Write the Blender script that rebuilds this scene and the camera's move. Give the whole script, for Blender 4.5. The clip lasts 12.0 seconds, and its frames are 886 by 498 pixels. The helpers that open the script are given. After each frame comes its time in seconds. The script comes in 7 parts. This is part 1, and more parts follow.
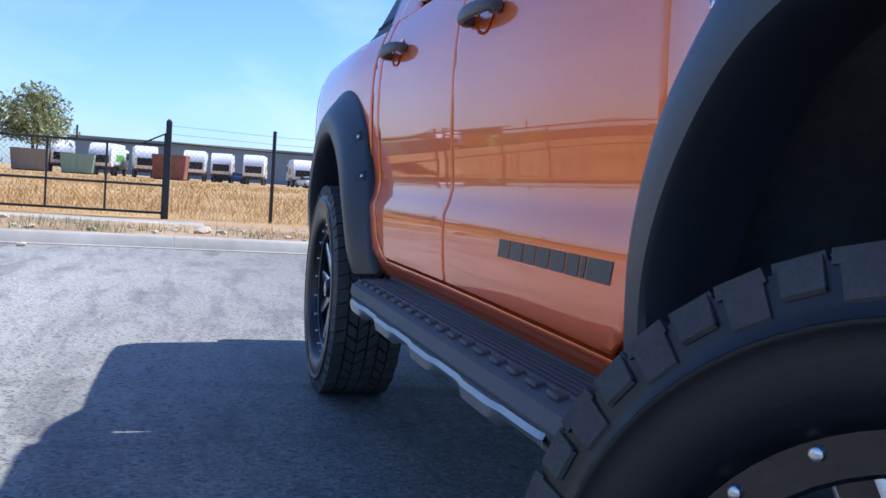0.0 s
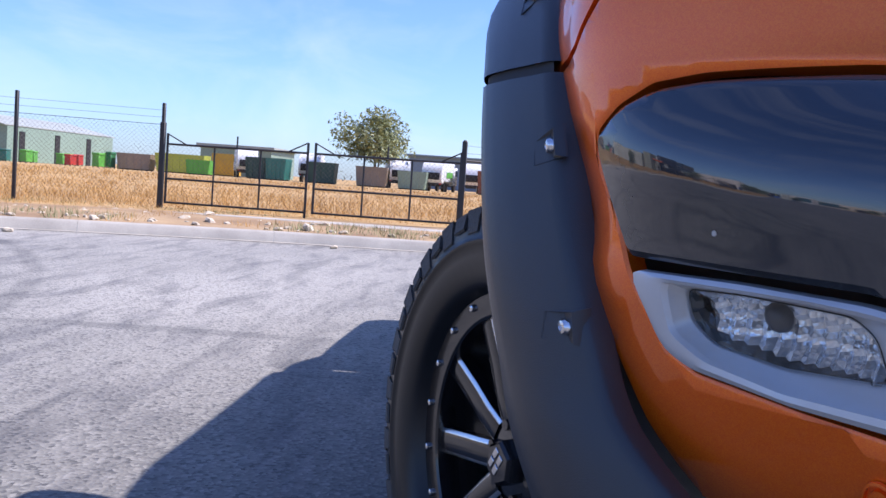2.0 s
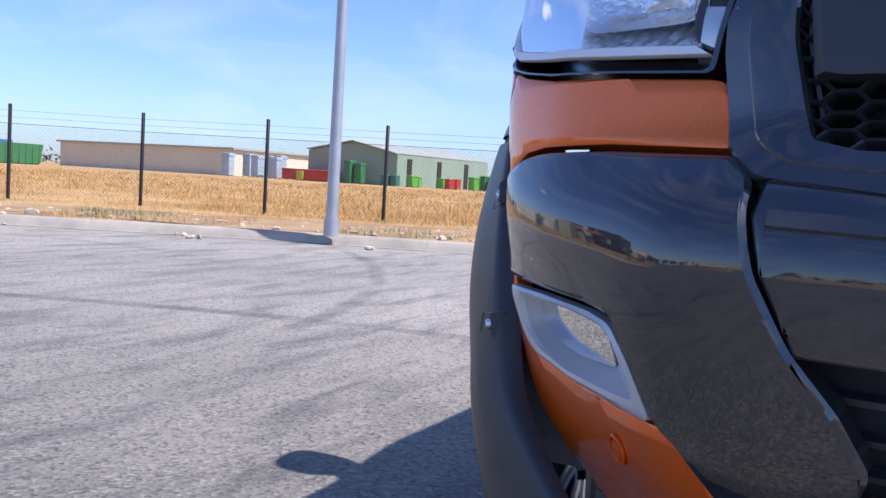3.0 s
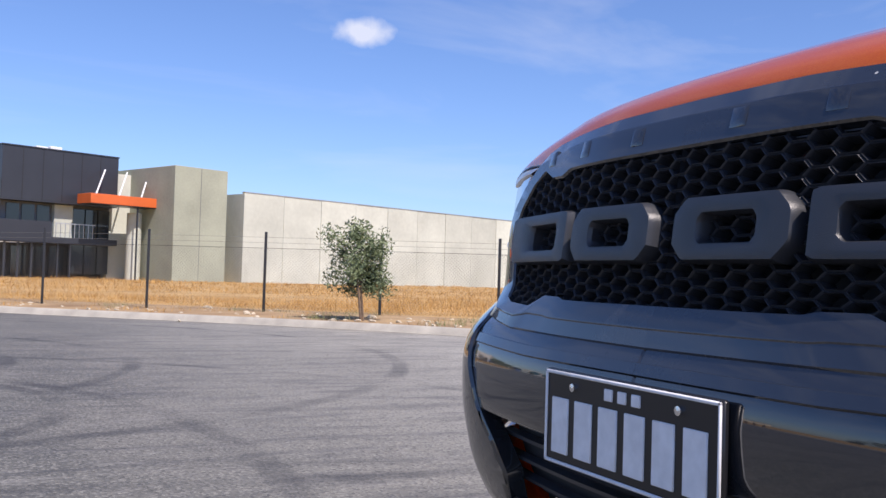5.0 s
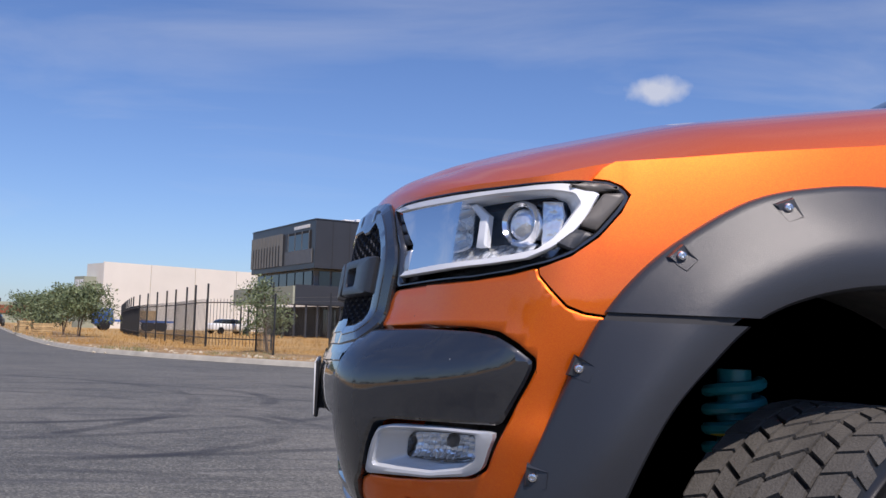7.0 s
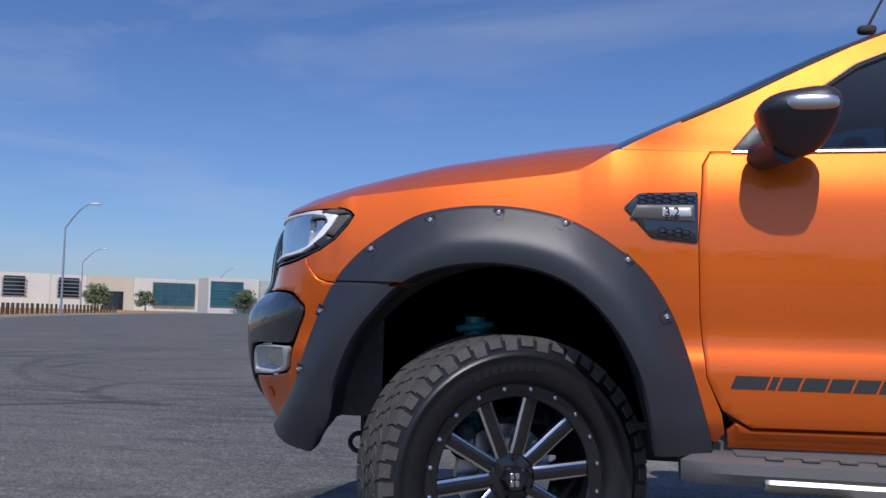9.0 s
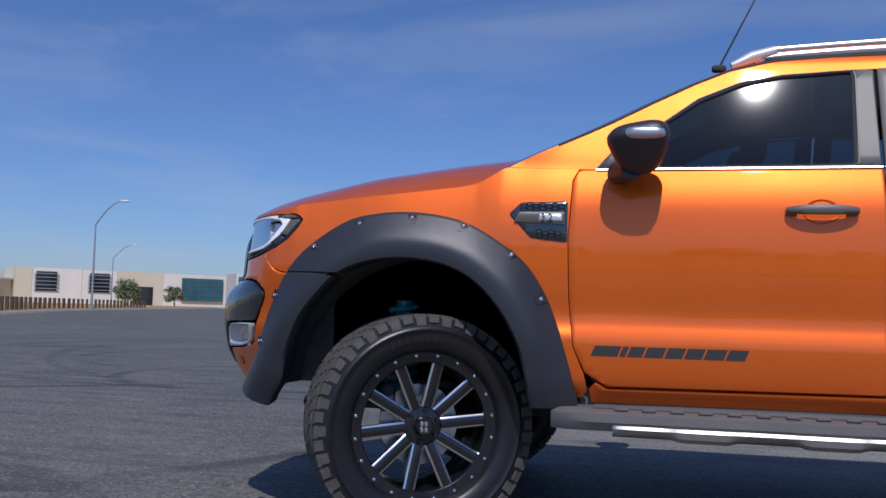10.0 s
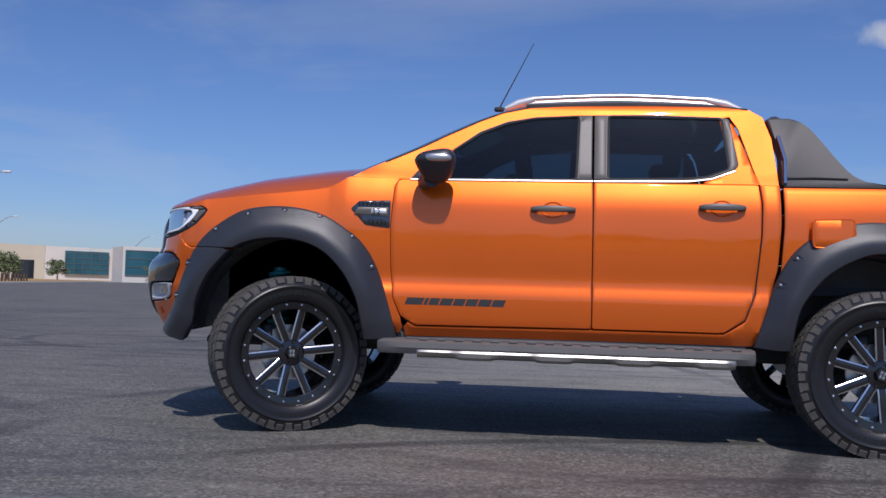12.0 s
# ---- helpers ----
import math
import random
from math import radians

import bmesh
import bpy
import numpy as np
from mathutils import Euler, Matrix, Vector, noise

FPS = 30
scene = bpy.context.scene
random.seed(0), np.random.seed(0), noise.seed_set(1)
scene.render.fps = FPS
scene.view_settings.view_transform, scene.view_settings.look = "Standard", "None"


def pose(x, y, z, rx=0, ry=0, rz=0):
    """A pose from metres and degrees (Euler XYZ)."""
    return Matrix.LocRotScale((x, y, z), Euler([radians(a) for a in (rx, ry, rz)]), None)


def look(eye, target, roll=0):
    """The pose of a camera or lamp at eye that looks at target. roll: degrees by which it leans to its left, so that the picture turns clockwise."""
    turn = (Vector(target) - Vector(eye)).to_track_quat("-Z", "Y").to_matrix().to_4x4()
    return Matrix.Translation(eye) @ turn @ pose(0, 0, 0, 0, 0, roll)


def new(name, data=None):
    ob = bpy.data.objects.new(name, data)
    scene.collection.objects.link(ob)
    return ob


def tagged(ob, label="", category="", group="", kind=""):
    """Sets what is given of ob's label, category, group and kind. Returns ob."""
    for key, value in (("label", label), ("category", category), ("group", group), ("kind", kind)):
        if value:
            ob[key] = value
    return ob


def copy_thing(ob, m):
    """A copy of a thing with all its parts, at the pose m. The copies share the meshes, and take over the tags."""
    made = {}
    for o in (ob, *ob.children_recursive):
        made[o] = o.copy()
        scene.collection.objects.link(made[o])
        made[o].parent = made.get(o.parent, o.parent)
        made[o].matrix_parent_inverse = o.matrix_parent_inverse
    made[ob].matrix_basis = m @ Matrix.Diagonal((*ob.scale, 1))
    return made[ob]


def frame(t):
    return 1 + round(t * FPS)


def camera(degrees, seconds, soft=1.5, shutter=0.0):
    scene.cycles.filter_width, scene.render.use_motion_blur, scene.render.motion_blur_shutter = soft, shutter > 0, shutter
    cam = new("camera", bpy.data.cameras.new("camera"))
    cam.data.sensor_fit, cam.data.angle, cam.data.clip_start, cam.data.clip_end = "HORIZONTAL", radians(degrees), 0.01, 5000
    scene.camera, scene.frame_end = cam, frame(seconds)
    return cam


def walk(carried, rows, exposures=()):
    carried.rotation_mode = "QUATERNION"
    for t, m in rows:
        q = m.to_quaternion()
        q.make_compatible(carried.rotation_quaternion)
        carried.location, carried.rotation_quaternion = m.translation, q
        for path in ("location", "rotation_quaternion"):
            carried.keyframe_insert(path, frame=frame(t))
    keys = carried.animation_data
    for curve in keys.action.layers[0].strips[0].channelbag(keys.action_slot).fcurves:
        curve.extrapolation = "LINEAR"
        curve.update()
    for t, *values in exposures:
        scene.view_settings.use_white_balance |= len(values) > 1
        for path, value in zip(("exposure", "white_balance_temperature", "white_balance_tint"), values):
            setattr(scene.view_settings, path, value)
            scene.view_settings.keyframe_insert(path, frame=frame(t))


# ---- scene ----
cam = camera(50.9, 12.0)
PATH = [
    (0, (-0.641, 1.575, 0.863), (1.277, 1.024, 0.741), 3.9),
    (0.5, (-0.946, 1.517, 0.842), (0.994, 1.045, 0.73), 3.9),
    (1, (-1.25, 1.380, 0.853), (0.716, 1.030, 0.735), 3.9),
    (1.5, (-1.465, 1.202, 0.87), (0.527, 1.077, 0.737), 3.4),
    (2, (-1.636, 1.01, 0.88), (0.355, 1.139, 0.745), 4.0),
    (2.5, (-1.845, 0.737, 0.898), (0.09, 1.227, 0.769), 4.3),
    (2.7, (-1.908, 0.61, 0.917), (-0.022, 1.261, 0.778), 4.0),
    (4.3, (-1.94, -0.475, 1.013), (-0.744, 1.127, 1.011), 2.4),
    (4.5, (-1.903, -0.619, 1.019), (-0.813, 1.058, 1.038), 2.6),
    (5, (-1.798, -1.005, 1.036), (-0.957, 0.809, 1.098), 1.7),
    (5.5, (-1.651, -1.44, 1.049), (-0.998, 0.448, 1.149), 0.4),
    (6, (-1.477, -1.829, 1.025), (-0.983, 0.104, 1.17), 1.2),
    (6.5, (-1.261, -2.187, 1.011), (-0.894, -0.228, 1.177), 1.6),
    (7, (-1.03, -2.529, 0.989), (-0.801, -0.55, 1.165), 1.6),
    (7.5, (-0.748, -2.891, 0.969), (-0.675, -0.9, 1.14), 1.2),
    (7.7, (-0.629, -3.035, 0.959), (-0.614, -1.042, 1.127), 1.2),
    (9.3, (0.526, -3.971, 0.929), (0.096, -2.022, 1.062), 1.3),
    (9.5, (0.629, -4.098, 0.928), (0.189, -2.151, 1.057), 1.2),
    (10, (0.875, -4.481, 0.889), (0.433, -2.535, 1.02), 1.6),
    (10.5, (1.092, -4.877, 0.866), (0.675, -2.925, 0.99), 1.6),
    (11, (1.274, -5.321, 0.857), (0.907, -3.358, 0.964), 1.7),
    (11.5, (1.349, -5.713, 0.842), (1.063, -3.735, 0.936), 1.7),
    (12, (1.426, -6.125, 0.832), (1.209, -4.139, 0.915), 1.7),
]
walk(cam, [(t, look(e, a, r)) for t, e, a, r in PATH],
     [(0.0, 0.86, 5700, 15), (1.0, 0.90, 5750, 21), (2.0, 0.90, 6050, 25), (2.7, 0.86, 6250, 23), (4.3, 0.60, 6600, 21), (5.5, 0.50, 6750, 20), (6.5, 0.22, 6750, 19),
      (7.7, 0.03, 6500, 19), (9.5, -0.34, 6050, 17), (10.5, -0.40, 5950, 19), (12.0, -0.30, 6200, 19)])

# ---- sky, sun ----
SUN_TO = Vector((0.13, -0.69, 1.0)).normalized()
world = bpy.data.worlds.new("sky")
scene.world = world
world.use_nodes = True
wn, wl = world.node_tree.nodes, world.node_tree.links
bg = wn["Background"]
bg.inputs[1].default_value = 0.09
sky = wn.new("ShaderNodeTexSky")
sky.sky_type = "NISHITA"
sky.sun_disc = False
sky.sun_elevation = math.asin(SUN_TO.z)
sky.sun_rotation = math.atan2(SUN_TO.x, SUN_TO.y)
sky.air_density, sky.dust_density, sky.ozone_density = 1.0, 0.45, 3.0
# thin cirrus streaks and one small cumulus puff in the sky
tc = wn.new("ShaderNodeTexCoord")
mp = wn.new("ShaderNodeMapping")
mp.inputs["Rotation"].default_value = (0.25, 0.10, 0.5)
mp.inputs["Scale"].default_value = (1.0, 4.5, 9.0)
wl.new(tc.outputs["Generated"], mp.inputs[0])
cn = wn.new("ShaderNodeTexNoise")
cn.inputs["Scale"].default_value = 1.3
cn.inputs["Detail"].default_value = 7
cn.inputs["Roughness"].default_value = 0.55
cn.inputs["Distortion"].default_value = 0.6
wl.new(mp.outputs[0], cn.inputs["Vector"])
cr = wn.new("ShaderNodeMapRange")
cr.inputs[1].default_value, cr.inputs[2].default_value = 0.47, 0.80
cr.inputs[3].default_value, cr.inputs[4].default_value = 0.0, 0.30
wl.new(cn.outputs[0], cr.inputs[0])
PUFF = Vector((0.324, 0.911, 0.253)).normalized()
dp = wn.new("ShaderNodeVectorMath")
dp.operation = "SUBTRACT"
wl.new(tc.outputs["Generated"], dp.inputs[0])
dp.inputs[1].default_value = PUFF
sc2 = wn.new("ShaderNodeVectorMath")
sc2.operation = "MULTIPLY"
sc2.inputs[1].default_value = (1.0, 1.0, 2.2)
wl.new(dp.outputs[0], sc2.inputs[0])
ln = wn.new("ShaderNodeVectorMath")
ln.operation = "LENGTH"
wl.new(sc2.outputs[0], ln.inputs[0])
pn = wn.new("ShaderNodeTexNoise")
pn.inputs["Scale"].default_value = 45
pn.inputs["Detail"].default_value = 5
wl.new(tc.outputs["Generated"], pn.inputs["Vector"])
ad = wn.new("ShaderNodeMath")
ad.operation = "MULTIPLY_ADD"
ad.inputs[1].default_value = 0.035
wl.new(pn.outputs[0], ad.inputs[0])
wl.new(ln.outputs["Value"], ad.inputs[2])
pr = wn.new("ShaderNodeMapRange")
pr.inputs[1].default_value, pr.inputs[2].default_value = 0.032, 0.052
pr.inputs[3].default_value, pr.inputs[4].default_value = 0.75, 0.0
wl.new(ad.outputs[0], pr.inputs[0])
mxc = wn.new("ShaderNodeMath")
mxc.operation = "MAXIMUM"
wl.new(cr.outputs[0], mxc.inputs[0])
wl.new(pr.outputs[0], mxc.inputs[1])
tint = wn.new("ShaderNodeMix")
tint.data_type = "RGBA"
tint.blend_type = "MULTIPLY"
tint.inputs[0].default_value = 1.0
tint.inputs[7].default_value = (0.75, 0.955, 1.27, 1)
wl.new(sky.outputs[0], tint.inputs[6])
mixc = wn.new("ShaderNodeMix")
mixc.data_type = "RGBA"
mixc.inputs[7].default_value = (6.6, 7.2, 7.8, 1)
wl.new(mxc.outputs[0], mixc.inputs[0])
wl.new(tint.outputs[2], mixc.inputs[6])
wl.new(mixc.outputs[2], bg.inputs[0])
sun = new("sun", bpy.data.lights.new("sun", "SUN"))
sun.data.energy = 4.0
sun.data.angle = radians(0.55)
sun.data.color = (1.0, 0.95, 0.87)
sun.matrix_world = look(SUN_TO * 60, (0, 0, 0))

# ---- materials ----


def mat(name, col, rough=0.6, metal=0.0, vary=0.12, scale=6.0, bump=0.0, bscale=60.0, coat=0.0, spec=0.5, rand=0.0, col2=None, stretch=(1, 1, 1)):
    """A painted or raw surface: base colour varied by large and fine noise, fine relief."""
    m = bpy.data.materials.new(name)
    m.use_nodes = True
    n, l = m.node_tree.nodes, m.node_tree.links
    b = n["Principled BSDF"]
    b.inputs["Roughness"].default_value = rough
    b.inputs["Metallic"].default_value = metal
    b.inputs["Specular IOR Level"].default_value = spec
    b.inputs["Coat Weight"].default_value = coat
    b.inputs["Coat Roughness"].default_value = 0.03
    co = n.new("ShaderNodeTexCoord")
    mpp = n.new("ShaderNodeMapping")
    mpp.inputs["Scale"].default_value = stretch
    l.new(co.outputs["Object"], mpp.inputs[0])
    n1 = n.new("ShaderNodeTexNoise")
    n1.inputs["Scale"].default_value = scale
    n1.inputs["Detail"].default_value = 5
    l.new(mpp.outputs[0], n1.inputs["Vector"])
    n2 = n.new("ShaderNodeTexNoise")
    n2.inputs["Scale"].default_value = bscale
    n2.inputs["Detail"].default_value = 3
    l.new(mpp.outputs[0], n2.inputs["Vector"])
    s = n.new("ShaderNodeMath")
    s.operation = "MULTIPLY_ADD"
    s.inputs[1].default_value = 0.4
    l.new(n2.outputs[0], s.inputs[0])
    l.new(n1.outputs[0], s.inputs[2])
    rng = n.new("ShaderNodeMapRange")
    rng.inputs[1].default_value, rng.inputs[2].default_value = 0.4, 1.0
    l.new(s.outputs[0], rng.inputs[0])
    mx = n.new("ShaderNodeMix")
    mx.data_type = "RGBA"
    lo = [c * (1 - vary) for c in col]
    hi = col2 if col2 else [min(1, c * (1 + vary)) for c in col]
    mx.inputs[6].default_value = (*lo, 1)
    mx.inputs[7].default_value = (*hi, 1)
    l.new(rng.outputs[0], mx.inputs[0])
    out = mx.outputs[2]
    if rand:
        oi = n.new("ShaderNodeObjectInfo")
        hv = n.new("ShaderNodeHueSaturation")
        r2 = n.new("ShaderNodeMapRange")
        r2.inputs[3].default_value, r2.inputs[4].default_value = 1 - rand, 1 + rand
        l.new(oi.outputs["Random"], r2.inputs[0])
        l.new(r2.outputs[0], hv.inputs["Value"])
        l.new(out, hv.inputs["Color"])
        out = hv.outputs[0]
    l.new(out, b.inputs["Base Color"])
    if bump:
        bp = n.new("ShaderNodeBump")
        bp.inputs["Strength"].default_value = bump
        bp.inputs["Distance"].default_value = 0.01
        l.new(n2.outputs[0], bp.inputs["Height"])
        l.new(bp.outputs[0], b.inputs["Normal"])
    return m


def car_paint():
    """Metallic orange with flake under a clear coat, and a little dust."""
    m = bpy.data.materials.new("orange_metallic_paint")
    m.use_nodes = True
    n, l = m.node_tree.nodes, m.node_tree.links
    b = n["Principled BSDF"]
    co = n.new("ShaderNodeTexCoord")
    vo = n.new("ShaderNodeTexVoronoi")
    vo.inputs["Scale"].default_value = 900
    l.new(co.outputs["Object"], vo.inputs["Vector"])
    mx = n.new("ShaderNodeMix")
    mx.data_type = "RGBA"
    mx.inputs[6].default_value = (0.90, 0.130, 0.003, 1)
    mx.inputs[7].default_value = (0.97, 0.190, 0.005, 1)
    sp = n.new("ShaderNodeSeparateColor")
    l.new(vo.outputs["Color"], sp.inputs[0])
    l.new(sp.outputs[0], mx.inputs[0])
    ns = n.new("ShaderNodeTexNoise")
    ns.inputs["Scale"].default_value = 2.2
    ns.inputs["Detail"].default_value = 6
    l.new(co.outputs["Object"], ns.inputs["Vector"])
    rr = n.new("ShaderNodeMapRange")
    rr.inputs[1].default_value, rr.inputs[2].default_value = 0.35, 0.75
    rr.inputs[3].default_value, rr.inputs[4].default_value = 0.44, 0.50
    l.new(ns.outputs[0], rr.inputs[0])
    l.new(rr.outputs[0], b.inputs["Roughness"])
    l.new(mx.outputs[2], b.inputs["Base Color"])
    b.inputs["Metallic"].default_value = 0.66
    b.inputs["Coat Weight"].default_value = 1.0
    b.inputs["Coat IOR"].default_value = 1.5
    b.inputs["Coat Roughness"].default_value = 0.02
    bp = n.new("ShaderNodeBump")
    bp.inputs["Strength"].default_value = 0.012
    bp.inputs["Distance"].default_value = 0.002
    l.new(vo.outputs["Distance"], bp.inputs["Height"])
    l.new(bp.outputs[0], b.inputs["Normal"])
    return m


def clear_glass(name, tint, trans, rough=0.0, ior=1.5):
    """Thin tinted glass: a tinted see-through layer under a mirror-like skin."""
    m = bpy.data.materials.new(name)
    m.use_nodes = True
    n, l = m.node_tree.nodes, m.node_tree.links
    n.remove(n["Principled BSDF"])
    out = n["Material Output"]
    tr = n.new("ShaderNodeBsdfTransparent")
    tr.inputs[0].default_value = (*[c * trans for c in tint], 1)
    gl = n.new("ShaderNodeBsdfGlossy")
    gl.inputs["Roughness"].default_value = rough
    fr = n.new("ShaderNodeFresnel")
    fr.inputs[0].default_value = ior
    mx = n.new("ShaderNodeMixShader")
    l.new(fr.outputs[0], mx.inputs[0])
    l.new(tr.outputs[0], mx.inputs[1])
    l.new(gl.outputs[0], mx.inputs[2])
    l.new(mx.outputs[0], out.inputs[0])
    return m


def asphalt():
    """Worn grey asphalt: stone grain, patches, a tar seam and dark tyre loops."""
    m = bpy.data.materials.new("asphalt")
    m.use_nodes = True
    n, l = m.node_tree.nodes, m.node_tree.links
    b = n["Principled BSDF"]
    b.inputs["Roughness"].default_value = 0.72
    b.inputs["Specular IOR Level"].default_value = 0.42
    co = n.new("ShaderNodeTexCoord")

    def nz(scale, detail=4, rough=0.6, dist=0.0, vec=None):
        t = n.new("ShaderNodeTexNoise")
        t.inputs["Scale"].default_value, t.inputs["Detail"].default_value = scale, detail
        t.inputs["Roughness"].default_value, t.inputs["Distortion"].default_value = rough, dist
        l.new(vec or co.outputs["Object"], t.inputs["Vector"])
        return t.outputs[0]

    def rg(x, a, c, lo=0.0, hi=1.0):
        t = n.new("ShaderNodeMapRange")
        for i, v in enumerate((a, c, lo, hi)):
            t.inputs[i + 1].default_value = v
        l.new(x, t.inputs[0])
        return t.outputs[0]

    def mix(f, a, c):
        t = n.new("ShaderNodeMix")
        t.data_type = "RGBA"
        l.new(f, t.inputs[0])
        for i, v in ((6, a), (7, c)):
            if isinstance(v, tuple):
                t.inputs[i].default_value = (*v, 1)
            else:
                l.new(v, t.inputs[i])
        return t.outputs[2]

    def mul(a, c):
        t = n.new("ShaderNodeMath")
        t.operation = "MULTIPLY"
        l.new(a, t.inputs[0])
        if isinstance(c, float):
            t.inputs[1].default_value = c
        else:
            l.new(c, t.inputs[1])
        return t.outputs[0]

    base = mix(rg(nz(0.35, 6, 0.65, 0.8), 0.35, 0.68), (0.078, 0.079, 0.070), (0.148, 0.143, 0.122))
    # the asphalt blends to a paler grey towards the gate side, broken by noise
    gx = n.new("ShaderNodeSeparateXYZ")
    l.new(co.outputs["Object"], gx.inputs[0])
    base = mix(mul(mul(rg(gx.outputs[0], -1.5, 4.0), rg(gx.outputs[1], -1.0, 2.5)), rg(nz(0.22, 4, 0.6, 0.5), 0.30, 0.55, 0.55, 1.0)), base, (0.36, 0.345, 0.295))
    vor = n.new("ShaderNodeTexVoronoi")
    vor.inputs["Scale"].default_value = 70
    l.new(co.outputs["Object"], vor.inputs["Vector"])
    sep = n.new("ShaderNodeSeparateColor")
    l.new(vor.outputs["Color"], sep.inputs[0])
    base = mix(rg(sep.outputs[0], 0.50, 1.0, 0.0, 0.60), base, (0.32, 0.31, 0.27))
    base = mix(rg(sep.outputs[1], 0.60, 1.0, 0.0, 0.70), base, (0.035, 0.035, 0.036))
    # streaks swept along the turning circle
    mp1 = n.new("ShaderNodeMapping")
    mp1.inputs["Scale"].default_value = (0.55, 2.6, 1)
    mp1.inputs["Rotation"].default_value = (0, 0, 0.25)
    l.new(co.outputs["Object"], mp1.inputs[0])
    base = mix(mul(rg(nz(1.5, 6, 0.65, 0.5, mp1.outputs[0]), 0.48, 0.68), 0.58), base, (0.045, 0.045, 0.048))
    base = mix(mul(rg(nz(3.0, 7, 0.7, 0.3, mp1.outputs[0]), 0.54, 0.70), 0.32), base, (0.30, 0.29, 0.27))

    # tyre loops: thin dark rings about several centres
    def loop(cx, cy, r, w, strength):
        t = n.new("ShaderNodeVectorMath")
        t.operation = "SUBTRACT"
        l.new(co.outputs["Object"], t.inputs[0])
        t.inputs[1].default_value = (cx, cy, 0)
        le = n.new("ShaderNodeVectorMath")
        le.operation = "LENGTH"
        l.new(t.outputs[0], le.inputs[0])
        s = n.new("ShaderNodeMath")
        s.operation = "SUBTRACT"
        l.new(le.outputs["Value"], s.inputs[0])
        s.inputs[1].default_value = r
        a = n.new("ShaderNodeMath")
        a.operation = "ABSOLUTE"
        l.new(s.outputs[0], a.inputs[0])
        return mul(mul(rg(a.outputs[0], w * 0.45, w, 1.0, 0.0), rg(nz(0.5, 3), 0.38, 0.62)), strength * 0.8)

    for lp in LOOPS:
        base = mix(loop(*lp), base, (0.022, 0.022, 0.024))
    l.new(base, b.inputs["Base Color"])
    bp = n.new("ShaderNodeBump")
    bp.inputs["Strength"].default_value = 0.55
    bp.inputs["Distance"].default_value = 0.006
    l.new(vor.outputs["Distance"], bp.inputs["Height"])
    l.new(bp.outputs[0], b.inputs["Normal"])
    return m


LOOPS = [(-5.0, 10.0, 3.2, 0.14, 0.85), (-5.4, 10.3, 4.9, 0.12, 0.7), (-4.2, 11.5, 7.0, 0.13, 0.75), (1.0, 9.0, 5.2, 0.12, 0.3), (-9.0, 9.0, 6.3, 0.14, 0.8),
         (4.0, 4.5, 6.0, 0.10, 0.22), (0.6, 14.0, 10.5, 0.11, 0.6), (-2.6, -1.3, 1.15, 0.16, 0.9), (3.2, -6.0, 5.4, 0.10, 0.85), (3.5, -6.2, 4.6, 0.08, 0.7),
         (-8.0, 4.0, 7.5, 0.13, 0.8), (-6.5, 2.0, 9.8, 0.12, 0.7), (6.0, 2.0, 3.6, 0.05, 0.25), (-3.5, 6.5, 2.1, 0.13, 0.8)]

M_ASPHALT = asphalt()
M_DIRT = mat("dry_verge_soil", (0.32, 0.19, 0.09), 0.95, vary=0.4, scale=0.9, bump=0.6, bscale=25, col2=(0.44, 0.31, 0.16))
M_FIELD = mat("dry_grass_thatch", (0.40, 0.235, 0.075), 0.95, vary=0.35, scale=0.35, bump=0.8, bscale=18, col2=(0.56, 0.37, 0.15))
M_KERB = mat("kerb_concrete", (0.37, 0.345, 0.29), 0.85, vary=0.25, scale=2.5, bump=0.3, bscale=70)
M_STRAW = mat("dry_grass", (0.47, 0.245, 0.06), 0.8, vary=0.25, scale=0.5, col2=(0.58, 0.34, 0.10))
M_WEED = mat("green_weed", (0.16, 0.19, 0.07), 0.7, vary=0.4, scale=3, col2=(0.36, 0.34, 0.15))
M_FENCE = mat("black_powder_coated_steel", (0.018, 0.019, 0.021), 0.5, vary=0.3, scale=8)
M_WIRE = mat("galvanised_wire", (0.20, 0.19, 0.17), 0.6, metal=0.3)
M_GALV = mat("galvanised_steel", (0.42, 0.45, 0.48), 0.45, metal=0.6, vary=0.15, scale=3, bump=0.1)
M_BARK = mat("bark", (0.16, 0.11, 0.075), 0.9, vary=0.4, scale=9, bump=0.8, bscale=30)
M_LEAF = mat("gum_leaf", (0.09, 0.14, 0.06), 0.55, vary=0.45, scale=2.0, col2=(0.24, 0.29, 0.14))
M_LEAF2 = mat("yellow_green_leaf", (0.20, 0.23, 0.08), 0.55, vary=0.4, scale=1.0, col2=(0.34, 0.36, 0.15))
M_BLUE_SHED = mat("blue_grey_sheet_steel", (0.17, 0.235, 0.30), 0.5, vary=0.1, scale=0.2)
M_GREEN_SHED = mat("pale_green_sheet_steel", (0.24, 0.33, 0.25), 0.55, vary=0.1, scale=0.3)
M_ROOF = mat("grey_green_roof_sheet", (0.36, 0.38, 0.33), 0.5, vary=0.12, scale=0.4)
# near-black colour stands in for the shade inside openings
M_OPENING_SHADE = mat("opening_shade", (0.02, 0.02, 0.02), 0.9)
M_CONC_A = mat("precast_concrete", (0.34, 0.365, 0.285), 0.85, vary=0.18, scale=0.45, bump=0.15, bscale=6, rand=0.10)
M_CONC_B = mat("pale_precast_concrete", (0.50, 0.525, 0.455), 0.85, vary=0.16, scale=0.35, bump=0.1, bscale=3, rand=0.11)
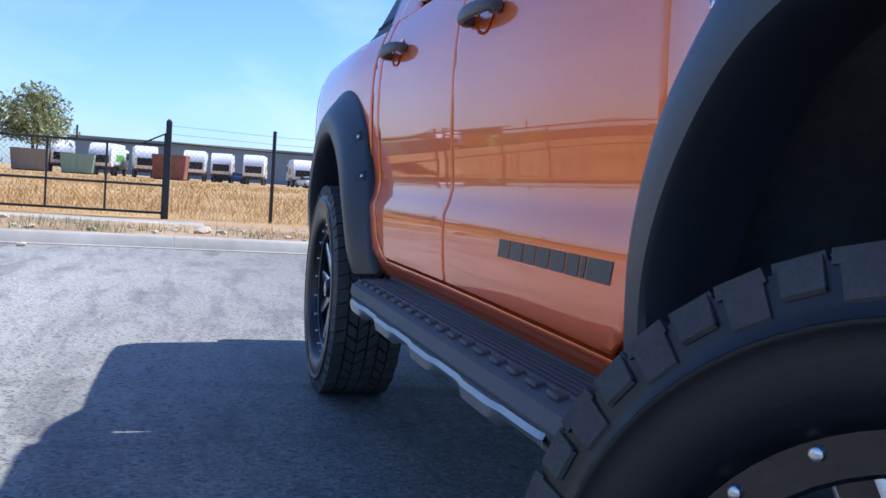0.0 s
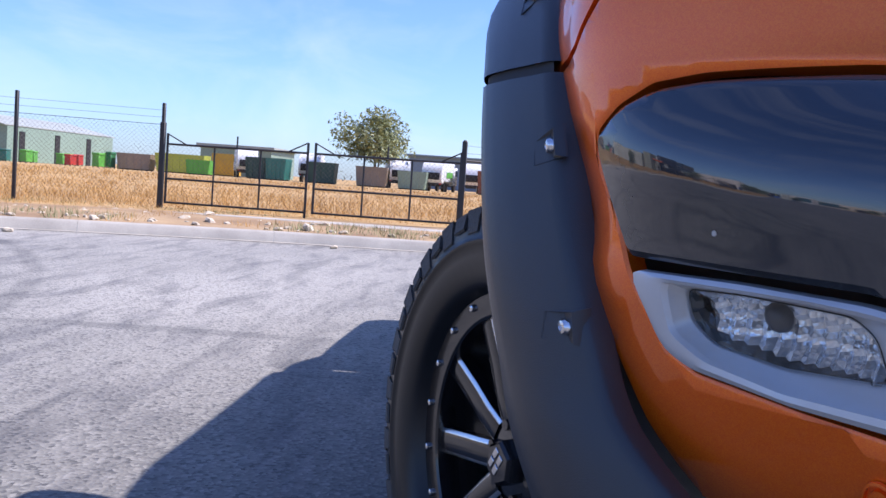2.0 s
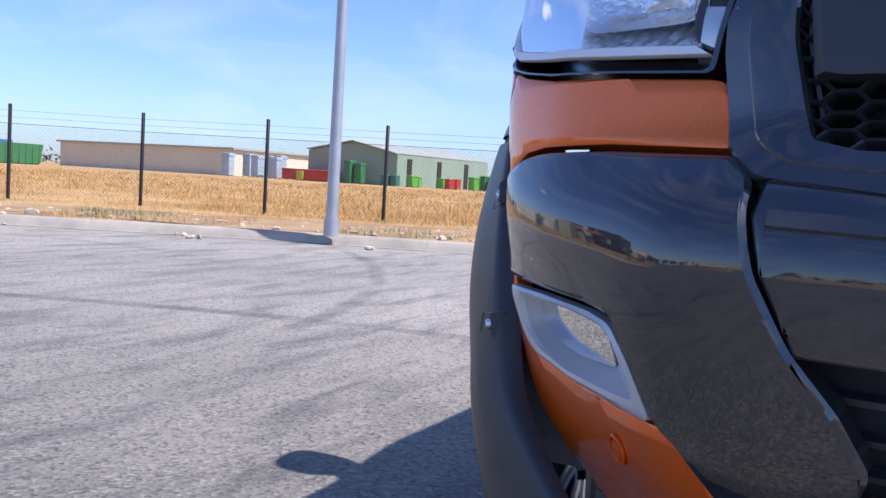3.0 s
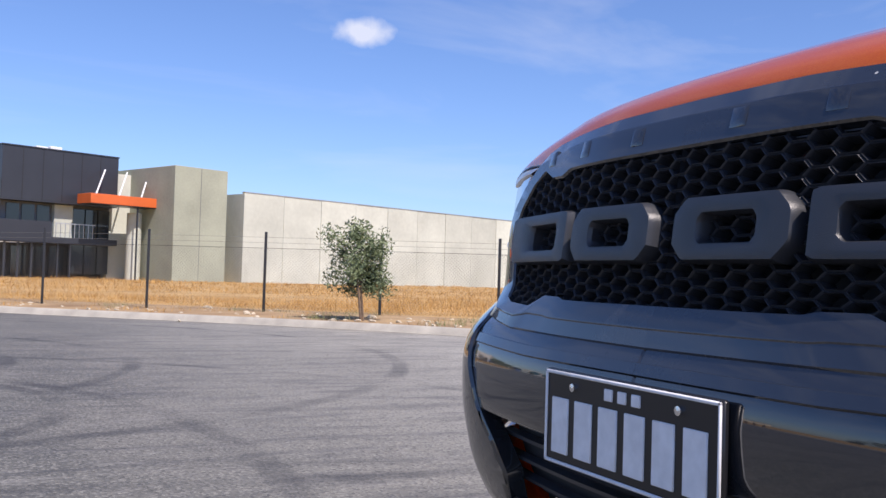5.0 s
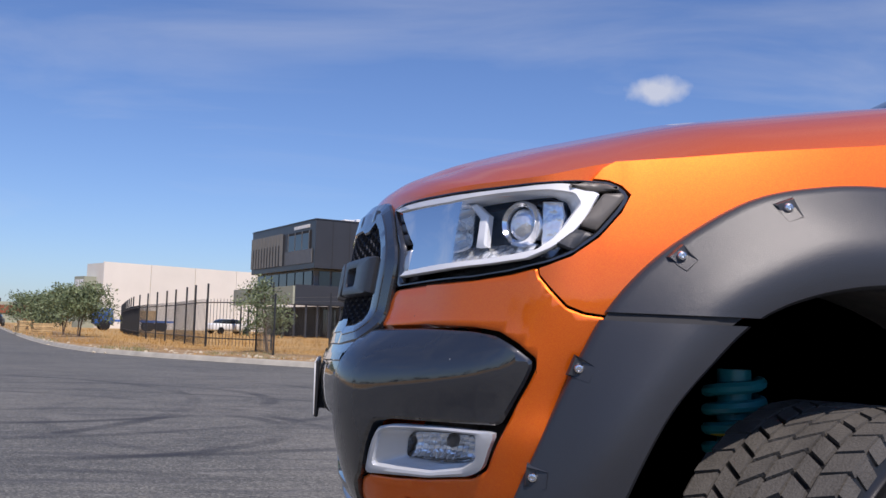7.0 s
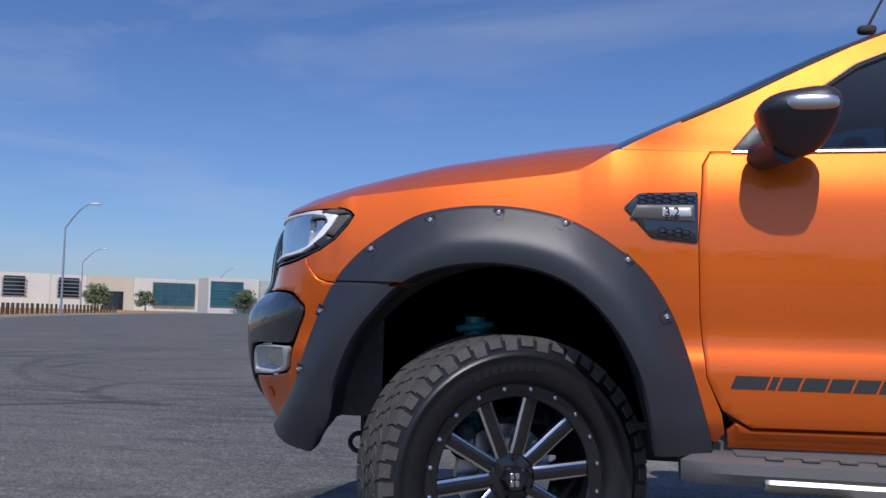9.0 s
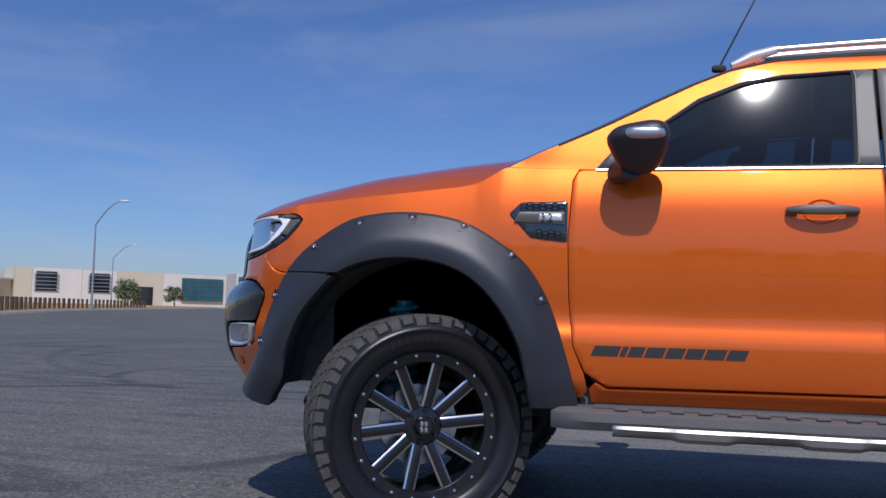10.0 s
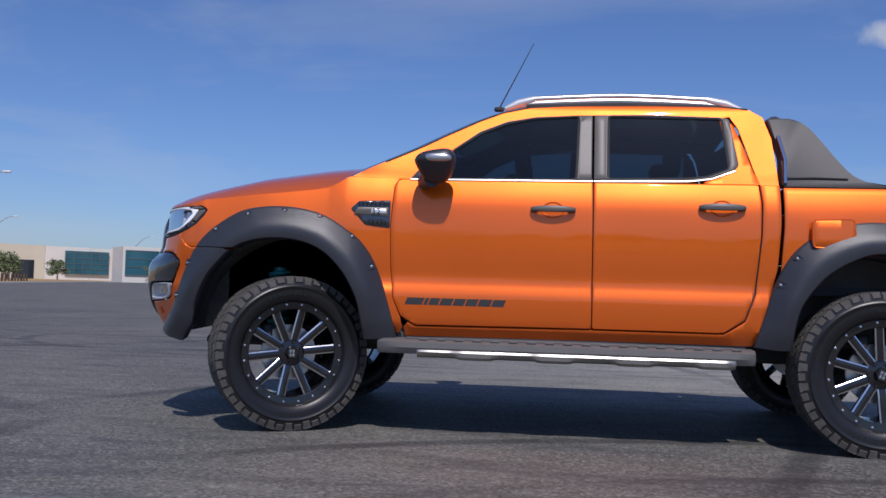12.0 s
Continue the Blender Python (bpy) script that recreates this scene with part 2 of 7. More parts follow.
M_WHITE_WALL = mat("white_painted_concrete", (0.74, 0.71, 0.64), 0.8, vary=0.06, scale=0.3, rand=0.04)
M_CREAM = mat("cream_painted_wall", (0.66, 0.60, 0.46), 0.8, vary=0.06, scale=0.3)
M_CHAR = mat("charcoal_cladding", (0.030, 0.034, 0.043), 0.35, vary=0.15, scale=0.6)
M_OFFGREY = mat("grey_balcony_panel", (0.13, 0.135, 0.14), 0.5, vary=0.1, scale=1)
M_ORANGE_CANOPY = mat("orange_canopy_paint", (0.62, 0.13, 0.03), 0.45, vary=0.1, scale=1)
M_WINDOW = mat("dark_window_glass", (0.020, 0.028, 0.036), 0.06, spec=0.8, vary=0.1)
M_TEAL_GLASS = mat("teal_window_glass", (0.03, 0.13, 0.17), 0.08, spec=0.8, vary=0.3, scale=0.3)
M_TRUCK_WHITE = mat("white_truck_paint", (0.75, 0.76, 0.76), 0.4, vary=0.10, scale=1.5)
M_TREAD = mat("dusty_tread_rubber", (0.078, 0.073, 0.066), 0.75, vary=0.35, scale=14, bump=0.3, bscale=200)
M_RUBBER = mat("tyre_rubber", (0.012, 0.012, 0.013), 0.36, vary=0.3, scale=8, bump=0.06, bscale=420)
M_TIMBER = mat("weathered_timber", (0.085, 0.06, 0.045), 0.85, vary=0.4, scale=6, rand=0.25, stretch=(1, 1, 0.2))
M_PALLET = mat("pallet_timber", (0.52, 0.36, 0.18), 0.8, vary=0.3, scale=6, rand=0.2)
M_FAR_TREE = mat("far_foliage", (0.05, 0.075, 0.035), 0.8, vary=0.5, scale=0.3, col2=(0.11, 0.13, 0.06))
M_RUST = mat("rusty_steel", (0.25, 0.085, 0.045), 0.8, vary=0.4, scale=1.5)
M_ROCK = mat("pale_rubble", (0.50, 0.43, 0.32), 0.9, vary=0.3, scale=5, bump=0.5, bscale=20)
BIN_COLS = {"green": (0.03, 0.17, 0.06), "bright_green": (0.10, 0.36, 0.05), "teal": (0.03, 0.16, 0.13), "dark_green": (0.02, 0.065, 0.05), "blue": (0.03, 0.13, 0.45), "red": (0.45, 0.04, 0.03),
            "yellow": (0.60, 0.36, 0.04), "lime": (0.42, 0.46, 0.06), "grey_blue": (0.36, 0.45, 0.52), "brown": (0.27, 0.21, 0.15), "black": (0.02, 0.02, 0.022)}
M_BIN = {k: mat(k + "_plastic_or_steel", v, 0.5, vary=0.18, scale=1.2) for k, v in BIN_COLS.items()}

P_ORANGE = car_paint()
P_BLACK = mat("black_gloss_bumper", (0.018, 0.020, 0.024), 0.35, vary=0.15, scale=3, coat=1.0, spec=0.12)
P_BLACK.node_tree.nodes["Principled BSDF"].inputs["Coat IOR"].default_value = 1.85
P_MATTE = mat("matte_black_textured_plastic", (0.027, 0.030, 0.037), 0.40, vary=0.12, scale=3, bump=0.12, bscale=700, spec=0.65)
P_DARK = mat("underbody_black", (0.034, 0.035, 0.038), 0.8, vary=0.2)
P_LINER = mat("dusty_arch_liner", (0.13, 0.128, 0.125), 0.85, vary=0.35, scale=5, bump=0.3, bscale=40)
P_GREY = mat("grey_rubber_tread", (0.110, 0.109, 0.106), 0.6, vary=0.15, scale=4, bump=0.3, bscale=300)
P_TRIM = mat("grey_pillar_trim", (0.115, 0.105, 0.095), 0.45, vary=0.08)
P_SAIL = mat("matte_grey_sports_bar", (0.060, 0.058, 0.056), 0.5, vary=0.08, bump=0.12, bscale=500)
P_CHROME = mat("chrome", (0.75, 0.76, 0.78), 0.12, metal=1.0, vary=0.03)
P_SATIN = mat("satin_silver", (0.58, 0.59, 0.60), 0.32, metal=0.85, vary=0.05)
P_SILVERP = mat("silver_painted_plastic", (0.60, 0.62, 0.64), 0.35, metal=0.35, vary=0.05)
P_WHITE = mat("white_lamp_surround", (0.88, 0.89, 0.90), 0.3, vary=0.02)
P_REFL = mat("lamp_reflector", (0.86, 0.88, 0.90), 0.12, metal=0.72, vary=0.1, scale=20, bump=0.5, bscale=60)
P_STEP = mat("brushed_step_steel", (0.40, 0.39, 0.365), 0.38, metal=0.75, vary=0.12, scale=5)
P_SMOKE = mat("smoked_lamp_chrome", (0.16, 0.18, 0.22), 0.2, metal=0.8, vary=0.15, scale=12)
P_RIM = mat("black_wheel_paint", (0.010, 0.010, 0.012), 0.22, vary=0.1, coat=0.6)
P_MILL = mat("milled_aluminium", (0.72, 0.73, 0.75), 0.25, metal=1.0, vary=0.05)
P_TEAL = mat("teal_coil_paint", (0.010, 0.24, 0.27), 0.35, vary=0.15)
P_RED = mat("red_lamp_lens", (0.45, 0.01, 0.01), 0.12, vary=0.05)
P_AMBER = mat("yellow_sticker", (0.6, 0.45, 0.03), 0.5)
P_DECAL = mat("charcoal_decal", (0.045, 0.045, 0.047), 0.4, vary=0.1)
P_PLATE_B = mat("black_plate_enamel", (0.012, 0.012, 0.014), 0.3, vary=0.1)
P_PLATE_W = mat("white_plate_enamel", (0.75, 0.76, 0.77), 0.4, vary=0.12, scale=40)
P_SEAT = mat("dark_seat_fabric", (0.02, 0.02, 0.022), 0.9)
G_TINT = clear_glass("tinted_side_glass", (0.45, 0.75, 0.85), 0.27, 0.024, 1.5)
G_LENS = clear_glass("clear_lamp_lens", (0.96, 0.98, 1.0), 0.97, 0.0, 1.25)


def speckle(m, scale, size, col):
    """Stone chips and insects: sparse pale specks over a painted part."""
    n, l = m.node_tree.nodes, m.node_tree.links
    b = n["Principled BSDF"]
    src = b.inputs["Base Color"].links[0].from_socket
    co = n.new("ShaderNodeTexCoord")
    vo = n.new("ShaderNodeTexVoronoi")
    vo.inputs["Scale"].default_value = scale
    l.new(co.outputs["Object"], vo.inputs["Vector"])
    sp = n.new("ShaderNodeSeparateColor")
    l.new(vo.outputs["Color"], sp.inputs[0])
    lim = n.new("ShaderNodeMath")
    lim.operation = "MULTIPLY"
    lim.inputs[1].default_value = size
    l.new(sp.outputs[0], lim.inputs[0])
    lt = n.new("ShaderNodeMath")
    lt.operation = "LESS_THAN"
    l.new(vo.outputs["Distance"], lt.inputs[0])
    l.new(lim.outputs[0], lt.inputs[1])
    mx = n.new("ShaderNodeMix")
    mx.data_type = "RGBA"
    l.new(lt.outputs[0], mx.inputs[0])
    l.new(src, mx.inputs[6])
    mx.inputs[7].default_value = (*col, 1)
    l.new(mx.outputs[2], b.inputs["Base Color"])


speckle(P_BLACK, 16, 0.045, (0.42, 0.42, 0.40))
speckle(P_ORANGE, 14, 0.022, (0.16, 0.05, 0.02))

# ---- mesh helpers ----


def finish(bm, name, material, angle=38.0):
    """A mesh from a bmesh: smooth faces with sharp creases."""
    bm.normal_update()
    lim = radians(angle)
    for f in bm.faces:
        f.smooth = True
    for e in bm.edges:
        e.smooth = not (len(e.link_faces) == 2 and e.calc_face_angle(0.0) > lim)
    me = bpy.data.meshes.new(name)
    bm.to_mesh(me)
    bm.free()
    for mm in material if isinstance(material, (list, tuple)) else [material]:
        me.materials.append(mm)
    return me


def part(name, bm, material, parent=None, label="", angle=38.0):
    ob = new(name, finish(bm, name, material, angle))
    if parent is not None:
        ob.parent = parent
    if label:
        ob["label"] = label
    return ob


def thing(name, label, category, group="", kind="", at=None):
    ob = tagged(new(name), label, category, group, kind)
    ob.empty_display_size = 0.1
    if at is not None:
        ob.matrix_world = at
    return ob


def shared(name, me, parent, m=None, label=""):
    """Another object on the same mesh."""
    ob = new(name, me)
    ob.parent = parent
    if m is not None:
        ob.matrix_basis = m
    if label:
        ob["label"] = label
    return ob


def add_box(bm, a, b, bevel=0.0, m=None, seg=1):
    r = bmesh.ops.create_cube(bm, size=1)
    vs = r["verts"]
    for v in vs:
        v.co = Vector([(a[i] + b[i]) / 2 + v.co[i] * (b[i] - a[i]) for i in range(3)])
    if bevel > 0:
        es = list({e for v in vs for e in v.link_edges})
        g = bmesh.ops.bevel(bm, geom=es, offset=bevel, segments=seg, profile=0.5, affect="EDGES")
        vs = list({v for f in g["faces"] for v in f.verts} | {v for v in vs if v.is_valid})
    if m is not None:
        bmesh.ops.transform(bm, matrix=m, verts=vs)
    return vs


def box(a, b, bevel=0.0, m=None, seg=1):
    bm = bmesh.new()
    add_box(bm, a, b, bevel, m, seg)
    return bm


def add_tube(bm, pts, r, n=8, cap=True):
    """A round bar along points; r is a radius or one for each point."""
    pts = [Vector(p) for p in pts]
    rings = []
    up = None
    for i, p in enumerate(pts):
        d = (pts[min(i + 1, len(pts) - 1)] - pts[max(i - 1, 0)]).normalized()
        if up is None:
            up = d.orthogonal().normalized()
        else:
            up = (up - d * up.dot(d)).normalized()
        s = d.cross(up)
        rr = r[i] if isinstance(r, (list, tuple)) else r
        rings.append([bm.verts.new(p + (up * math.cos(k * math.tau / n) + s * math.sin(k * math.tau / n)) * rr) for k in range(n)])
    for a, b in zip(rings, rings[1:]):
        for k in range(n):
            bm.faces.new((a[k], a[(k + 1) % n], b[(k + 1) % n], b[k]))
    if cap and n > 2:
        bm.faces.new(rings[0][::-1])
        bm.faces.new(rings[-1])


def tube(pts, r, n=8, cap=True):
    bm = bmesh.new()
    add_tube(bm, pts, r, n, cap)
    return bm


def add_lathe(bm, prof, n=48, axis="y"):
    """Turn (radius, along) pairs about an axis."""
    rings = []
    for r, h in prof:
        ring = []
        for k in range(n):
            a = k * math.tau / n
            c, s = r * math.cos(a), r * math.sin(a)
            ring.append(bm.verts.new((c, h, s) if axis == "y" else (c, s, h)))
        rings.append(ring)
    for a, b in zip(rings, rings[1:]):
        for k in range(n):
            bm.faces.new((a[k], a[(k + 1) % n], b[(k + 1) % n], b[k]))
    return rings


def lathe(prof, n=48, axis="y"):
    bm = bmesh.new()
    add_lathe(bm, prof, n, axis)
    return bm


def blob(c, half, e1=0.6, e2=0.6, nu=20, nv=12):
    """A rounded box (superellipsoid)."""
    def pw(v, e):
        return math.copysign(abs(v) ** e, v)
    bm = bmesh.new()
    rows = []
    for j in range(nv + 1):
        ph = -math.pi / 2 + math.pi * j / nv
        row = []
        for i in range(nu):
            th = math.tau * i / nu
            row.append(bm.verts.new((c[0] + half[0] * pw(math.cos(ph), e1) * pw(math.cos(th), e2), c[1] + half[1] * pw(math.cos(ph), e1) * pw(math.sin(th), e2), c[2] + half[2] * pw(math.sin(ph), e1))))
        rows.append(row)
    for a, b in zip(rows, rows[1:]):
        for i in range(nu):
            bm.faces.new((a[i], a[(i + 1) % nu], b[(i + 1) % nu], b[i]))
    bmesh.ops.remove_doubles(bm, verts=bm.verts, dist=1e-5)
    return bm


def smooth_line(pts, step):
    """Catmull-Rom through points, sampled about every step."""
    pts = [np.array(p, float) for p in pts]
    out = []
    for i in range(len(pts) - 1):
        p0, p1, p2, p3 = pts[max(i - 1, 0)], pts[i], pts[i + 1], pts[min(i + 2, len(pts) - 1)]
        n = max(1, int(round(np.linalg.norm(p2 - p1) / step)))
        for k in range(n):
            t = k / n
            out.append(0.5 * (2 * p1 + (p2 - p0) * t + (2 * p0 - 5 * p1 + 4 * p2 - p3) * t * t + (3 * p1 - p0 - 3 * p2 + p3) * t ** 3))
    out.append(pts[-1])
    return np.array(out)


def resample(pts, n):
    pts = np.asarray(pts, float)
    d = np.r_[0, np.cumsum(np.linalg.norm(np.diff(pts, axis=0), axis=1))]
    t = np.linspace(0, d[-1], n)
    return np.stack([np.interp(t, d, pts[:, k]) for k in range(pts.shape[1])], 1)


def rounded(poly, r, k=4):
    """A polygon with its corners rounded."""
    out = []
    m = len(poly)
    for i in range(m):
        p, a, b = np.array(poly[i], float), np.array(poly[i - 1], float), np.array(poly[(i + 1) % m], float)
        la, lb = np.linalg.norm(a - p), np.linalg.norm(b - p)
        q = min(r, la * 0.45, lb * 0.45)
        s, e = p + (a - p) / la * q, p + (b - p) / lb * q
        for j in range(k + 1):
            t = j / k
            out.append(tuple((1 - t) ** 2 * s + 2 * t * (1 - t) * p + t * t * e))
    return out

# ---- ground: a turning bowl of asphalt at the end of a road, kerb, dry verge and fields ----
KERB_R = smooth_line([(10.6, -8.0), (10.7, -3.0), (10.6, 0.5), (10.2, 4.0), (9.4, 6.6), (8.3, 9.4), (6.7, 12.4), (4.5, 15.3), (1.9, 17.9), (-0.9, 20.3), (-4.0, 23.2), (-6.8, 26.2), (-9.8, 31.0), (-15.0, 43.5), (-26.5, 75.0), (-38, 107), (-62, 172)], 0.9)
KERB_L = smooth_line([(-82, 163), (-61, 105), (-45.2, 63.5), (-34.5, 42), (-27.0, 27.0), (-22.5, 15.0), (-20.5, 5.0), (-18.0, -4.0), (-12.5, -12.0), (-5.0, -15.5), (3.0, -15.2), (8.6, -12.4), (10.6, -8.0)], 0.9)
OUTLINE = np.vstack([KERB_R, KERB_L[:-1]])
CTR = np.array((-4.0, 3.0))


def out_normal(line):
    t = np.gradient(line, axis=0)
    t /= np.linalg.norm(t, axis=1)[:, None]
    return np.stack([t[:, 1], -t[:, 0]], 1)


def road_mesh():
    bm = bmesh.new()
    c = bm.verts.new((*CTR, 0))
    prev = None
    for q in (0.25, 0.5, 0.75, 1.0):
        ring = [bm.verts.new((*(CTR + (p - CTR) * q), 0)) for p in OUTLINE]
        n = len(ring)
        for i in range(n):
            if prev is None:
                bm.faces.new((c, ring[i], ring[(i + 1) % n]))
            else:
                bm.faces.new((prev[i], ring[i], ring[(i + 1) % n], prev[(i + 1) % n]))
        prev = ring
    return bm


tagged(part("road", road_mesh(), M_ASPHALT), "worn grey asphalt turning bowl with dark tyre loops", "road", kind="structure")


def ground_mesh():
    bm = bmesh.new()
    nrm = out_normal(np.vstack([OUTLINE[-1:], OUTLINE, OUTLINE[:1]]))[1:-1]
    rings = []
    for k, d in enumerate((0.14, 1.2, 3.0)):
        rings.append([bm.verts.new((*(p + nn * d), 0.125 + (0.03 * k) + (0.02 * noise.noise((p[0] * 0.6, p[1] * 0.6, k)) if k else 0))) for p, nn in zip(OUTLINE, nrm)])
    base = [np.array(v.co[:2]) for v in rings[-1]]
    for q in (1.15, 1.5, 2.2, 4, 10, 40):
        rings.append([bm.verts.new((*(CTR + (p - CTR) * q), 0.18)) for p in base])
    n = len(OUTLINE)
    for k, (a, b) in enumerate(zip(rings, rings[1:])):
        for i in range(n):
            bm.faces.new((a[i], b[i], b[(i + 1) % n], a[(i + 1) % n])).material_index = int(k > 1)
    return bm


tagged(part("ground", ground_mesh(), (M_DIRT, M_FIELD)), "dry brown soil and trodden grass beyond the kerb", "ground", kind="structure")


def kerb_piece(line, nn):
    """A length of concrete kerb with a sloped face and a shallow channel."""
    bm = bmesh.new()
    rows = []
    for p, q in zip(line, nn):
        rows.append([bm.verts.new((*(p + q * d), z)) for d, z in ((-0.09, 0.006), (-0.02, 0.012), (0.03, 0.115), (0.06, 0.135), (0.17, 0.140), (0.18, 0.08))])
    for a, b in zip(rows, rows[1:]):
        for i in range(5):
            bm.faces.new((a[i], a[i + 1], b[i + 1], b[i]))
    return bm


kerb = tagged(new("kerb"), "pale concrete kerb round the turning bowl", "kerb", kind="structure")
for line in (KERB_R, KERB_L):
    d = np.r_[0, np.cumsum(np.linalg.norm(np.diff(line, axis=0), axis=1))]
    full = out_normal(line)
    s = 0.0
    ln = 2.4
    while s < d[-1] - 0.1:
        e = min(s + ln, d[-1])
        t = np.linspace(s + 0.002, e - 0.002, 5)
        part("kerb_length", kerb_piece(*[np.stack([np.interp(t, d, q[:, 0]), np.interp(t, d, q[:, 1])], 1) for q in (line, full)]), M_KERB, kerb)
        s = e
        if s > 60:
            ln = 12.0

# ---- the pickup truck: its skin is a sheet in (u, z), u running round the plan from the nose's middle along the side ----
PLAN = smooth_line([(-1.035, 0), (-1.031, 0.25), (-1.004, 0.5), (-0.968, 0.622), (-0.897, 0.737), (-0.806, 0.850), (-0.70, 0.938), (-0.59, 0.968), (-0.40, 0.978), (-0.1, 0.985), (0.3, 0.970),
                    (0.6, 0.922), (1.2, 0.912), (2.0, 0.912), (2.6, 0.918), (3.2, 0.935), (3.9, 0.922), (4.25, 0.905), (4.38, 0.87), (4.44, 0.77), (4.46, 0.5), (4.465, 0)], 0.01)
_arc = np.r_[0, np.cumsum(np.linalg.norm(np.diff(PLAN, axis=0), axis=1))]
_i0 = int(np.argmin(np.abs(PLAN[:1200, 0]) + (PLAN[:1200, 1] < 0.5) * 9))
U = _arc - _arc[_i0] + PLAN[_i0, 0]
_tx, _ty = np.gradient(PLAN[:, 0], U), np.gradient(PLAN[:, 1], U)
_tl = np.hypot(_tx, _ty)
NX, NY = -_ty / _tl, _tx / _tl


def _soft(zs, vs, sigma=0.010):
    g = np.arange(0.3, 2.2, 0.004)
    v = np.interp(g, zs, vs)
    k = np.exp(-0.5 * (np.arange(-12, 13) * 0.004 / sigma) ** 2)
    return g, np.convolve(np.pad(v, 12, mode="edge"), k / k.sum(), mode="valid")


ZG, SIDE = _soft([0.45, 0.56, 0.60, 0.63, 0.70, 0.795, 0.812, 0.84, 0.865, 0.90, 0.97, 1.05, 1.15, 1.22, 1.30, 1.34, 1.38, 1.42, 1.45, 1.50, 1.90, 1.96],
                 [0.10, 0.062, 0.032, 0.014, 0.006, 0.000, 0.003, 0.016, 0.021, 0.021, 0.013, 0.007, 0.003, 0.004, 0.009, 0.017, 0.029, 0.044, 0.056, 0.072, 0.224, 0.29], 0.009)
ROLL_D = np.linspace(-0.03, 0.45, 90)
ROLL_V = 0.046 * np.clip(1 - ROLL_D / 0.26, 0, 2) ** 1.6
SEAM = [(-0.583, 1.268), (-0.565, 1.288), (-0.540, 1.301), (-0.42, 1.3135), (-0.28, 1.330), (-0.06, 1.351), (0.14, 1.373), (0.20, 1.384), (0.25, 1.412), (0.30, 1.442)]
SEAM_U, SEAM_Z = [-0.70] + [p[0] for p in SEAM], [1.262] + [p[1] for p in SEAM]


def _ease(x, a, b):
    q = np.clip((x - a) / (b - a), 0, 1)
    return q * q * (3 - 2 * q)
_, FRONT = _soft([0.42, 0.55, 0.62, 0.70, 0.80, 0.88, 0.92, 0.95, 1.0, 1.1, 1.2, 1.26, 1.30, 1.34, 1.42], [0.14, 0.09, 0.045, 0.012, -0.010, -0.016, -0.012, 0.008, 0.042, 0.054, 0.068, 0.080, 0.10, 0.15, 0.3], 0.022)


PLAIN = []


def _skin(u, z):
    x, y, nx, ny = (np.interp(u, U, a) for a in (PLAN[:, 0], PLAN[:, 1], NX, NY))
    w = np.clip(nx * -1.0, 0, 1) ** 1.5
    # the fender's shoulder rolls in towards the bonnet seam
    low = np.interp(np.minimum(z, 1.15), ZG, SIDE)
    roll = np.interp(np.interp(u, SEAM_U, SEAM_Z) - z, ROLL_D, ROLL_V) * _ease(u, -0.78, -0.50)
    f = 1 - _ease(u, 0.05, 0.75)
    sd = (1 - f) * np.interp(z, ZG, SIDE) + f * (low + roll)
    if PLAIN:
        sd = 0.008 + 0.05 * (1 - _ease(z, 0.40, 0.66))
    ins = w * (np.interp(z, [0.45, 0.9, 1.3], [0.03, 0.0, 0.02]) if PLAIN else np.interp(z, ZG, FRONT)) + (1 - w) * sd
    # below the lamps the corner is narrower
    tuck = 0.066 * (1 - _ease(z, 0.60, 1.06)) * (1 - _ease(u, -0.62, -0.30)) * _ease(y, 0.58, 0.86) * (0.45 if PLAIN else 1.0)
    sweep = 0.026 * _ease(z, 0.93, 1.03) * _ease(y, 0.15, 0.55) * (1 - _ease(y, 0.66, 0.84))
    return np.stack([x - nx * ins + sweep, y - ny * ins - tuck, z], -1)


def skin(c, side):
    """Lay points (u, z, height over the skin) on the skin of the right (+1) or left (-1) side."""
    c = np.asarray(c, float).reshape(-1, 3)
    u, z, h = c.T
    p = _skin(u, z)
    n = np.cross(_skin(u + 0.004, z) - _skin(u - 0.004, z), _skin(u, z + 0.006) - _skin(u, z - 0.006))
    n /= np.linalg.norm(n, axis=1)[:, None]
    n *= np.sign(n[:, 0] * np.interp(u, U, NX) + n[:, 1] * np.interp(u, U, NY))[:, None]
    p = p + n * h[:, None]
    p[:, 1] *= side
    return p


def uy(y):
    """u of the nose at half width y."""
    k = _i0
    return float(np.interp(y, PLAN[:k, 1], U[:k])) if y < 0.90 else ux(-0.7)


def ux(x):
    """u of the side at length x."""
    i = int(np.argmax(PLAN[:, 1] > 0.72))
    return float(np.interp(x, PLAN[i:-120, 0], U[i:-120]))


def lay(bm, side):
    c = skin([v.co[:] for v in bm.verts], side)
    for v, p in zip(bm.verts, c):
        v.co = p
    if side < 0:
        bmesh.ops.reverse_faces(bm, faces=bm.faces)
    return bm


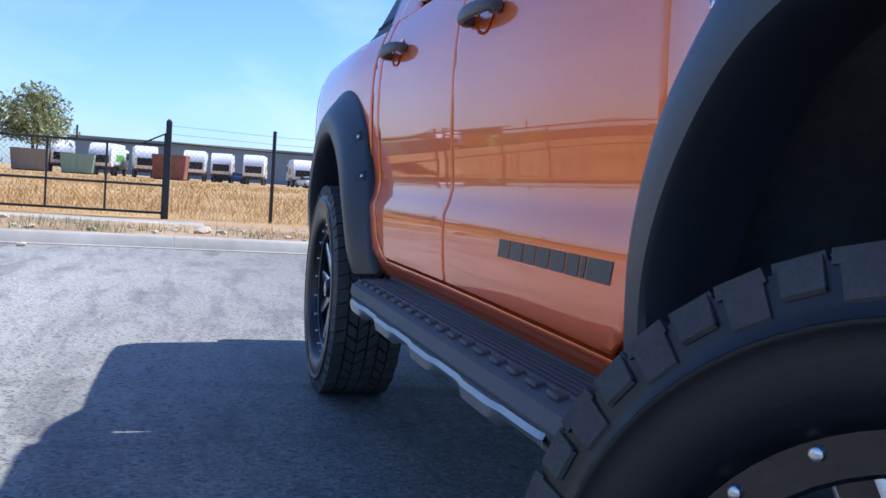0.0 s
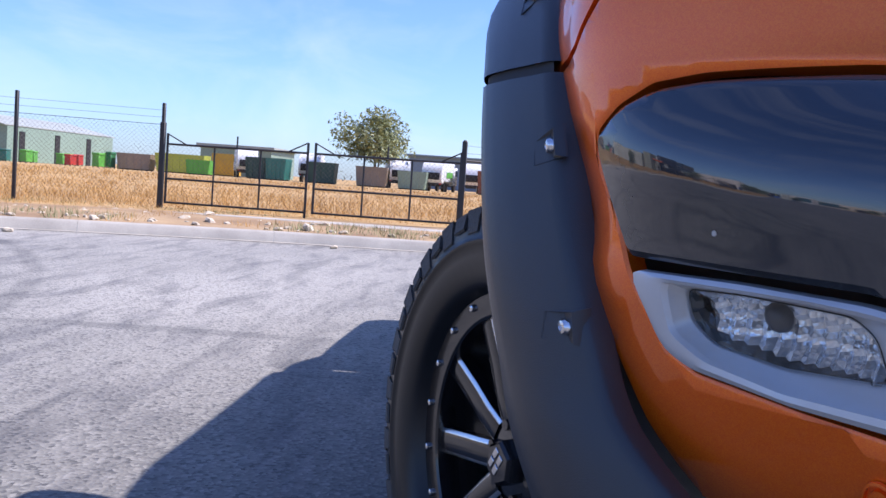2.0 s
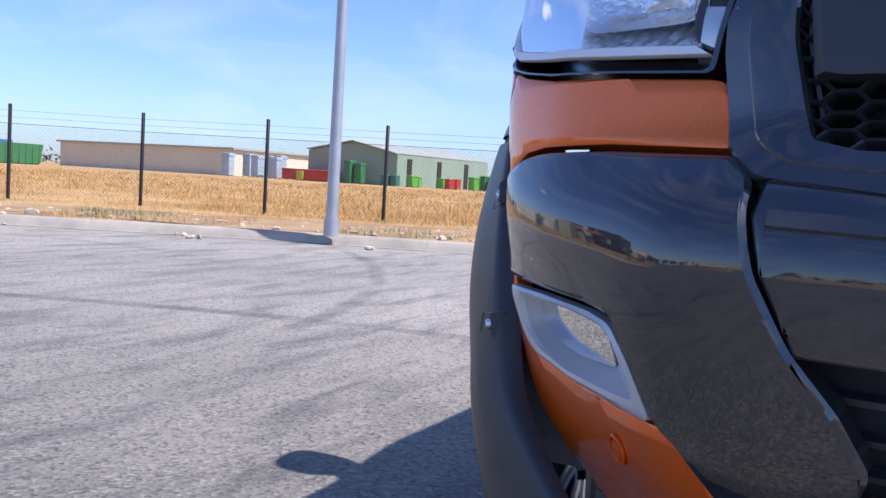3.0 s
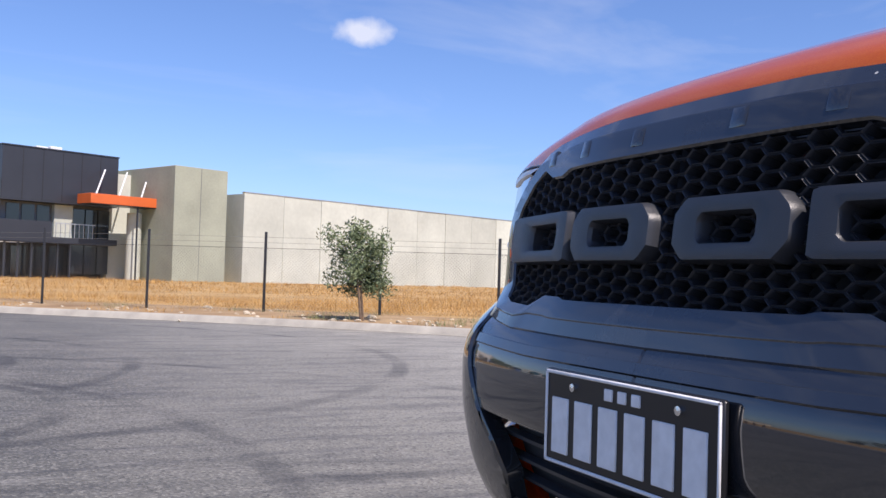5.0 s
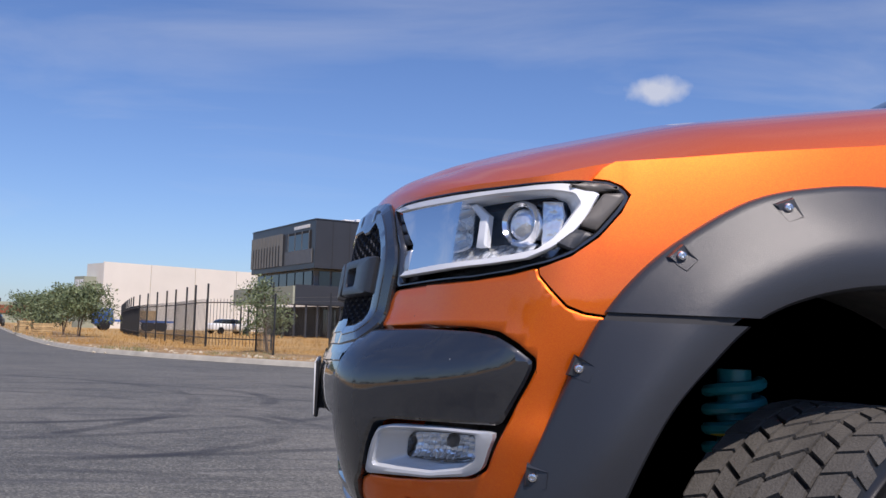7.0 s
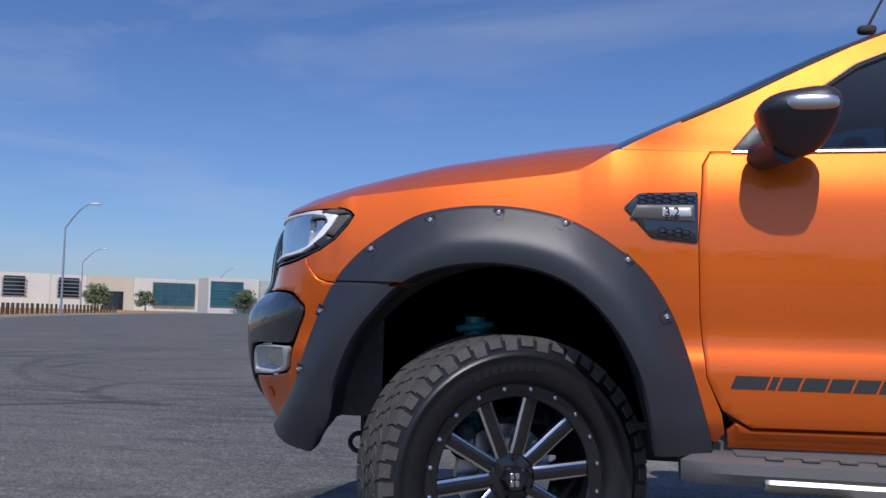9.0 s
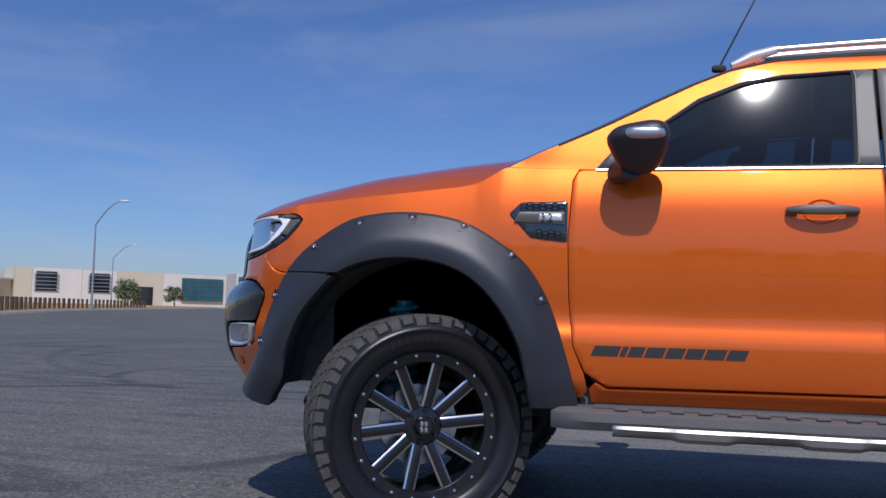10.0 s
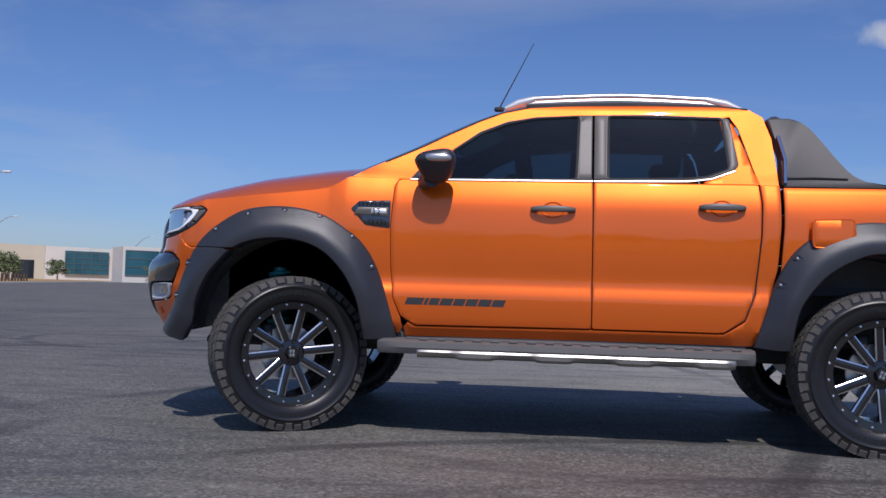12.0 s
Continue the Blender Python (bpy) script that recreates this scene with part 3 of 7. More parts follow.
def panel(poly, side, h=0.0, thick=0.014, lip=0.004, step=0.035, drop=0.003, dome=0.0):
    """A body panel: a polygon in (u, z), cut into a fine grid, with a rolled edge, laid on the skin."""
    poly = [tuple(map(float, p)) for p in poly]
    area = sum(a[0] * b[1] - b[0] * a[1] for a, b in zip(poly, poly[1:] + poly[:1]))
    if area < 0:
        poly = poly[::-1]
    bm = bmesh.new()
    bm.faces.new([bm.verts.new((p[0], p[1], h)) for p in poly])
    lo, hi = np.min(poly, 0), np.max(poly, 0)
    for ax in (0, 1):
        for k in np.arange(math.ceil(lo[ax] / step) * step, hi[ax], step):
            co, no = [0, 0, 0], [0, 0, 0]
            co[ax], no[ax] = k, 1
            bmesh.ops.bisect_plane(bm, geom=bm.verts[:] + bm.edges[:] + bm.faces[:], dist=1e-5, plane_co=co, plane_no=no)
    if lip > 0:
        bmesh.ops.inset_region(bm, faces=bm.faces[:], thickness=lip, use_boundary=True, use_even_offset=True)
    rim = [e for e in bm.edges if len(e.link_faces) == 1]
    for v in {v for e in rim for v in e.verts}:
        v.co.z -= drop
    if dome:
        c = (lo + hi) / 2
        for v in bm.verts:
            q = max(abs(v.co.x - c[0]) / (hi[0] - lo[0]) * 2, abs(v.co.y - c[1]) / (hi[1] - lo[1]) * 2)
            v.co.z += dome * (1 - min(1, q) ** 3)
    g = bmesh.ops.extrude_edge_only(bm, edges=rim)
    for v in g["geom"]:
        if isinstance(v, bmesh.types.BMVert):
            v.co.z -= thick
    return lay(bm, side)


def foot(z):
    """Flares grow flatter towards their feet."""
    return 0.62 + 0.38 * _ease(z, 0.50, 0.84)


def band(a, b, side, prof, n=60, closed=False, taper=False):
    """A loft between two lines in (u, z); prof: (share from a to b, height) pairs."""
    if closed:
        a, b = list(a) + [a[0]], list(b) + [b[0]]
    a, b = resample(a, n), resample(b, n)
    bm = bmesh.new()
    rows = []
    for s, h in prof:
        c = a * (1 - s) + b * s
        rows.append([bm.verts.new((c[i, 0], c[i, 1], h * (float(foot(c[i, 1])) if taper else 1.0))) for i in range(n - 1 if closed else n)])
    m = len(rows[0])
    for r0, r1 in zip(rows, rows[1:]):
        for i in range(m if closed else m - 1):
            bm.faces.new((r0[i], r1[i], r1[(i + 1) % m], r0[(i + 1) % m]))
    return lay(bm, side)


def strip(line, side, w, h0, h1, n=60):
    """A thin raised bead along a line in (u, z)."""
    p = resample(line, n)
    t = np.gradient(p, axis=0)
    t /= np.linalg.norm(t, axis=1)[:, None]
    q = np.stack([-t[:, 1], t[:, 0]], 1) * w / 2
    return band(p - q, p + q, side, [(0, h0), (0.15, h1), (0.85, h1), (1, h0)], n)


def flare_grid(a, b, prof):
    """Samples (u, z, height) of a flare's face."""
    a, b = resample(a, 120), resample(b, 120)
    sh = prof[1:-2]
    return np.vstack([np.column_stack([a * (1 - q) + b * q, np.full(120, np.interp(q, [p[0] for p in sh], [p[1] for p in sh]))]) for q in np.linspace(0, 1, 40)])


def flare_height(grid, p):
    return float(grid[np.argmin((grid[:, 0] - p[0]) ** 2 + (grid[:, 1] - p[1]) ** 2), 2] * foot(p[1]))


truck = thing("pickup_truck", "lifted orange metallic dual-cab pickup with black flares, parked on asphalt", "pickup truck")
ARCH_F_OUT = smooth_line([(-0.90, 0.548), (-0.84, 0.585), (-0.74, 0.665), (-0.695, 0.752), (-0.655, 0.845), (-0.610, 0.945), (-0.570, 1.023), (-0.507, 1.100), (-0.42, 1.170), (-0.30, 1.237), (-0.175, 1.263), (-0.055, 1.268), (0.065, 1.256), (0.185, 1.223), (0.30, 1.155), (0.40, 1.075), (0.475, 0.965), (0.53, 0.83), (0.57, 0.695), (0.608, 0.55)], 0.02)
ARCH_F_IN = smooth_line([(-0.640, 0.495), (-0.605, 0.545), (-0.558, 0.605), (-0.528, 0.72), (-0.467, 0.86), (-0.39, 0.955), (-0.32, 1.02), (-0.23, 1.06), (-0.115, 1.080), (0.005, 1.077), (0.12, 1.05), (0.215, 0.995), (0.305, 0.895), (0.37, 0.765), (0.40, 0.655), (0.428, 0.545)], 0.02)
ARCH_R_OUT = smooth_line([(2.575, 0.56), (2.615, 0.70), (2.665, 0.87), (2.745, 1.04), (2.84, 1.14), (2.96, 1.205), (3.10, 1.243), (3.24, 1.248), (3.42, 1.225), (3.58, 1.15), (3.70, 1.03), (3.79, 0.85), (3.85, 0.62)], 0.02)
ARCH_R_IN = smooth_line([(2.765, 0.56), (2.775, 0.66), (2.815, 0.80), (2.94, 0.955), (3.10, 1.05), (3.22, 1.072), (3.38, 1.045), (3.53, 0.95), (3.63, 0.80), (3.67, 0.62)], 0.02)


def bonnet_row(s):
    k = [0, 0.06, 0.14, 0.24, 0.34, 0.55, 0.78, 0.92, 1]
    def f(v):
        g = np.linspace(0, 1, 101)
        w = np.interp(g, k, v)
        ker = np.array([1, 2, 3, 2, 1]) / 9
        w2 = np.convolve(np.pad(w, 2, mode="reflect", reflect_type="odd"), ker, mode="valid")
        return float(np.interp(s, g, w2))
    xc, zc = f([-0.940, -0.925, -0.885, -0.795, -0.66, -0.30, 0.10, 0.36, 0.46]), f([1.292, 1.312, 1.336, 1.364, 1.398, 1.478, 1.536, 1.558, 1.553])
    xe, ze, w = f([-0.903, -0.857, -0.785, -0.665, -0.552, -0.27, 0.10, 0.235, 0.30]), f([1.258, 1.266, 1.268, 1.272, 1.300, 1.335, 1.373, 1.408, 1.448]), f([0.480, 0.640, 0.785, 0.905, 0.908, 0.910, 0.898, 0.890, 0.882])
    return xc, zc, xe, ze, w


def bonnet():
    bm = bmesh.new()
    rows = []
    vs = np.sin(np.linspace(-math.pi / 2, math.pi / 2, 41))
    for s in np.linspace(0, 1, 46):
        xc, zc, xe, ze, w = bonnet_row(s)
        row = []
        for v in vs:
            a = abs(v)
            dome = 0.012 * (1 / (1 + math.exp((a - 0.56) * 40))) * min(1, s * 4)
            row.append(bm.verts.new((xc + (xe - xc) * a ** 2.4, v * w, ze + (zc - ze) * (1 - a ** (2.5 + 1.8 * float(_ease(s, 0.08, 0.5)))) + dome)))
        rows.append(row)
    for a, b in zip(rows, rows[1:]):
        for i in range(len(a) - 1):
            bm.faces.new((a[i], b[i], b[i + 1], a[i + 1]))
    rim = [e for e in bm.edges if len(e.link_faces) == 1]
    g = bmesh.ops.extrude_edge_only(bm, edges=rim)
    for v in g["geom"]:
        if isinstance(v, bmesh.types.BMVert):
            v.co.z -= 0.03
    return bm


part("bonnet", bonnet(), P_ORANGE, truck, "orange metallic bonnet", 50)

ROOF_EDGE = [(0.33, 1.452), (0.52, 1.548), (0.71, 1.643), (0.875, 1.731), (1.04, 1.813), (1.17, 1.866), (1.33, 1.902), (1.55, 1.918), (2.0, 1.925), (2.40, 1.920), (2.56, 1.898), (2.635, 1.850), (2.675, 1.72), (2.698, 1.445)]
WIN_TOP = [(0.72, 1.450), (0.80, 1.545), (0.885, 1.630), (1.04, 1.745), (1.20, 1.812), (1.36, 1.842), (1.60, 1.855), (2.00, 1.858), (2.42, 1.848)]
HL_IN = [(-1.120, 1.078), (-1.125, 1.120), (-1.135, 1.165), (-1.180, 1.208), (-1.252, 1.252)]
HL_TOP = [(-1.20, 1.256), (-1.045, 1.258), (-0.865, 1.256), (-0.76, 1.257), (-0.67, 1.259), (-0.605, 1.263), (-0.555, 1.261), (-0.535, 1.252)]
HL_LOW = [(-0.518, 1.236), (-0.535, 1.210), (-0.575, 1.165), (-0.625, 1.130), (-0.665, 1.115), (-0.745, 1.100), (-0.835, 1.090), (-0.975, 1.085)]
HL = rounded(HL_IN + HL_TOP + HL_LOW, 0.010)
DOOR_LINE = [(0.600, 1.450), (0.575, 1.404), (0.560, 1.18), (0.567, 0.953), (0.586, 0.765), (0.631, 0.668), (0.714, 0.617)]
R_DOOR_LINE = [(2.41, 0.628), (2.518, 0.700), (2.572, 0.854), (2.600, 1.16), (2.603, 1.345), (2.592, 1.45)]

for side in (1, -1):
    # fender, doors, sill, tub
    fender = [(-0.514, 1.240), (-0.530, 1.256), (-0.553, 1.265)] + SEAM + [(0.32, 1.450), (0.597, 1.450), (0.572, 1.404), (0.557, 1.18), (0.564, 0.953), (0.583, 0.765), (0.628, 0.66), (0.64, 0.60), (0.62, 0.57)]
    fender += [tuple(p + np.array((0, 0.02))) for p in ARCH_F_IN[::-1][2:] if p[0] > -0.40]
    fender += [(-0.52, 0.99), (-0.560, 1.024), (-0.600, 1.029), (-0.630, 1.040), (-0.660, 1.069), (-0.683, 1.093), (-0.685, 1.104), (-0.665, 1.110), (-0.625, 1.125), (-0.575, 1.160), (-0.533, 1.206)]
    fender_ob = part("front_fender", panel(fender, side, step=0.012, lip=0, drop=0), P_ORANGE, truck)
    d1 = rounded(DOOR_LINE + [(1.696, 0.627), (1.690, 1.450)], 0.006)
    d2 = rounded([(1.696, 1.450), (1.702, 0.627)] + R_DOOR_LINE, 0.012)
    door_f = part("front_door", panel(d1, side), P_ORANGE, truck, "orange front door with charcoal lettering bars")
    door_r = part("rear_door", panel(d2, side), P_ORANGE, truck)
    part("inner_body", panel([(0.57, 1.43), (2.70, 1.43), (2.66, 0.75), (2.50, 0.60), (0.68, 0.585), (0.57, 0.80)], side, h=-0.024, step=0.08), P_DARK, truck)
    sill = [(0.648, 0.600), (0.655, 0.552), (2.575, 0.560), (2.62, 0.70), (2.69, 0.98), (2.706, 1.22), (2.704, 1.445), (2.600, 1.45), (2.611, 1.345), (2.608, 1.16), (2.580, 0.850), (2.525, 0.692), (2.415, 0.618), (1.70, 0.617), (0.716, 0.607), (0.67, 0.63)]
    part("sill_panel", panel(sill, side, step=0.04), P_ORANGE, truck)
    tub = [(2.722, 1.435), (4.385, 1.435), (4.41, 1.0), (4.38, 0.70), (3.9, 0.66)] + [tuple(p + np.array((0, 0.02))) for p in ARCH_R_IN[::-1][1:-1]] + [(2.76, 0.57), (2.60, 0.565), (2.645, 0.70), (2.708, 0.95), (2.724, 1.22)]
    part("tub_side", panel(tub, side, step=0.05), P_ORANGE, truck)
    # greenhouse: pillars, trims, glass
    cab = ROOF_EDGE + [(2.600, 1.447), (2.572, 1.53), (2.535, 1.66), (2.50, 1.78), (2.455, 1.853)] + WIN_TOP[::-1]
    part("cab_frame", panel(cab, side, h=0.0, step=0.02, lip=0, drop=0), P_ORANGE, truck)
    lining = [(2.605, 1.448), (2.567, 1.53), (2.52, 1.68), (2.475, 1.80), (2.425, 1.850), (2.400, 1.845), (2.445, 1.52), (2.30, 1.46), (2.30, 1.448)]
    part("rear_door_frame", panel(lining, side, h=0.001, step=0.05), P_ORANGE, truck)
    part("pillar_trim", panel([(1.600, 1.462), (1.622, 1.853), (1.688, 1.856), (1.684, 1.462)], side, h=0.004, step=0.06), P_TRIM, door_f, "grey pillar cover")
    part("pillar_trim", panel([(1.697, 1.462), (1.700, 1.857), (1.772, 1.858), (1.768, 1.470)], side, h=0.004, step=0.06), P_TRIM, door_r, "grey pillar cover")
    part("quarter_trim", panel(rounded([(2.418, 1.845), (2.452, 1.835), (2.492, 1.56), (2.455, 1.515), (2.430, 1.52), (2.442, 1.56)], 0.01), side, h=0.008, step=0.06), P_TRIM, door_r, "grey quarter cover")
    gf = rounded([(0.735, 1.452), (0.81, 1.545), (0.895, 1.627), (1.045, 1.738), (1.20, 1.803), (1.36, 1.834), (1.618, 1.848), (1.604, 1.462)], 0.012)
    gr = rounded([(1.770, 1.468), (1.774, 1.852), (2.00, 1.853), (2.415, 1.842), (2.445, 1.535), (2.32, 1.487), (2.20, 1.472)], 0.012)
    for door, g in ((door_f, gf), (door_r, gr)):
        gl = part("window_glass", panel(g, side, h=-0.006, thick=0.003, lip=0, drop=0, step=0.08), G_TINT, door, "dark tinted side window")
        part("window_bead", band(g, [tuple(np.array(p) + (np.mean(g, 0) - p) / np.linalg.norm(np.mean(g, 0) - p) * 0.014) for p in g], side, [(0, 0.003), (0.3, 0.006), (0.7, 0.005), (1, -0.006)], 90, True), P_DARK, door)
        part("chrome_bead", band([tuple(np.array(p) - (np.mean(g, 0) - p) / np.linalg.norm(np.mean(g, 0) - p) * 0.010) for p in g], g, side, [(0, 0.001), (0.3, 0.006), (0.7, 0.006), (1, 0.002)], 90, True), P_TRIM, door, "grey window moulding")
    part("belt_moulding", strip([(0.66, 1.446), (1.688, 1.452)], side, 0.009, 0.0, 0.007, 30), P_SATIN, door_f, "satin waist moulding")
    part("belt_moulding", strip([(1.697, 1.452), (2.22, 1.460), (2.34, 1.476), (2.47, 1.525)], side, 0.009, 0.0, 0.007, 30), P_SATIN, door_r, "satin waist moulding")
    part("roof_ditch", strip(ROOF_EDGE[1:11], side, 0.010, 0.001, 0.003, 60), P_DARK, truck, "black roof gutter line")
    # door handles
    for door, x0, z0 in ((door_f, 1.472, 1.283), (door_r, 2.392, 1.309)):
        cup = bmesh.new()
        rows = []
        for j in range(9):
            q = j / 8
            rows.append([cup.verts.new((x0 + 0.062 * q * math.cos(k * math.tau / 24), z0 + 0.046 * q * math.sin(k * math.tau / 24), 0.0035 - 0.012 * (1 - q * q))) for k in range(24)] if j else [cup.verts.new((x0, z0, -0.009))])
        for k in range(24):
            cup.faces.new((rows[0][0], rows[1][k], rows[1][(k + 1) % 24]))
        for r0, r1 in zip(rows[1:], rows[2:]):
            for k in range(24):
                cup.faces.new((r0[k], r1[k], r1[(k + 1) % 24], r0[(k + 1) % 24]))
        part("handle_cup", lay(cup, side), P_ORANGE, door)
        bar = bmesh.new()
        n = 20
        rings = []
        for i in range(n + 1):
            t = i / n
            x = x0 - 0.122 + 0.244 * t
            hgt = 0.018 + 0.026 * math.sin(math.pi * t) ** 0.5
            hz = 0.0175 * (0.55 + 0.45 * math.sin(math.pi * t) ** 0.5)
            rings.append([bar.verts.new((x, z0 + hz * math.cos(k * math.tau / 10), hgt + 0.011 * math.sin(k * math.tau / 10))) for k in range(10)])
        for r0, r1 in zip(rings, rings[1:]):
            for k in range(10):
                bar.faces.new((r0[k], r1[k], r1[(k + 1) % 10], r0[(k + 1) % 10]))
        bar.faces.new(rings[0]), bar.faces.new(rings[-1][::-1])
        handle = part("door_handle", lay(bar, side), P_TRIM, door, "charcoal door handle")
        for dx in (-0.105, 0.105):
            part("handle_base", lay(box((x0 + dx - 0.02, z0 - 0.014, -0.002), (x0 + dx + 0.02, z0 + 0.014, 0.028), 0.006), side), P_TRIM, handle)
    # model lettering on the door: a row of slanted bars
    x = 0.652 if side < 0 else 0.70
    for wd in (0.105, 0.028, 0.062, 0.075, 0.070, 0.070, 0.078, 0.075):
        sl = 0.016 if side < 0 else -0.016
        bm = bmesh.new()
        z0, z1 = 0.733, 0.772
        quad = [(x, z0), (x + wd - 0.007, z0), (x + wd - 0.007 + sl, z1), (x + sl, z1)]
        bm.faces.new([bm.verts.new((a, b, 0.0012)) for a, b in quad])
        part("lettering_bar", lay(bm, side), P_DECAL, door_f, "charcoal decal bar")
        x += wd
    # wheel-arch flares, in two pieces in front, with bolts in pockets
    PROF = [(0, -0.022), (0.0, 0.004), (0.02, 0.012), (0.07, 0.019), (0.16, 0.030), (0.32, 0.052), (0.48, 0.069), (0.58, 0.078), (0.70, 0.082), (0.85, 0.081), (0.96, 0.078), (1.0, 0.068), (1.0, 0.02), (0.985, -0.04)]
    PLAIN.append(1)
    ao, ai = resample(ARCH_F_OUT, 140), resample(ARCH_F_IN, 140)
    cut = int(np.argmin(np.abs(ao[:60, 1] - 1.022)))
    ci = int(np.argmin(np.abs(ai[:70, 1] - 1.016)))
    f1 = part("front_flare", band(ao[:cut + 1], ai[:ci], side, PROF, 44, False, True), P_MATTE, truck, "matte black lower flare piece")
    f2 = part("front_flare", band(ao[cut + 1:], ai[ci + 1:], side, PROF, 90, False, True), P_MATTE, truck, "matte black wheel-arch flare")
    part("flare_gap", band([ao[cut] - (0.0, 0.001), ao[cut + 1] + (0.0, 0.001)], [ai[ci - 1], ai[ci + 1]], side, [(s, h - 0.006) for s, h in PROF[2:10]], 3), P_DARK, f1)
    f3 = part("rear_flare", band(ARCH_R_OUT, ARCH_R_IN, side, PROF, 100, False, True), P_MATTE, truck, "matte black wheel-arch flare")
    FLARE_GRID = {f1.name: flare_grid(ao[:cut + 1], ai[:ci], PROF), f2.name: flare_grid(ao[cut + 1:], ai[ci + 1:], PROF), f3.name: flare_grid(ARCH_R_OUT, ARCH_R_IN, PROF)}
    bolts = [(f1, (-0.678, 0.747)), (f1, (-0.610, 0.933)), (f2, (-0.440, 1.129)), (f2, (-0.252, 1.219)), (f2, (-0.041, 1.243)), (f2, (0.160, 1.212)), (f2, (0.345, 1.106)), (f2, (0.460, 0.940)),
             (f3, (2.70, 0.90)), (f3, (2.785, 1.045)), (f3, (3.62, 1.075)), (f3, (3.75, 0.88))]
    for fl, (bx, bz) in bolts:
        c = np.array((-0.06, 0.72)) if bx < 2 else np.array((3.22, 0.72))
        d = c - np.array((bx, bz))
        d /= np.linalg.norm(d)
        t = np.array((-d[1], d[0]))
        p0 = np.array((bx, bz))
        pocket = bmesh.new()
        o1 = [p0 - t * 0.019 - d * 0.015, p0 + t * 0.019 - d * 0.015, p0 + t * 0.014 + d * 0.023, p0 - t * 0.014 + d * 0.023]
        o2 = [p0 - t * 0.016 - d * 0.012, p0 + t * 0.016 - d * 0.012, p0 + t * 0.011 + d * 0.020, p0 - t * 0.011 + d * 0.020]
        hs = [flare_height(FLARE_GRID[fl.name], q) for q in o1]
        hb = flare_height(FLARE_GRID[fl.name], p0) + 0.0006
        a = [pocket.verts.new((*q, hh - 0.004)) for q, hh in zip(o1, hs)]
        b = [pocket.verts.new((*q, hb)) for q in o2]
        a2 = [pocket.verts.new((*q, hh + 0.0014)) for q, hh in zip(o1, hs)]
        for i in range(4):
            pocket.faces.new((a[i], a[(i + 1) % 4], a2[(i + 1) % 4], a2[i]))
            pocket.faces.new((a2[i], a2[(i + 1) % 4], b[(i + 1) % 4], b[i]))
        pocket.faces.new(b)
        part("bolt_pocket", lay(pocket, side), P_MATTE, fl)
        bolt = bmesh.new()
        rr = []
        for r, hh in ((0.0090, 0.029), (0.0090, 0.034), (0.007, 0.0375), (0.004, 0.0385), (0.0032, 0.036)):
            rr.append([bolt.verts.new((bx + r * math.cos(k * math.tau / 10), bz + r * math.sin(k * math.tau / 10), hh - 0.031 + hb)) for k in range(10)])
        for r0, r1 in zip(rr, rr[1:]):
            for k in range(10):
                bolt.faces.new((r0[k], r0[(k + 1) % 10], r1[(k + 1) % 10], r1[k]))
        bolt.faces.new(rr[-1])
        part("bolt", lay(bolt, side), P_MILL, fl, "bright button-head bolt")
    PLAIN.clear()
    # side vent with engine badge
    vent = rounded([(0.332, 1.264), (0.380, 1.310), (0.556, 1.318), (0.556, 1.160), (0.417, 1.174)], 0.010)
    vt = part("side_vent", panel(vent, side, h=0.006, step=0.05), P_BLACK, fender_ob, "black side vent with hexagon mesh")
    for vz in ((1.279, 1.304, 0.375, 0.54), (1.176, 1.216, 0.41, 0.54)):
        bm = bmesh.new()
        for i in range(7):
            for j in range(2):
                cx, cz = vz[2] + 0.014 + i * 0.024, vz[0] + 0.004 + j * 0.014 + (i % 2) * 0.006
                if cx > vz[3] or (cx - 0.012 < 0.325 + (1.262 - cz) * 1.25 + 0.01) or (cz > 1.262 + (cx - 0.325) * 1.0 and cz > 1.25) or cz > 1.303:
                    continue
                ring = [[bm.verts.new((cx + r * 1.25 * math.cos(k * math.tau / 6), cz + r * 0.72 * math.sin(k * math.tau / 6), hh)) for k in range(6)] for r, hh in ((0.0125, 0.007), (0.0105, 0.0095), (0.0080, 0.0065))]
                for r0, r1 in zip(ring, ring[1:]):
                    for k in range(6):
                        bm.faces.new((r0[k], r0[(k + 1) % 6], r1[(k + 1) % 6], r1[k]))
        part("vent_mesh", lay(bm, side), P_MATTE, vt)
    part("vent_bar", panel([(0.352, 1.233), (0.372, 1.273), (0.545, 1.277), (0.545, 1.226)], side, h=0.011, step=0.06), P_TRIM, vt)
    plate = part("engine_badge", panel(rounded([(0.448, 1.238), (0.448, 1.266), (0.535, 1.268), (0.535, 1.240)], 0.005), side, h=0.016, step=0.1), P_SILVERP, vt, "silver engine-size badge")
    txt = bpy.data.curves.new("badge_text", "FONT")
    txt.body, txt.size, txt.extrude = "3.2", 0.039, 0.0006
    to = new("badge_digits", txt)
    bpy.context.view_layer.update()
    me = bpy.data.meshes.new_from_object(to.evaluated_get(bpy.context.evaluated_depsgraph_get()))
    bpy.data.objects.remove(to)
    me.materials.append(P_PLATE_B)
    for v in me.vertices:
        u0 = 0.452 + v.co.x * 1.0 if side < 0 else 0.531 - v.co.x
        v.co = skin([(u0, 1.2395 + v.co.y, 0.0175 + v.co.z)], side)[0]
    shared("badge_digits", me, plate, None, "black digits")
    # headlamp
    hl = part("headlamp", panel(HL, side, h=-0.070, thick=0.004, lip=0, drop=0), P_SMOKE, truck, "clear headlamp with white surround")
    part("housing_wall", band(HL, HL, side, [(0, -0.001), (0, -0.072)], 90, True), P_PLATE_B, hl)
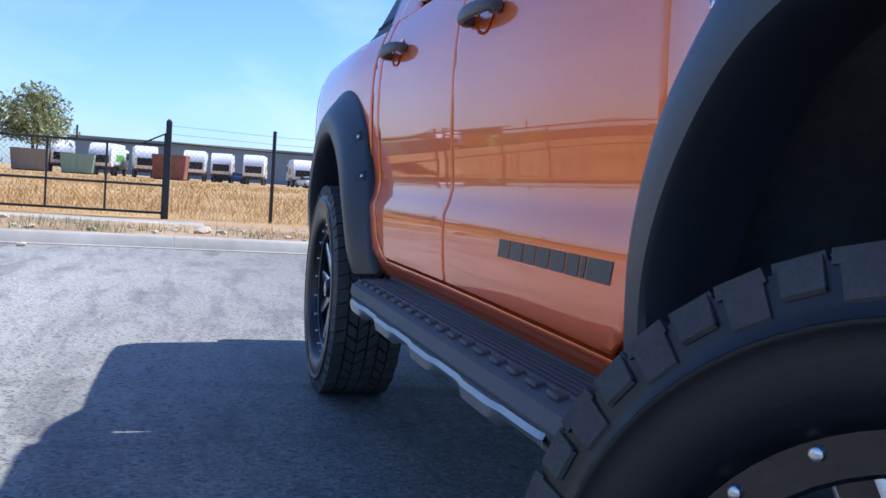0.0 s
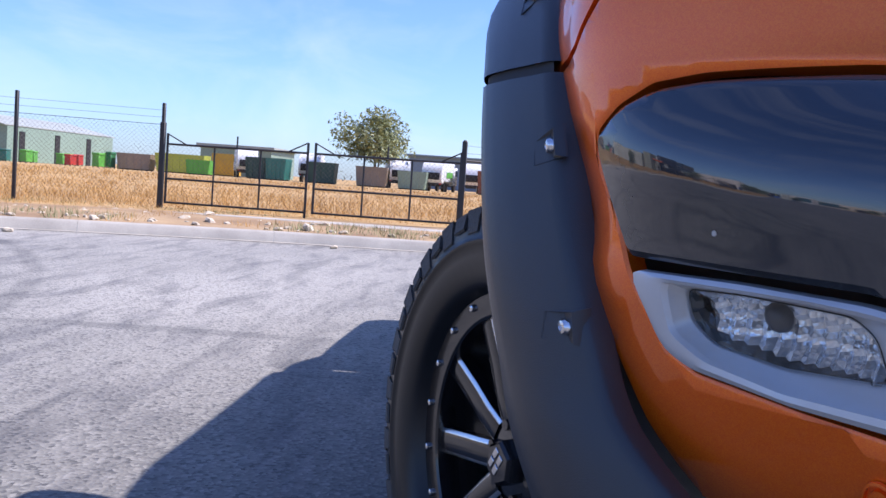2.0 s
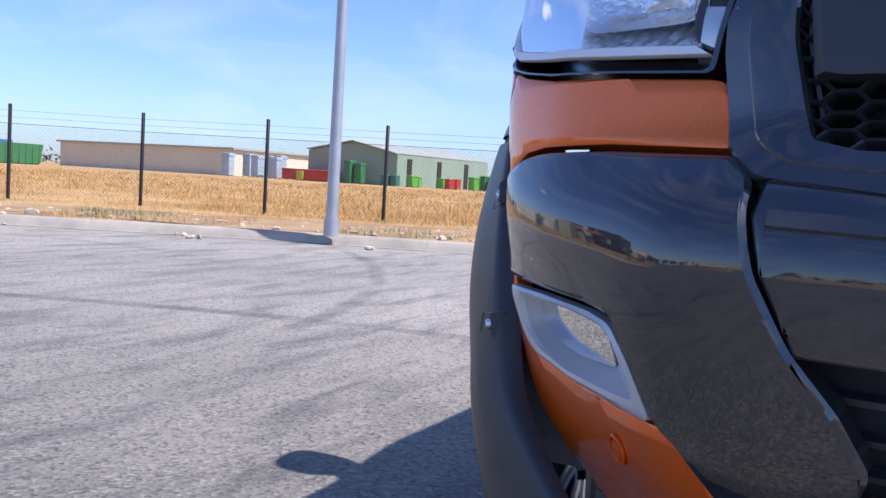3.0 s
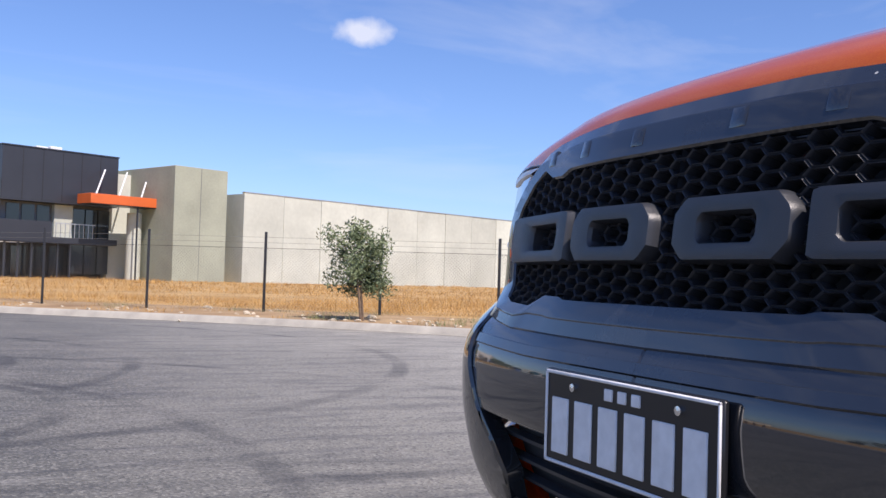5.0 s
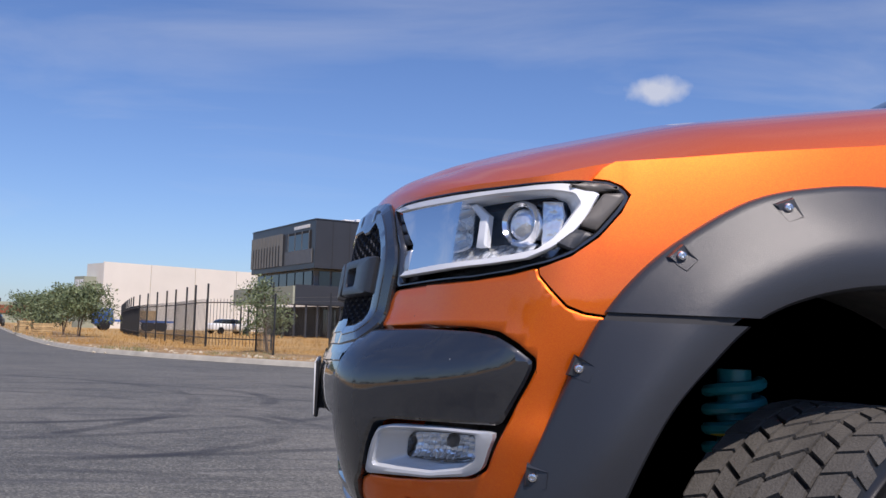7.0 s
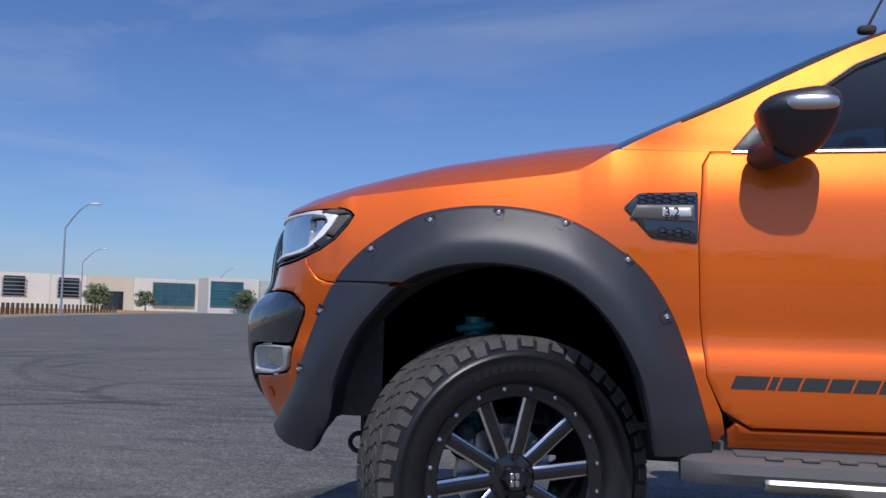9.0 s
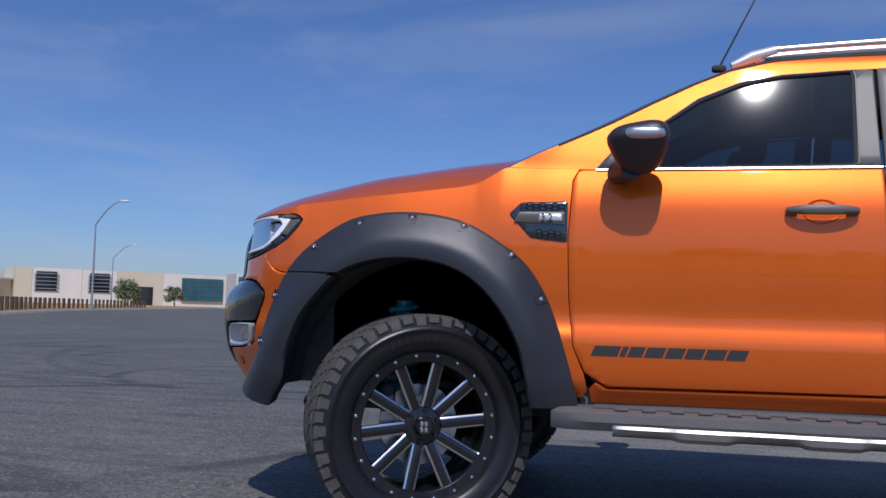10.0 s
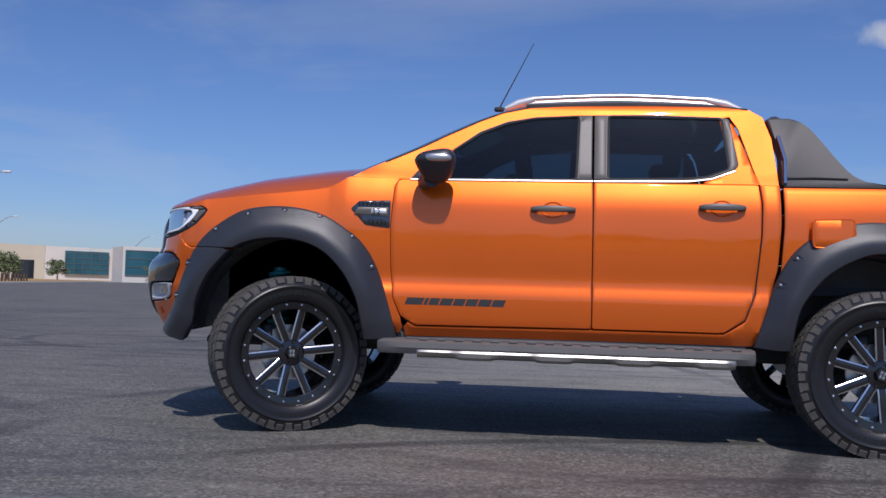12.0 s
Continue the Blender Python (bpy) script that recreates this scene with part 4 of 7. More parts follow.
    hc = np.mean(HL, 0)
    outer = [(-1.238, 1.249), (-1.035, 1.252), (-0.86, 1.250), (-0.74, 1.252), (-0.645, 1.256), (-0.605, 1.255), (-0.572, 1.240), (-0.600, 1.190), (-0.630, 1.157), (-0.665, 1.138), (-0.71, 1.121), (-0.80, 1.113), (-0.945, 1.105), (-1.112, 1.098)]
    inner = [(-1.170, 1.239), (-1.035, 1.238), (-0.93, 1.237), (-0.78, 1.243), (-0.67, 1.243), (-0.622, 1.237), (-0.612, 1.217), (-0.645, 1.175), (-0.665, 1.155), (-0.695, 1.137), (-0.80, 1.125), (-0.90, 1.120), (-0.985, 1.117), (-1.085, 1.111)]
    lens_line = inner + [(-1.075, 1.150), (-1.075, 1.165), (-1.12, 1.20)]
    part("lamp_surround", band(outer, inner, side, [(0, -0.012), (0.0, 0.000), (0.10, 0.003), (0.85, 0.002), (1.0, -0.010), (1.0, -0.05)], 140), P_WHITE, hl, "white light-guide surround")
    rim_in = [tuple(np.array(p) + (hc - p) * 0.05) for p in HL]
    part("lamp_rim", band(HL, rim_in, side, [(0, -0.006), (0.0, 0.002), (0.5, 0.002), (0.9, -0.004), (1.0, -0.012)], 160, True), P_BLACK, hl)
    part("cheek_backing", panel([(-1.245, 1.249), (-1.16, 1.246), (-1.07, 1.190), (-1.06, 1.150), (-1.075, 1.095), (-1.115, 1.085), (-1.120, 1.120), (-1.132, 1.165), (-1.178, 1.210)], side, h=-0.020, step=0.03), P_MATTE, hl, "black lamp cheek")
    part("rear_cover", panel(rounded([(-0.632, 1.250), (-0.600, 1.259), (-0.558, 1.257), (-0.535, 1.248), (-0.570, 1.243), (-0.598, 1.243)], 0.003), side, h=0.006, step=0.03), P_TRIM, hl, "dark grey lamp end cover")
    part("rear_cover", panel(rounded([(-0.566, 1.238), (-0.531, 1.240), (-0.528, 1.232), (-0.580, 1.172), (-0.612, 1.180)], 0.004), side, h=0.007, step=0.03), P_TRIM, hl, "dark grey lamp end cover")
    part("rear_cover", panel(rounded([(-0.585, 1.166), (-0.618, 1.174), (-0.655, 1.146), (-0.622, 1.134)], 0.004), side, h=0.005, step=0.03), P_MATTE, hl)
    # fluted reflector along the bottom of the lamp
    fl_ = bmesh.new()
    rows = []
    for q in np.linspace(0, 1, 6):
        row = []
        for t in np.linspace(0, 1, 121):
            uu = -1.085 * (1 - t) - 0.72 * t
            zz = 1.112 + 0.016 * t + q * (0.042 - 0.012 * t)
            row.append(fl_.verts.new((uu, zz, -0.018 - 0.035 * q + 0.0035 * abs(math.sin(t * 44)))))
        rows.append(row)
    for r0, r1 in zip(rows, rows[1:]):
        for k in range(120):
            fl_.faces.new((r0[k], r0[k + 1], r1[k + 1], r1[k]))
    part("fluted_reflector", lay(fl_, side), P_REFL, hl, "fluted chrome reflector", 15)
    for a, b in ((0.02, 0.30), (0.34, 0.62), (0.66, 0.98)):
        l0, l1, r0, r1 = [np.array((-1.236, 1.243)) * (1 - q) + np.array((-1.130, 1.165)) * q for q in (a, b)] + [np.array((-1.165, 1.240)) * (1 - q) + np.array((-1.082, 1.165)) * q for q in (a, b)]
        part("inner_cover", panel(rounded([l0, l1, r1, r0], 0.004), side, h=-0.006, step=0.04), P_MATTE, hl, "black segmented cheek")
    part("position_lamp", panel(rounded([(-1.118, 1.100), (-1.122, 1.155), (-1.086, 1.158), (-1.084, 1.112)], 0.006), side, h=-0.010, step=0.02, dome=0.008), P_SATIN, hl, "silver position lamp")
    # reflector bowls and projector inside
    bowl = bmesh.new()
    uc, zc = -0.972, 1.190
    rows = []

    def sq(v):
        return math.copysign(abs(v) ** 0.38, v)
    for j in range(10):
        q = j / 9
        rows.append([bowl.verts.new((uc + 0.112 * q * sq(math.cos(k * math.tau / 28)), zc + 0.048 * q * sq(math.sin(k * math.tau / 28)), -0.068 + 0.050 * q * q + 0.0035 * math.sin(q * 9 + 2.2 * abs(math.sin(k * math.tau / 28))))) for k in range(28)])
    for r0, r1 in zip(rows, rows[1:]):
        for k in range(28):
            bowl.faces.new((r0[k], r1[k], r1[(k + 1) % 28], r0[(k + 1) % 28]))
    part("reflector", lay(bowl, side), P_REFL, hl, "chrome reflector bowl")
    bulb = bmesh.new()
    bmesh.ops.create_uvsphere(bulb, u_segments=12, v_segments=8, radius=0.017, matrix=Matrix.Translation((uc - 0.035, zc + 0.020, -0.034)))
    part("bulb_cap", lay(bulb, side), P_PLATE_B, hl, "black bulb shield")
    pj = bmesh.new()
    uc, zc = -0.745, 1.190
    rows = []
    for r, hh in ((0.046, -0.065), (0.046, -0.022), (0.040, -0.014), (0.034, -0.020), (0.034, -0.030)):
        rows.append([pj.verts.new((uc + r * math.cos(k * math.tau / 28), zc + r * 0.92 * math.sin(k * math.tau / 28), hh)) for k in range(28)])
    for r0, r1 in zip(rows, rows[1:]):
        for k in range(28):
            pj.faces.new((r0[k], r1[k], r1[(k + 1) % 28], r0[(k + 1) % 28]))
    proj = part("projector_ring", lay(pj, side), P_CHROME, hl, "chrome projector shroud")
    ball = bmesh.new()
    bmesh.ops.create_uvsphere(ball, u_segments=20, v_segments=10, radius=1.0, matrix=Matrix.Translation((uc, zc, -0.034)) @ Matrix.Diagonal((0.034, 0.031, 0.016, 1)))
    part("projector_lens", lay(ball, side), P_REFL, proj)
    part("turn_reflector", panel([(-0.70, 1.150), (-0.70, 1.232), (-0.635, 1.232), (-0.630, 1.205), (-0.655, 1.160)], side, h=-0.035, step=0.02), P_REFL, hl, "bright lamp end reflector")
    part("divider", panel([(-0.855, 1.150), (-0.850, 1.205), (-0.885, 1.232), (-0.868, 1.236), (-0.826, 1.210), (-0.828, 1.150)], side, h=-0.020, step=0.03), P_WHITE, hl, "white lamp divider")
    part("lamp_shelf", panel([(-1.06, 1.225), (-0.88, 1.232), (-0.86, 1.222), (-1.05, 1.212)], side, h=-0.030, step=0.03), P_SATIN, hl)
    lens = part("lamp_lens", panel(lens_line, side, h=-0.0035, thick=0.001, lip=0, drop=0), G_LENS, hl, "clear lamp lens")
    lens.visible_shadow = False
    # bumper corner in body colour, black pod, fog lamp
    pod = [(-1.168, 0.990), (-0.975, 0.994), (-0.825, 0.990), (-0.77, 0.983), (-0.728, 0.965), (-0.692, 0.942), (-0.690, 0.930), (-0.700, 0.905), (-0.720, 0.865), (-0.738, 0.826), (-0.865, 0.824), (-0.985, 0.821), (-1.045, 0.812), (-1.076, 0.770), (-1.114, 0.705), (-1.140, 0.690), (-1.168, 0.655), (-1.205, 0.600), (-1.30, 0.625), (-1.330, 0.70), (-1.300, 0.755), (-1.255, 0.81), (-1.220, 0.875), (-1.204, 0.93), (-1.200, 0.962)]
    ob = [(-1.118, 1.072), (-0.975, 1.079), (-0.835, 1.084), (-0.745, 1.094), (-0.690, 1.105), (-0.687, 1.090), (-0.663, 1.065), (-0.632, 1.035), (-0.602, 1.024), (-0.555, 1.018), (-0.585, 0.95), (-0.630, 0.855), (-0.672, 0.75), (-0.715, 0.66), (-0.77, 0.59), (-0.85, 0.53), (-0.95, 0.515), (-1.10, 0.525), (-1.20, 0.55), (-1.205, 0.595),
          (-1.162, 0.662), (-1.136, 0.690), (-1.105, 0.699), (-0.995, 0.701), (-0.900, 0.708), (-0.795, 0.722), (-0.765, 0.740), (-0.749, 0.780), (-0.733, 0.815), (-0.713, 0.865), (-0.692, 0.905), (-0.682, 0.930), (-0.684, 0.946), (-0.722, 0.972), (-0.766, 0.992), (-0.825, 0.999), (-0.975, 1.003), (-1.168, 0.999), (-1.160, 1.03), (-1.133, 1.068)]
    bumper = part("bumper_corner", panel(rounded(ob, 0.006, 3), side, step=0.022, thick=0.02), P_ORANGE, truck)
    part("bumper_pod", panel(rounded(pod, 0.012), side, h=0.004, step=0.020, lip=0.006, drop=0.005, thick=0.03, dome=0.012), P_BLACK, truck, "gloss black bumper pod")
    fog_o = rounded([(-0.742, 0.814), (-0.865, 0.815), (-0.985, 0.811), (-1.035, 0.803), (-1.066, 0.768), (-1.104, 0.706), (-1.015, 0.711), (-0.900, 0.716), (-0.796, 0.730), (-0.768, 0.745), (-0.756, 0.780)], 0.012, 3)
    fog_i = rounded([(-0.785, 0.807), (-0.935, 0.806), (-1.010, 0.799), (-1.033, 0.790), (-1.068, 0.727), (-0.995, 0.726), (-0.890, 0.728), (-0.815, 0.742), (-0.784, 0.762)], 0.008, 3)
    fog_l = rounded([(-0.788, 0.796), (-0.845, 0.798), (-0.955, 0.793), (-0.975, 0.778), (-0.985, 0.740), (-0.880, 0.736), (-0.808, 0.746), (-0.788, 0.765)], 0.008, 3)
    fm = np.mean(fog_l, 0)
    fog = part("fog_lamp_bezel", band(fog_o, fog_i, side, [(0, -0.004), (0.05, 0.008), (0.5, 0.011), (0.9, 0.009), (1.0, 0.003)], 90, True), P_SILVERP, truck, "silver fog lamp bezel")
    part("fog_recess", band(fog_i, fog_l, side, [(0, 0.003), (0.15, -0.004), (1.0, -0.022)], 90, True), P_SILVERP, fog, "silver lamp recess")
    part("fog_rim", band(fog_l, [tuple(fm + (np.array(p) - fm) * (0.96, 0.92)) for p in fog_l], side, [(0, -0.022), (0.4, -0.020), (1, -0.050)], 70, True), P_BLACK, fog)
    lo_, hi_ = np.min(fog_l, 0), np.max(fog_l, 0)
    fr = bmesh.new()
    rows = []
    for j, q in enumerate(np.linspace(0.04, 0.96, 11)):
        rows.append([fr.verts.new((lo_[0] + (hi_[0] - lo_[0]) * t, lo_[1] + (hi_[1] - lo_[1]) * q, -0.062 + 0.026 * (2 * q - 1) ** 2 + 0.020 * (2 * t - 1) ** 2 + (0.006 if k % 2 else 0.0) + (0.003 if j % 3 == 0 else 0.0))) for k, t in enumerate(np.linspace(0.04, 0.96, 25))])
    for r0, r1 in zip(rows, rows[1:]):
        for k in range(24):
            fr.faces.new((r0[k], r0[k + 1], r1[k + 1], r1[k]))
    part("fog_reflector", lay(fr, side), P_REFL, fog, "faceted fog lamp reflector", 10)
    fb = bmesh.new()
    bmesh.ops.create_uvsphere(fb, u_segments=14, v_segments=8, radius=1.0, matrix=Matrix.Translation((fm[0] + 0.01, fm[1] + 0.004, -0.042)) @ Matrix.Diagonal((0.014, 0.014, 0.012, 1)))
    part("fog_bulb", lay(fb, side), P_TRIM, fog, "grey bulb shield")
    fl = part("fog_lens", panel(fog_l, side, h=-0.018, step=0.03, lip=0, drop=0, thick=0.001), G_LENS, fog, "clear fog lamp lens")
    fl.visible_shadow = False
    sens = bmesh.new()
    us, zs = uy(0.745), 0.648
    rr = []
    for r, hh in ((0.019, 0.0), (0.019, 0.003), (0.0165, 0.0035), (0.0155, -0.002), (0.012, -0.002), (0.0115, 0.003), (0.004, 0.0035)):
        rr.append([sens.verts.new((us + r * math.cos(k * math.tau / 20), zs + r * math.sin(k * math.tau / 20), hh + 0.001)) for k in range(20)])
    for r0, r1 in zip(rr, rr[1:]):
        for k in range(20):
            sens.faces.new((r0[k], r1[k], r1[(k + 1) % 20], r0[(k + 1) % 20]))
    sens.faces.new(rr[-1])
    part("parking_sensor", lay(sens, side), P_ORANGE, bumper)
    # tail lamp
    part("tail_lamp", panel(rounded([(4.30, 1.08), (4.30, 1.39), (4.44, 1.39), (4.46, 1.08)], 0.02), side, h=0.002, step=0.05), P_RED, truck, "red tail lamp")
    # fuel flap on the left only
    if side < 0:
        ff = rounded([(2.865, 1.110), (2.862, 1.246), (3.065, 1.252), (3.075, 1.150), (3.02, 1.108)], 0.02)
        part("fuel_flap_frame", band([tuple(np.mean(ff, 0) + (np.array(p) - np.mean(ff, 0)) * 1.07) for p in ff], ff, side, [(0, 0.03), (0.2, 0.052), (1, 0.050)], 60, True), P_ORANGE, truck)
        part("fuel_flap", panel(ff, side, h=0.052, step=0.05, thick=0.03), P_ORANGE, truck)


def across(line, bulge, name, material, n=24, label=""):
    """A sheet from the right-hand line to its mirror, bowed by bulge(t, v) metres."""
    pr, bm = skin([(a, b, 0.0) for a, b in line], 1), bmesh.new()
    rows = []
    for t, p in zip(np.linspace(0, 1, len(pr)), pr):
        rows.append([bm.verts.new(Vector((p[0], p[1] * v, p[2])) + Vector(bulge(t)) * (1 - abs(v) ** 2.2)) for v in np.linspace(-1, 1, n)])
    for a, b in zip(rows, rows[1:]):
        for i in range(n - 1):
            bm.faces.new((a[i], b[i], b[i + 1], a[i + 1]))
    return part(name, bm, material, truck, label)


# windscreen, roof, cab rear
edge = resample(ROOF_EDGE, 80)
k1 = int(np.argmin(np.abs(edge[:50, 0] - 1.19)))
k2 = int(np.argmin(np.abs(edge[:, 0] - 2.62) + (edge[:, 1] < 1.7) * 9))
across(edge[:k1 + 1], lambda t: (-0.16 + 0.05 * t, 0, 0.055), "windscreen", G_TINT, 24, "tinted windscreen")
across(edge[k1:k2 + 1], lambda t: (-0.11 * (1 - t) ** 3, 0, 0.055), "roof", P_ORANGE, 30, "orange roof skin")
across(edge[k2:], lambda t: (0.02, 0, 0), "cab_back", P_ORANGE, 12)
part("cowl", box((0.25, -0.80, 1.36), (0.62, 0.80, 1.46), 0.02), P_DARK, truck)

# black front: grille surround, mesh, block badge, plate, intake
for side in (1, -1):
    G_OUT = [(uy(0.0), 1.290), (-1.56, 1.288), (-1.43, 1.283), (-1.34, 1.277), (-1.295, 1.267), (-1.258, 1.250), (-1.188, 1.208), (-1.140, 1.162), (-1.129, 1.130), (-1.132, 1.095), (-1.145, 1.040), (-1.155, 0.995), (-1.200, 0.962), (-1.35, 0.948), (uy(0.0), 0.945)]
    G_IN = [(uy(0.0), 1.215), (-1.645, 1.215), (-1.455, 1.215), (-1.425, 1.205), (-1.38, 1.207), (-1.335, 1.226), (-1.285, 1.205), (-1.235, 1.166), (-1.222, 1.145), (-1.226, 1.105), (-1.243, 1.045), (-1.256, 0.996), (-1.300, 0.986), (-1.39, 0.984), (-1.435, 1.008), (-1.495, 1.008), (-1.51, 1.003), (uy(0.0), 1.003)]
    surround = part("grille_surround", band(G_OUT, G_IN, side, [(0, -0.010), (0, 0.004), (0.04, 0.009), (0.36, 0.0165), (0.38, 0.0185), (0.42, 0.0195), (0.93, 0.0195), (0.97, 0.016), (1, 0.006), (1, -0.035)], 150), P_BLACK, truck, "gloss blue-black grille surround", 22)
    part("grille_edge", band(G_IN, [tuple(np.array(p) + (np.array((uy(0.25), 1.10)) - p) * 0.035) for p in G_IN], side, [(0, -0.010), (0.3, 0.004), (0.8, 0.004), (1, -0.012)], 120), P_MATTE, truck, "matte black inner rim")
    # honeycomb cells
    hexm = bmesh.new()
    gi = np.array(G_IN)

    def inside(u, z):
        c = False
        for a, b in zip(gi, np.roll(gi, -1, 0)):
            if (a[1] > z) != (b[1] > z) and u < (b[0] - a[0]) * (z - a[1]) / (b[1] - a[1]) + a[0]:
                c = not c
        return c
    hw, hh = 0.045, 0.0215
    for i in range(17):
        for j in range(13):
            cu, cz = uy(0.0) + i * hw * 0.76, 0.978 + (j + (i % 2) * 0.5) * hh
            if not (inside(cu, cz) or inside(cu - 0.016, cz) or inside(cu, cz + 0.008) or cu < uy(0) + 0.001 and 1.0 < cz < 1.21):
                continue
            ring = []
            for q, hgt in ((1.0, 0.012), (0.88, 0.015), (0.83, 0.011), (0.81, -0.012)):
                hx = [(-0.5, 0), (-0.27, 0.5), (0.27, 0.5), (0.5, 0), (0.27, -0.5), (-0.27, -0.5)]
                qz = 1.0 if q == 1.0 else q - 0.06
                ring.append([hexm.verts.new((max(uy(0.0), cu + a * hw * q), cz + b * hh * qz, hgt)) for a, b in hx])
            for r0, r1 in zip(ring, ring[1:]):
                for k in range(6):
                    hexm.faces.new((r0[k], r1[k], r1[(k + 1) % 6], r0[(k + 1) % 6]))
    part("honeycomb_mesh", lay(hexm, side), P_MATTE, truck, "matte black honeycomb grille mesh", 18)
    part("grille_back", panel([(uy(0.0), 0.975), (-1.27, 0.975), (-1.20, 1.13), (-1.30, 1.24), (uy(0.0), 1.24)], side, h=-0.05, step=0.06), P_DARK, truck)
    # raised plain blocks where the maker's lettering stands, octagonal frames
    for y0, y1, hole, wing in ((0.022, 0.228, (0.075, 0.170), 0), (0.243, 0.518, (0.285, 0.370) if side < 0 else (0.285, 0.40), 1)):
        ch = 0.022
        zl, zh = 1.062, 1.146
        o = [(y0, zl + ch), (y0, zh - ch), (y0 + ch, zh), (y1 - ch, zh), (y1, zh - ch), (y1, zl + ch), (y1 - ch, zl), (y0 + ch, zl)]
        if wing:
            o = [(y0, zl + 0.004), (y0, zh - 0.004), (y0 + 0.006, zh), (y1 - 0.02, zh), (y1, zh - 0.004), (y1 - 0.012, zl + 0.004), (y1 - 0.03, zl), (y0 + 0.006, zl)]
        hz0, hz1 = (1.086, 1.122) if not wing else (1.084, 1.124)
        i_ = [(hole[0], hz0 + 0.008), (hole[0], hz1 - 0.008), (hole[0] + 0.006, hz1), (hole[1] - 0.006, hz1), (hole[1], hz1 - 0.008), (hole[1], hz0 + 0.008), (hole[1] - 0.006, hz0), (hole[0] + 0.006, hz0)]
        O, I = [np.array((uy(a), b)) for a, b in o], [np.array((uy(a), b)) for a, b in i_]
        part("badge_block", band(O, I, side, [(0, -0.010), (0.0, 0.024), (0.10, 0.034), (0.50, 0.036), (0.92, 0.034), (1, 0.028), (1, -0.010)], 64, True), P_MATTE, truck, "raised matte black block on the grille")
    # faint raised marks on the upper rail
    for ym in ((0.09, 0.24, 0.38)):
        part("rail_mark", panel([(uy(ym), 1.232), (uy(ym), 1.256), (uy(ym + 0.028), 1.256), (uy(ym + 0.028), 1.232)], side, h=0.0205, step=0.04, lip=0.002, drop=0.001), P_BLACK, surround)
    # bumper middle with ridge, intake, lower valance, skid plate
    part("bumper_middle", panel([(uy(0.0), 0.962), (-1.212, 0.966), (-1.208, 0.93), (-1.224, 0.875), (-1.252, 0.820), (-1.260, 0.803), (uy(0.0), 0.798)], side, h=0.006, step=0.025, lip=0.004), P_BLACK, truck, "gloss black bumper middle")
    part("bumper_ridge", strip([(uy(0.0), 0.921), (uy(0.30), 0.921), (-1.225, 0.927)], side, 0.020, 0.003, 0.009, 40), P_BLACK, truck)
    part("intake", panel([(uy(0.0), 0.81), (-1.25, 0.81), (-1.29, 0.66), (-1.31, 0.635), (uy(0.0), 0.62)], side, h=-0.06, step=0.05), P_DARK, truck, "dark lower intake")
    for zb in (0.675, 0.715, 0.755):
        part("intake_bar", strip([(uy(0.0), zb), (uy(0.50), zb)], side, 0.010, -0.05, -0.035, 24), P_MATTE, truck)
    part("valance", panel(rounded([(uy(0.0), 0.640), (uy(0.47), 0.652), (uy(0.51), 0.60), (uy(0.46), 0.555), (uy(0.0), 0.53)], 0.01), side, h=0.008, step=0.03), P_BLACK, truck, "gloss black lower lip")
    part("skid_plate", panel(rounded([(uy(0.0), 0.600), (uy(0.40), 0.608), (uy(0.43), 0.575), (uy(0.38), 0.515), (uy(0.0), 0.50)], 0.01), side, h=0.016, step=0.03), P_SILVERP, truck, "silver skid plate")
    # inner wheel housings
    for cx, r0 in ((-0.07, 0.60), (3.22, 0.56)):
        bm = bmesh.new()
        rows = []
        for y in (0.90, 0.50):
            rows.append([bm.verts.new((cx + r0 * math.cos(a), side * y, 0.52 + r0 * 0.98 * math.sin(a))) for a in np.linspace(0.06, math.pi - 0.06, 28)])
        for i in range(27):
            bm.faces.new((rows[0][i], rows[0][i + 1], rows[1][i + 1], rows[1][i]))
        bm.faces.new(rows[1])
        part("wheel_housing", bm, P_LINER, truck, "black wheel-arch liner", 60)
    # mirror with stalk and indicator
    mir = part("door_mirror", blob((0.812, side * 1.040, 1.500), (0.118, 0.105, 0.090), 0.62, 0.62, 28, 16), P_MATTE, truck, "satin black door mirror")
    for v in mir.data.vertices:
        k = (v.co.x - 0.69) / 0.24
        v.co.z += (k - 0.5) * 0.035 if v.co.z > 1.5 else (k - 0.5) * 0.015
        v.co.y += side * (k - 0.5) * 0.02
        q = min(1, max(0, (1.53 - v.co.z) / 0.12))
        v.co.y -= side * max(0, abs(v.co.y) - 0.95) * 0.60 * q
        v.co.x += (0.835 - v.co.x) * 0.42 * q
    part("mirror_foot", tube([(0.74, side * 0.87, 1.435), (0.75, side * 0.92, 1.425), (0.79, side * 1.00, 1.435)], [0.045, 0.038, 0.045], 12), P_MATTE, mir)
    part("mirror_lamp", blob((0.838, side * 1.118, 1.540), (0.075, 0.030, 0.024), 0.7, 0.7, 16, 8), P_SATIN, mir, "bright mirror indicator")
    part("mirror_sail", panel([(0.66, 1.452), (0.735, 1.545), (0.80, 1.545), (0.74, 1.452)], side, h=0.004, step=0.06), P_MATTE, mir)
    # roof rail
    rl = [(1.19, 1.905), (1.26, 1.945), (1.34, 1.968), (1.85, 1.988), (2.35, 1.970), (2.46, 1.945), (2.54, 1.905)]
    rail = part("roof_rail", tube([(a, side * 0.60, b) for a, b in smooth_line(rl[2:5], 0.05)], 0.019, 10), P_SATIN, truck, "bright silver roof rail")
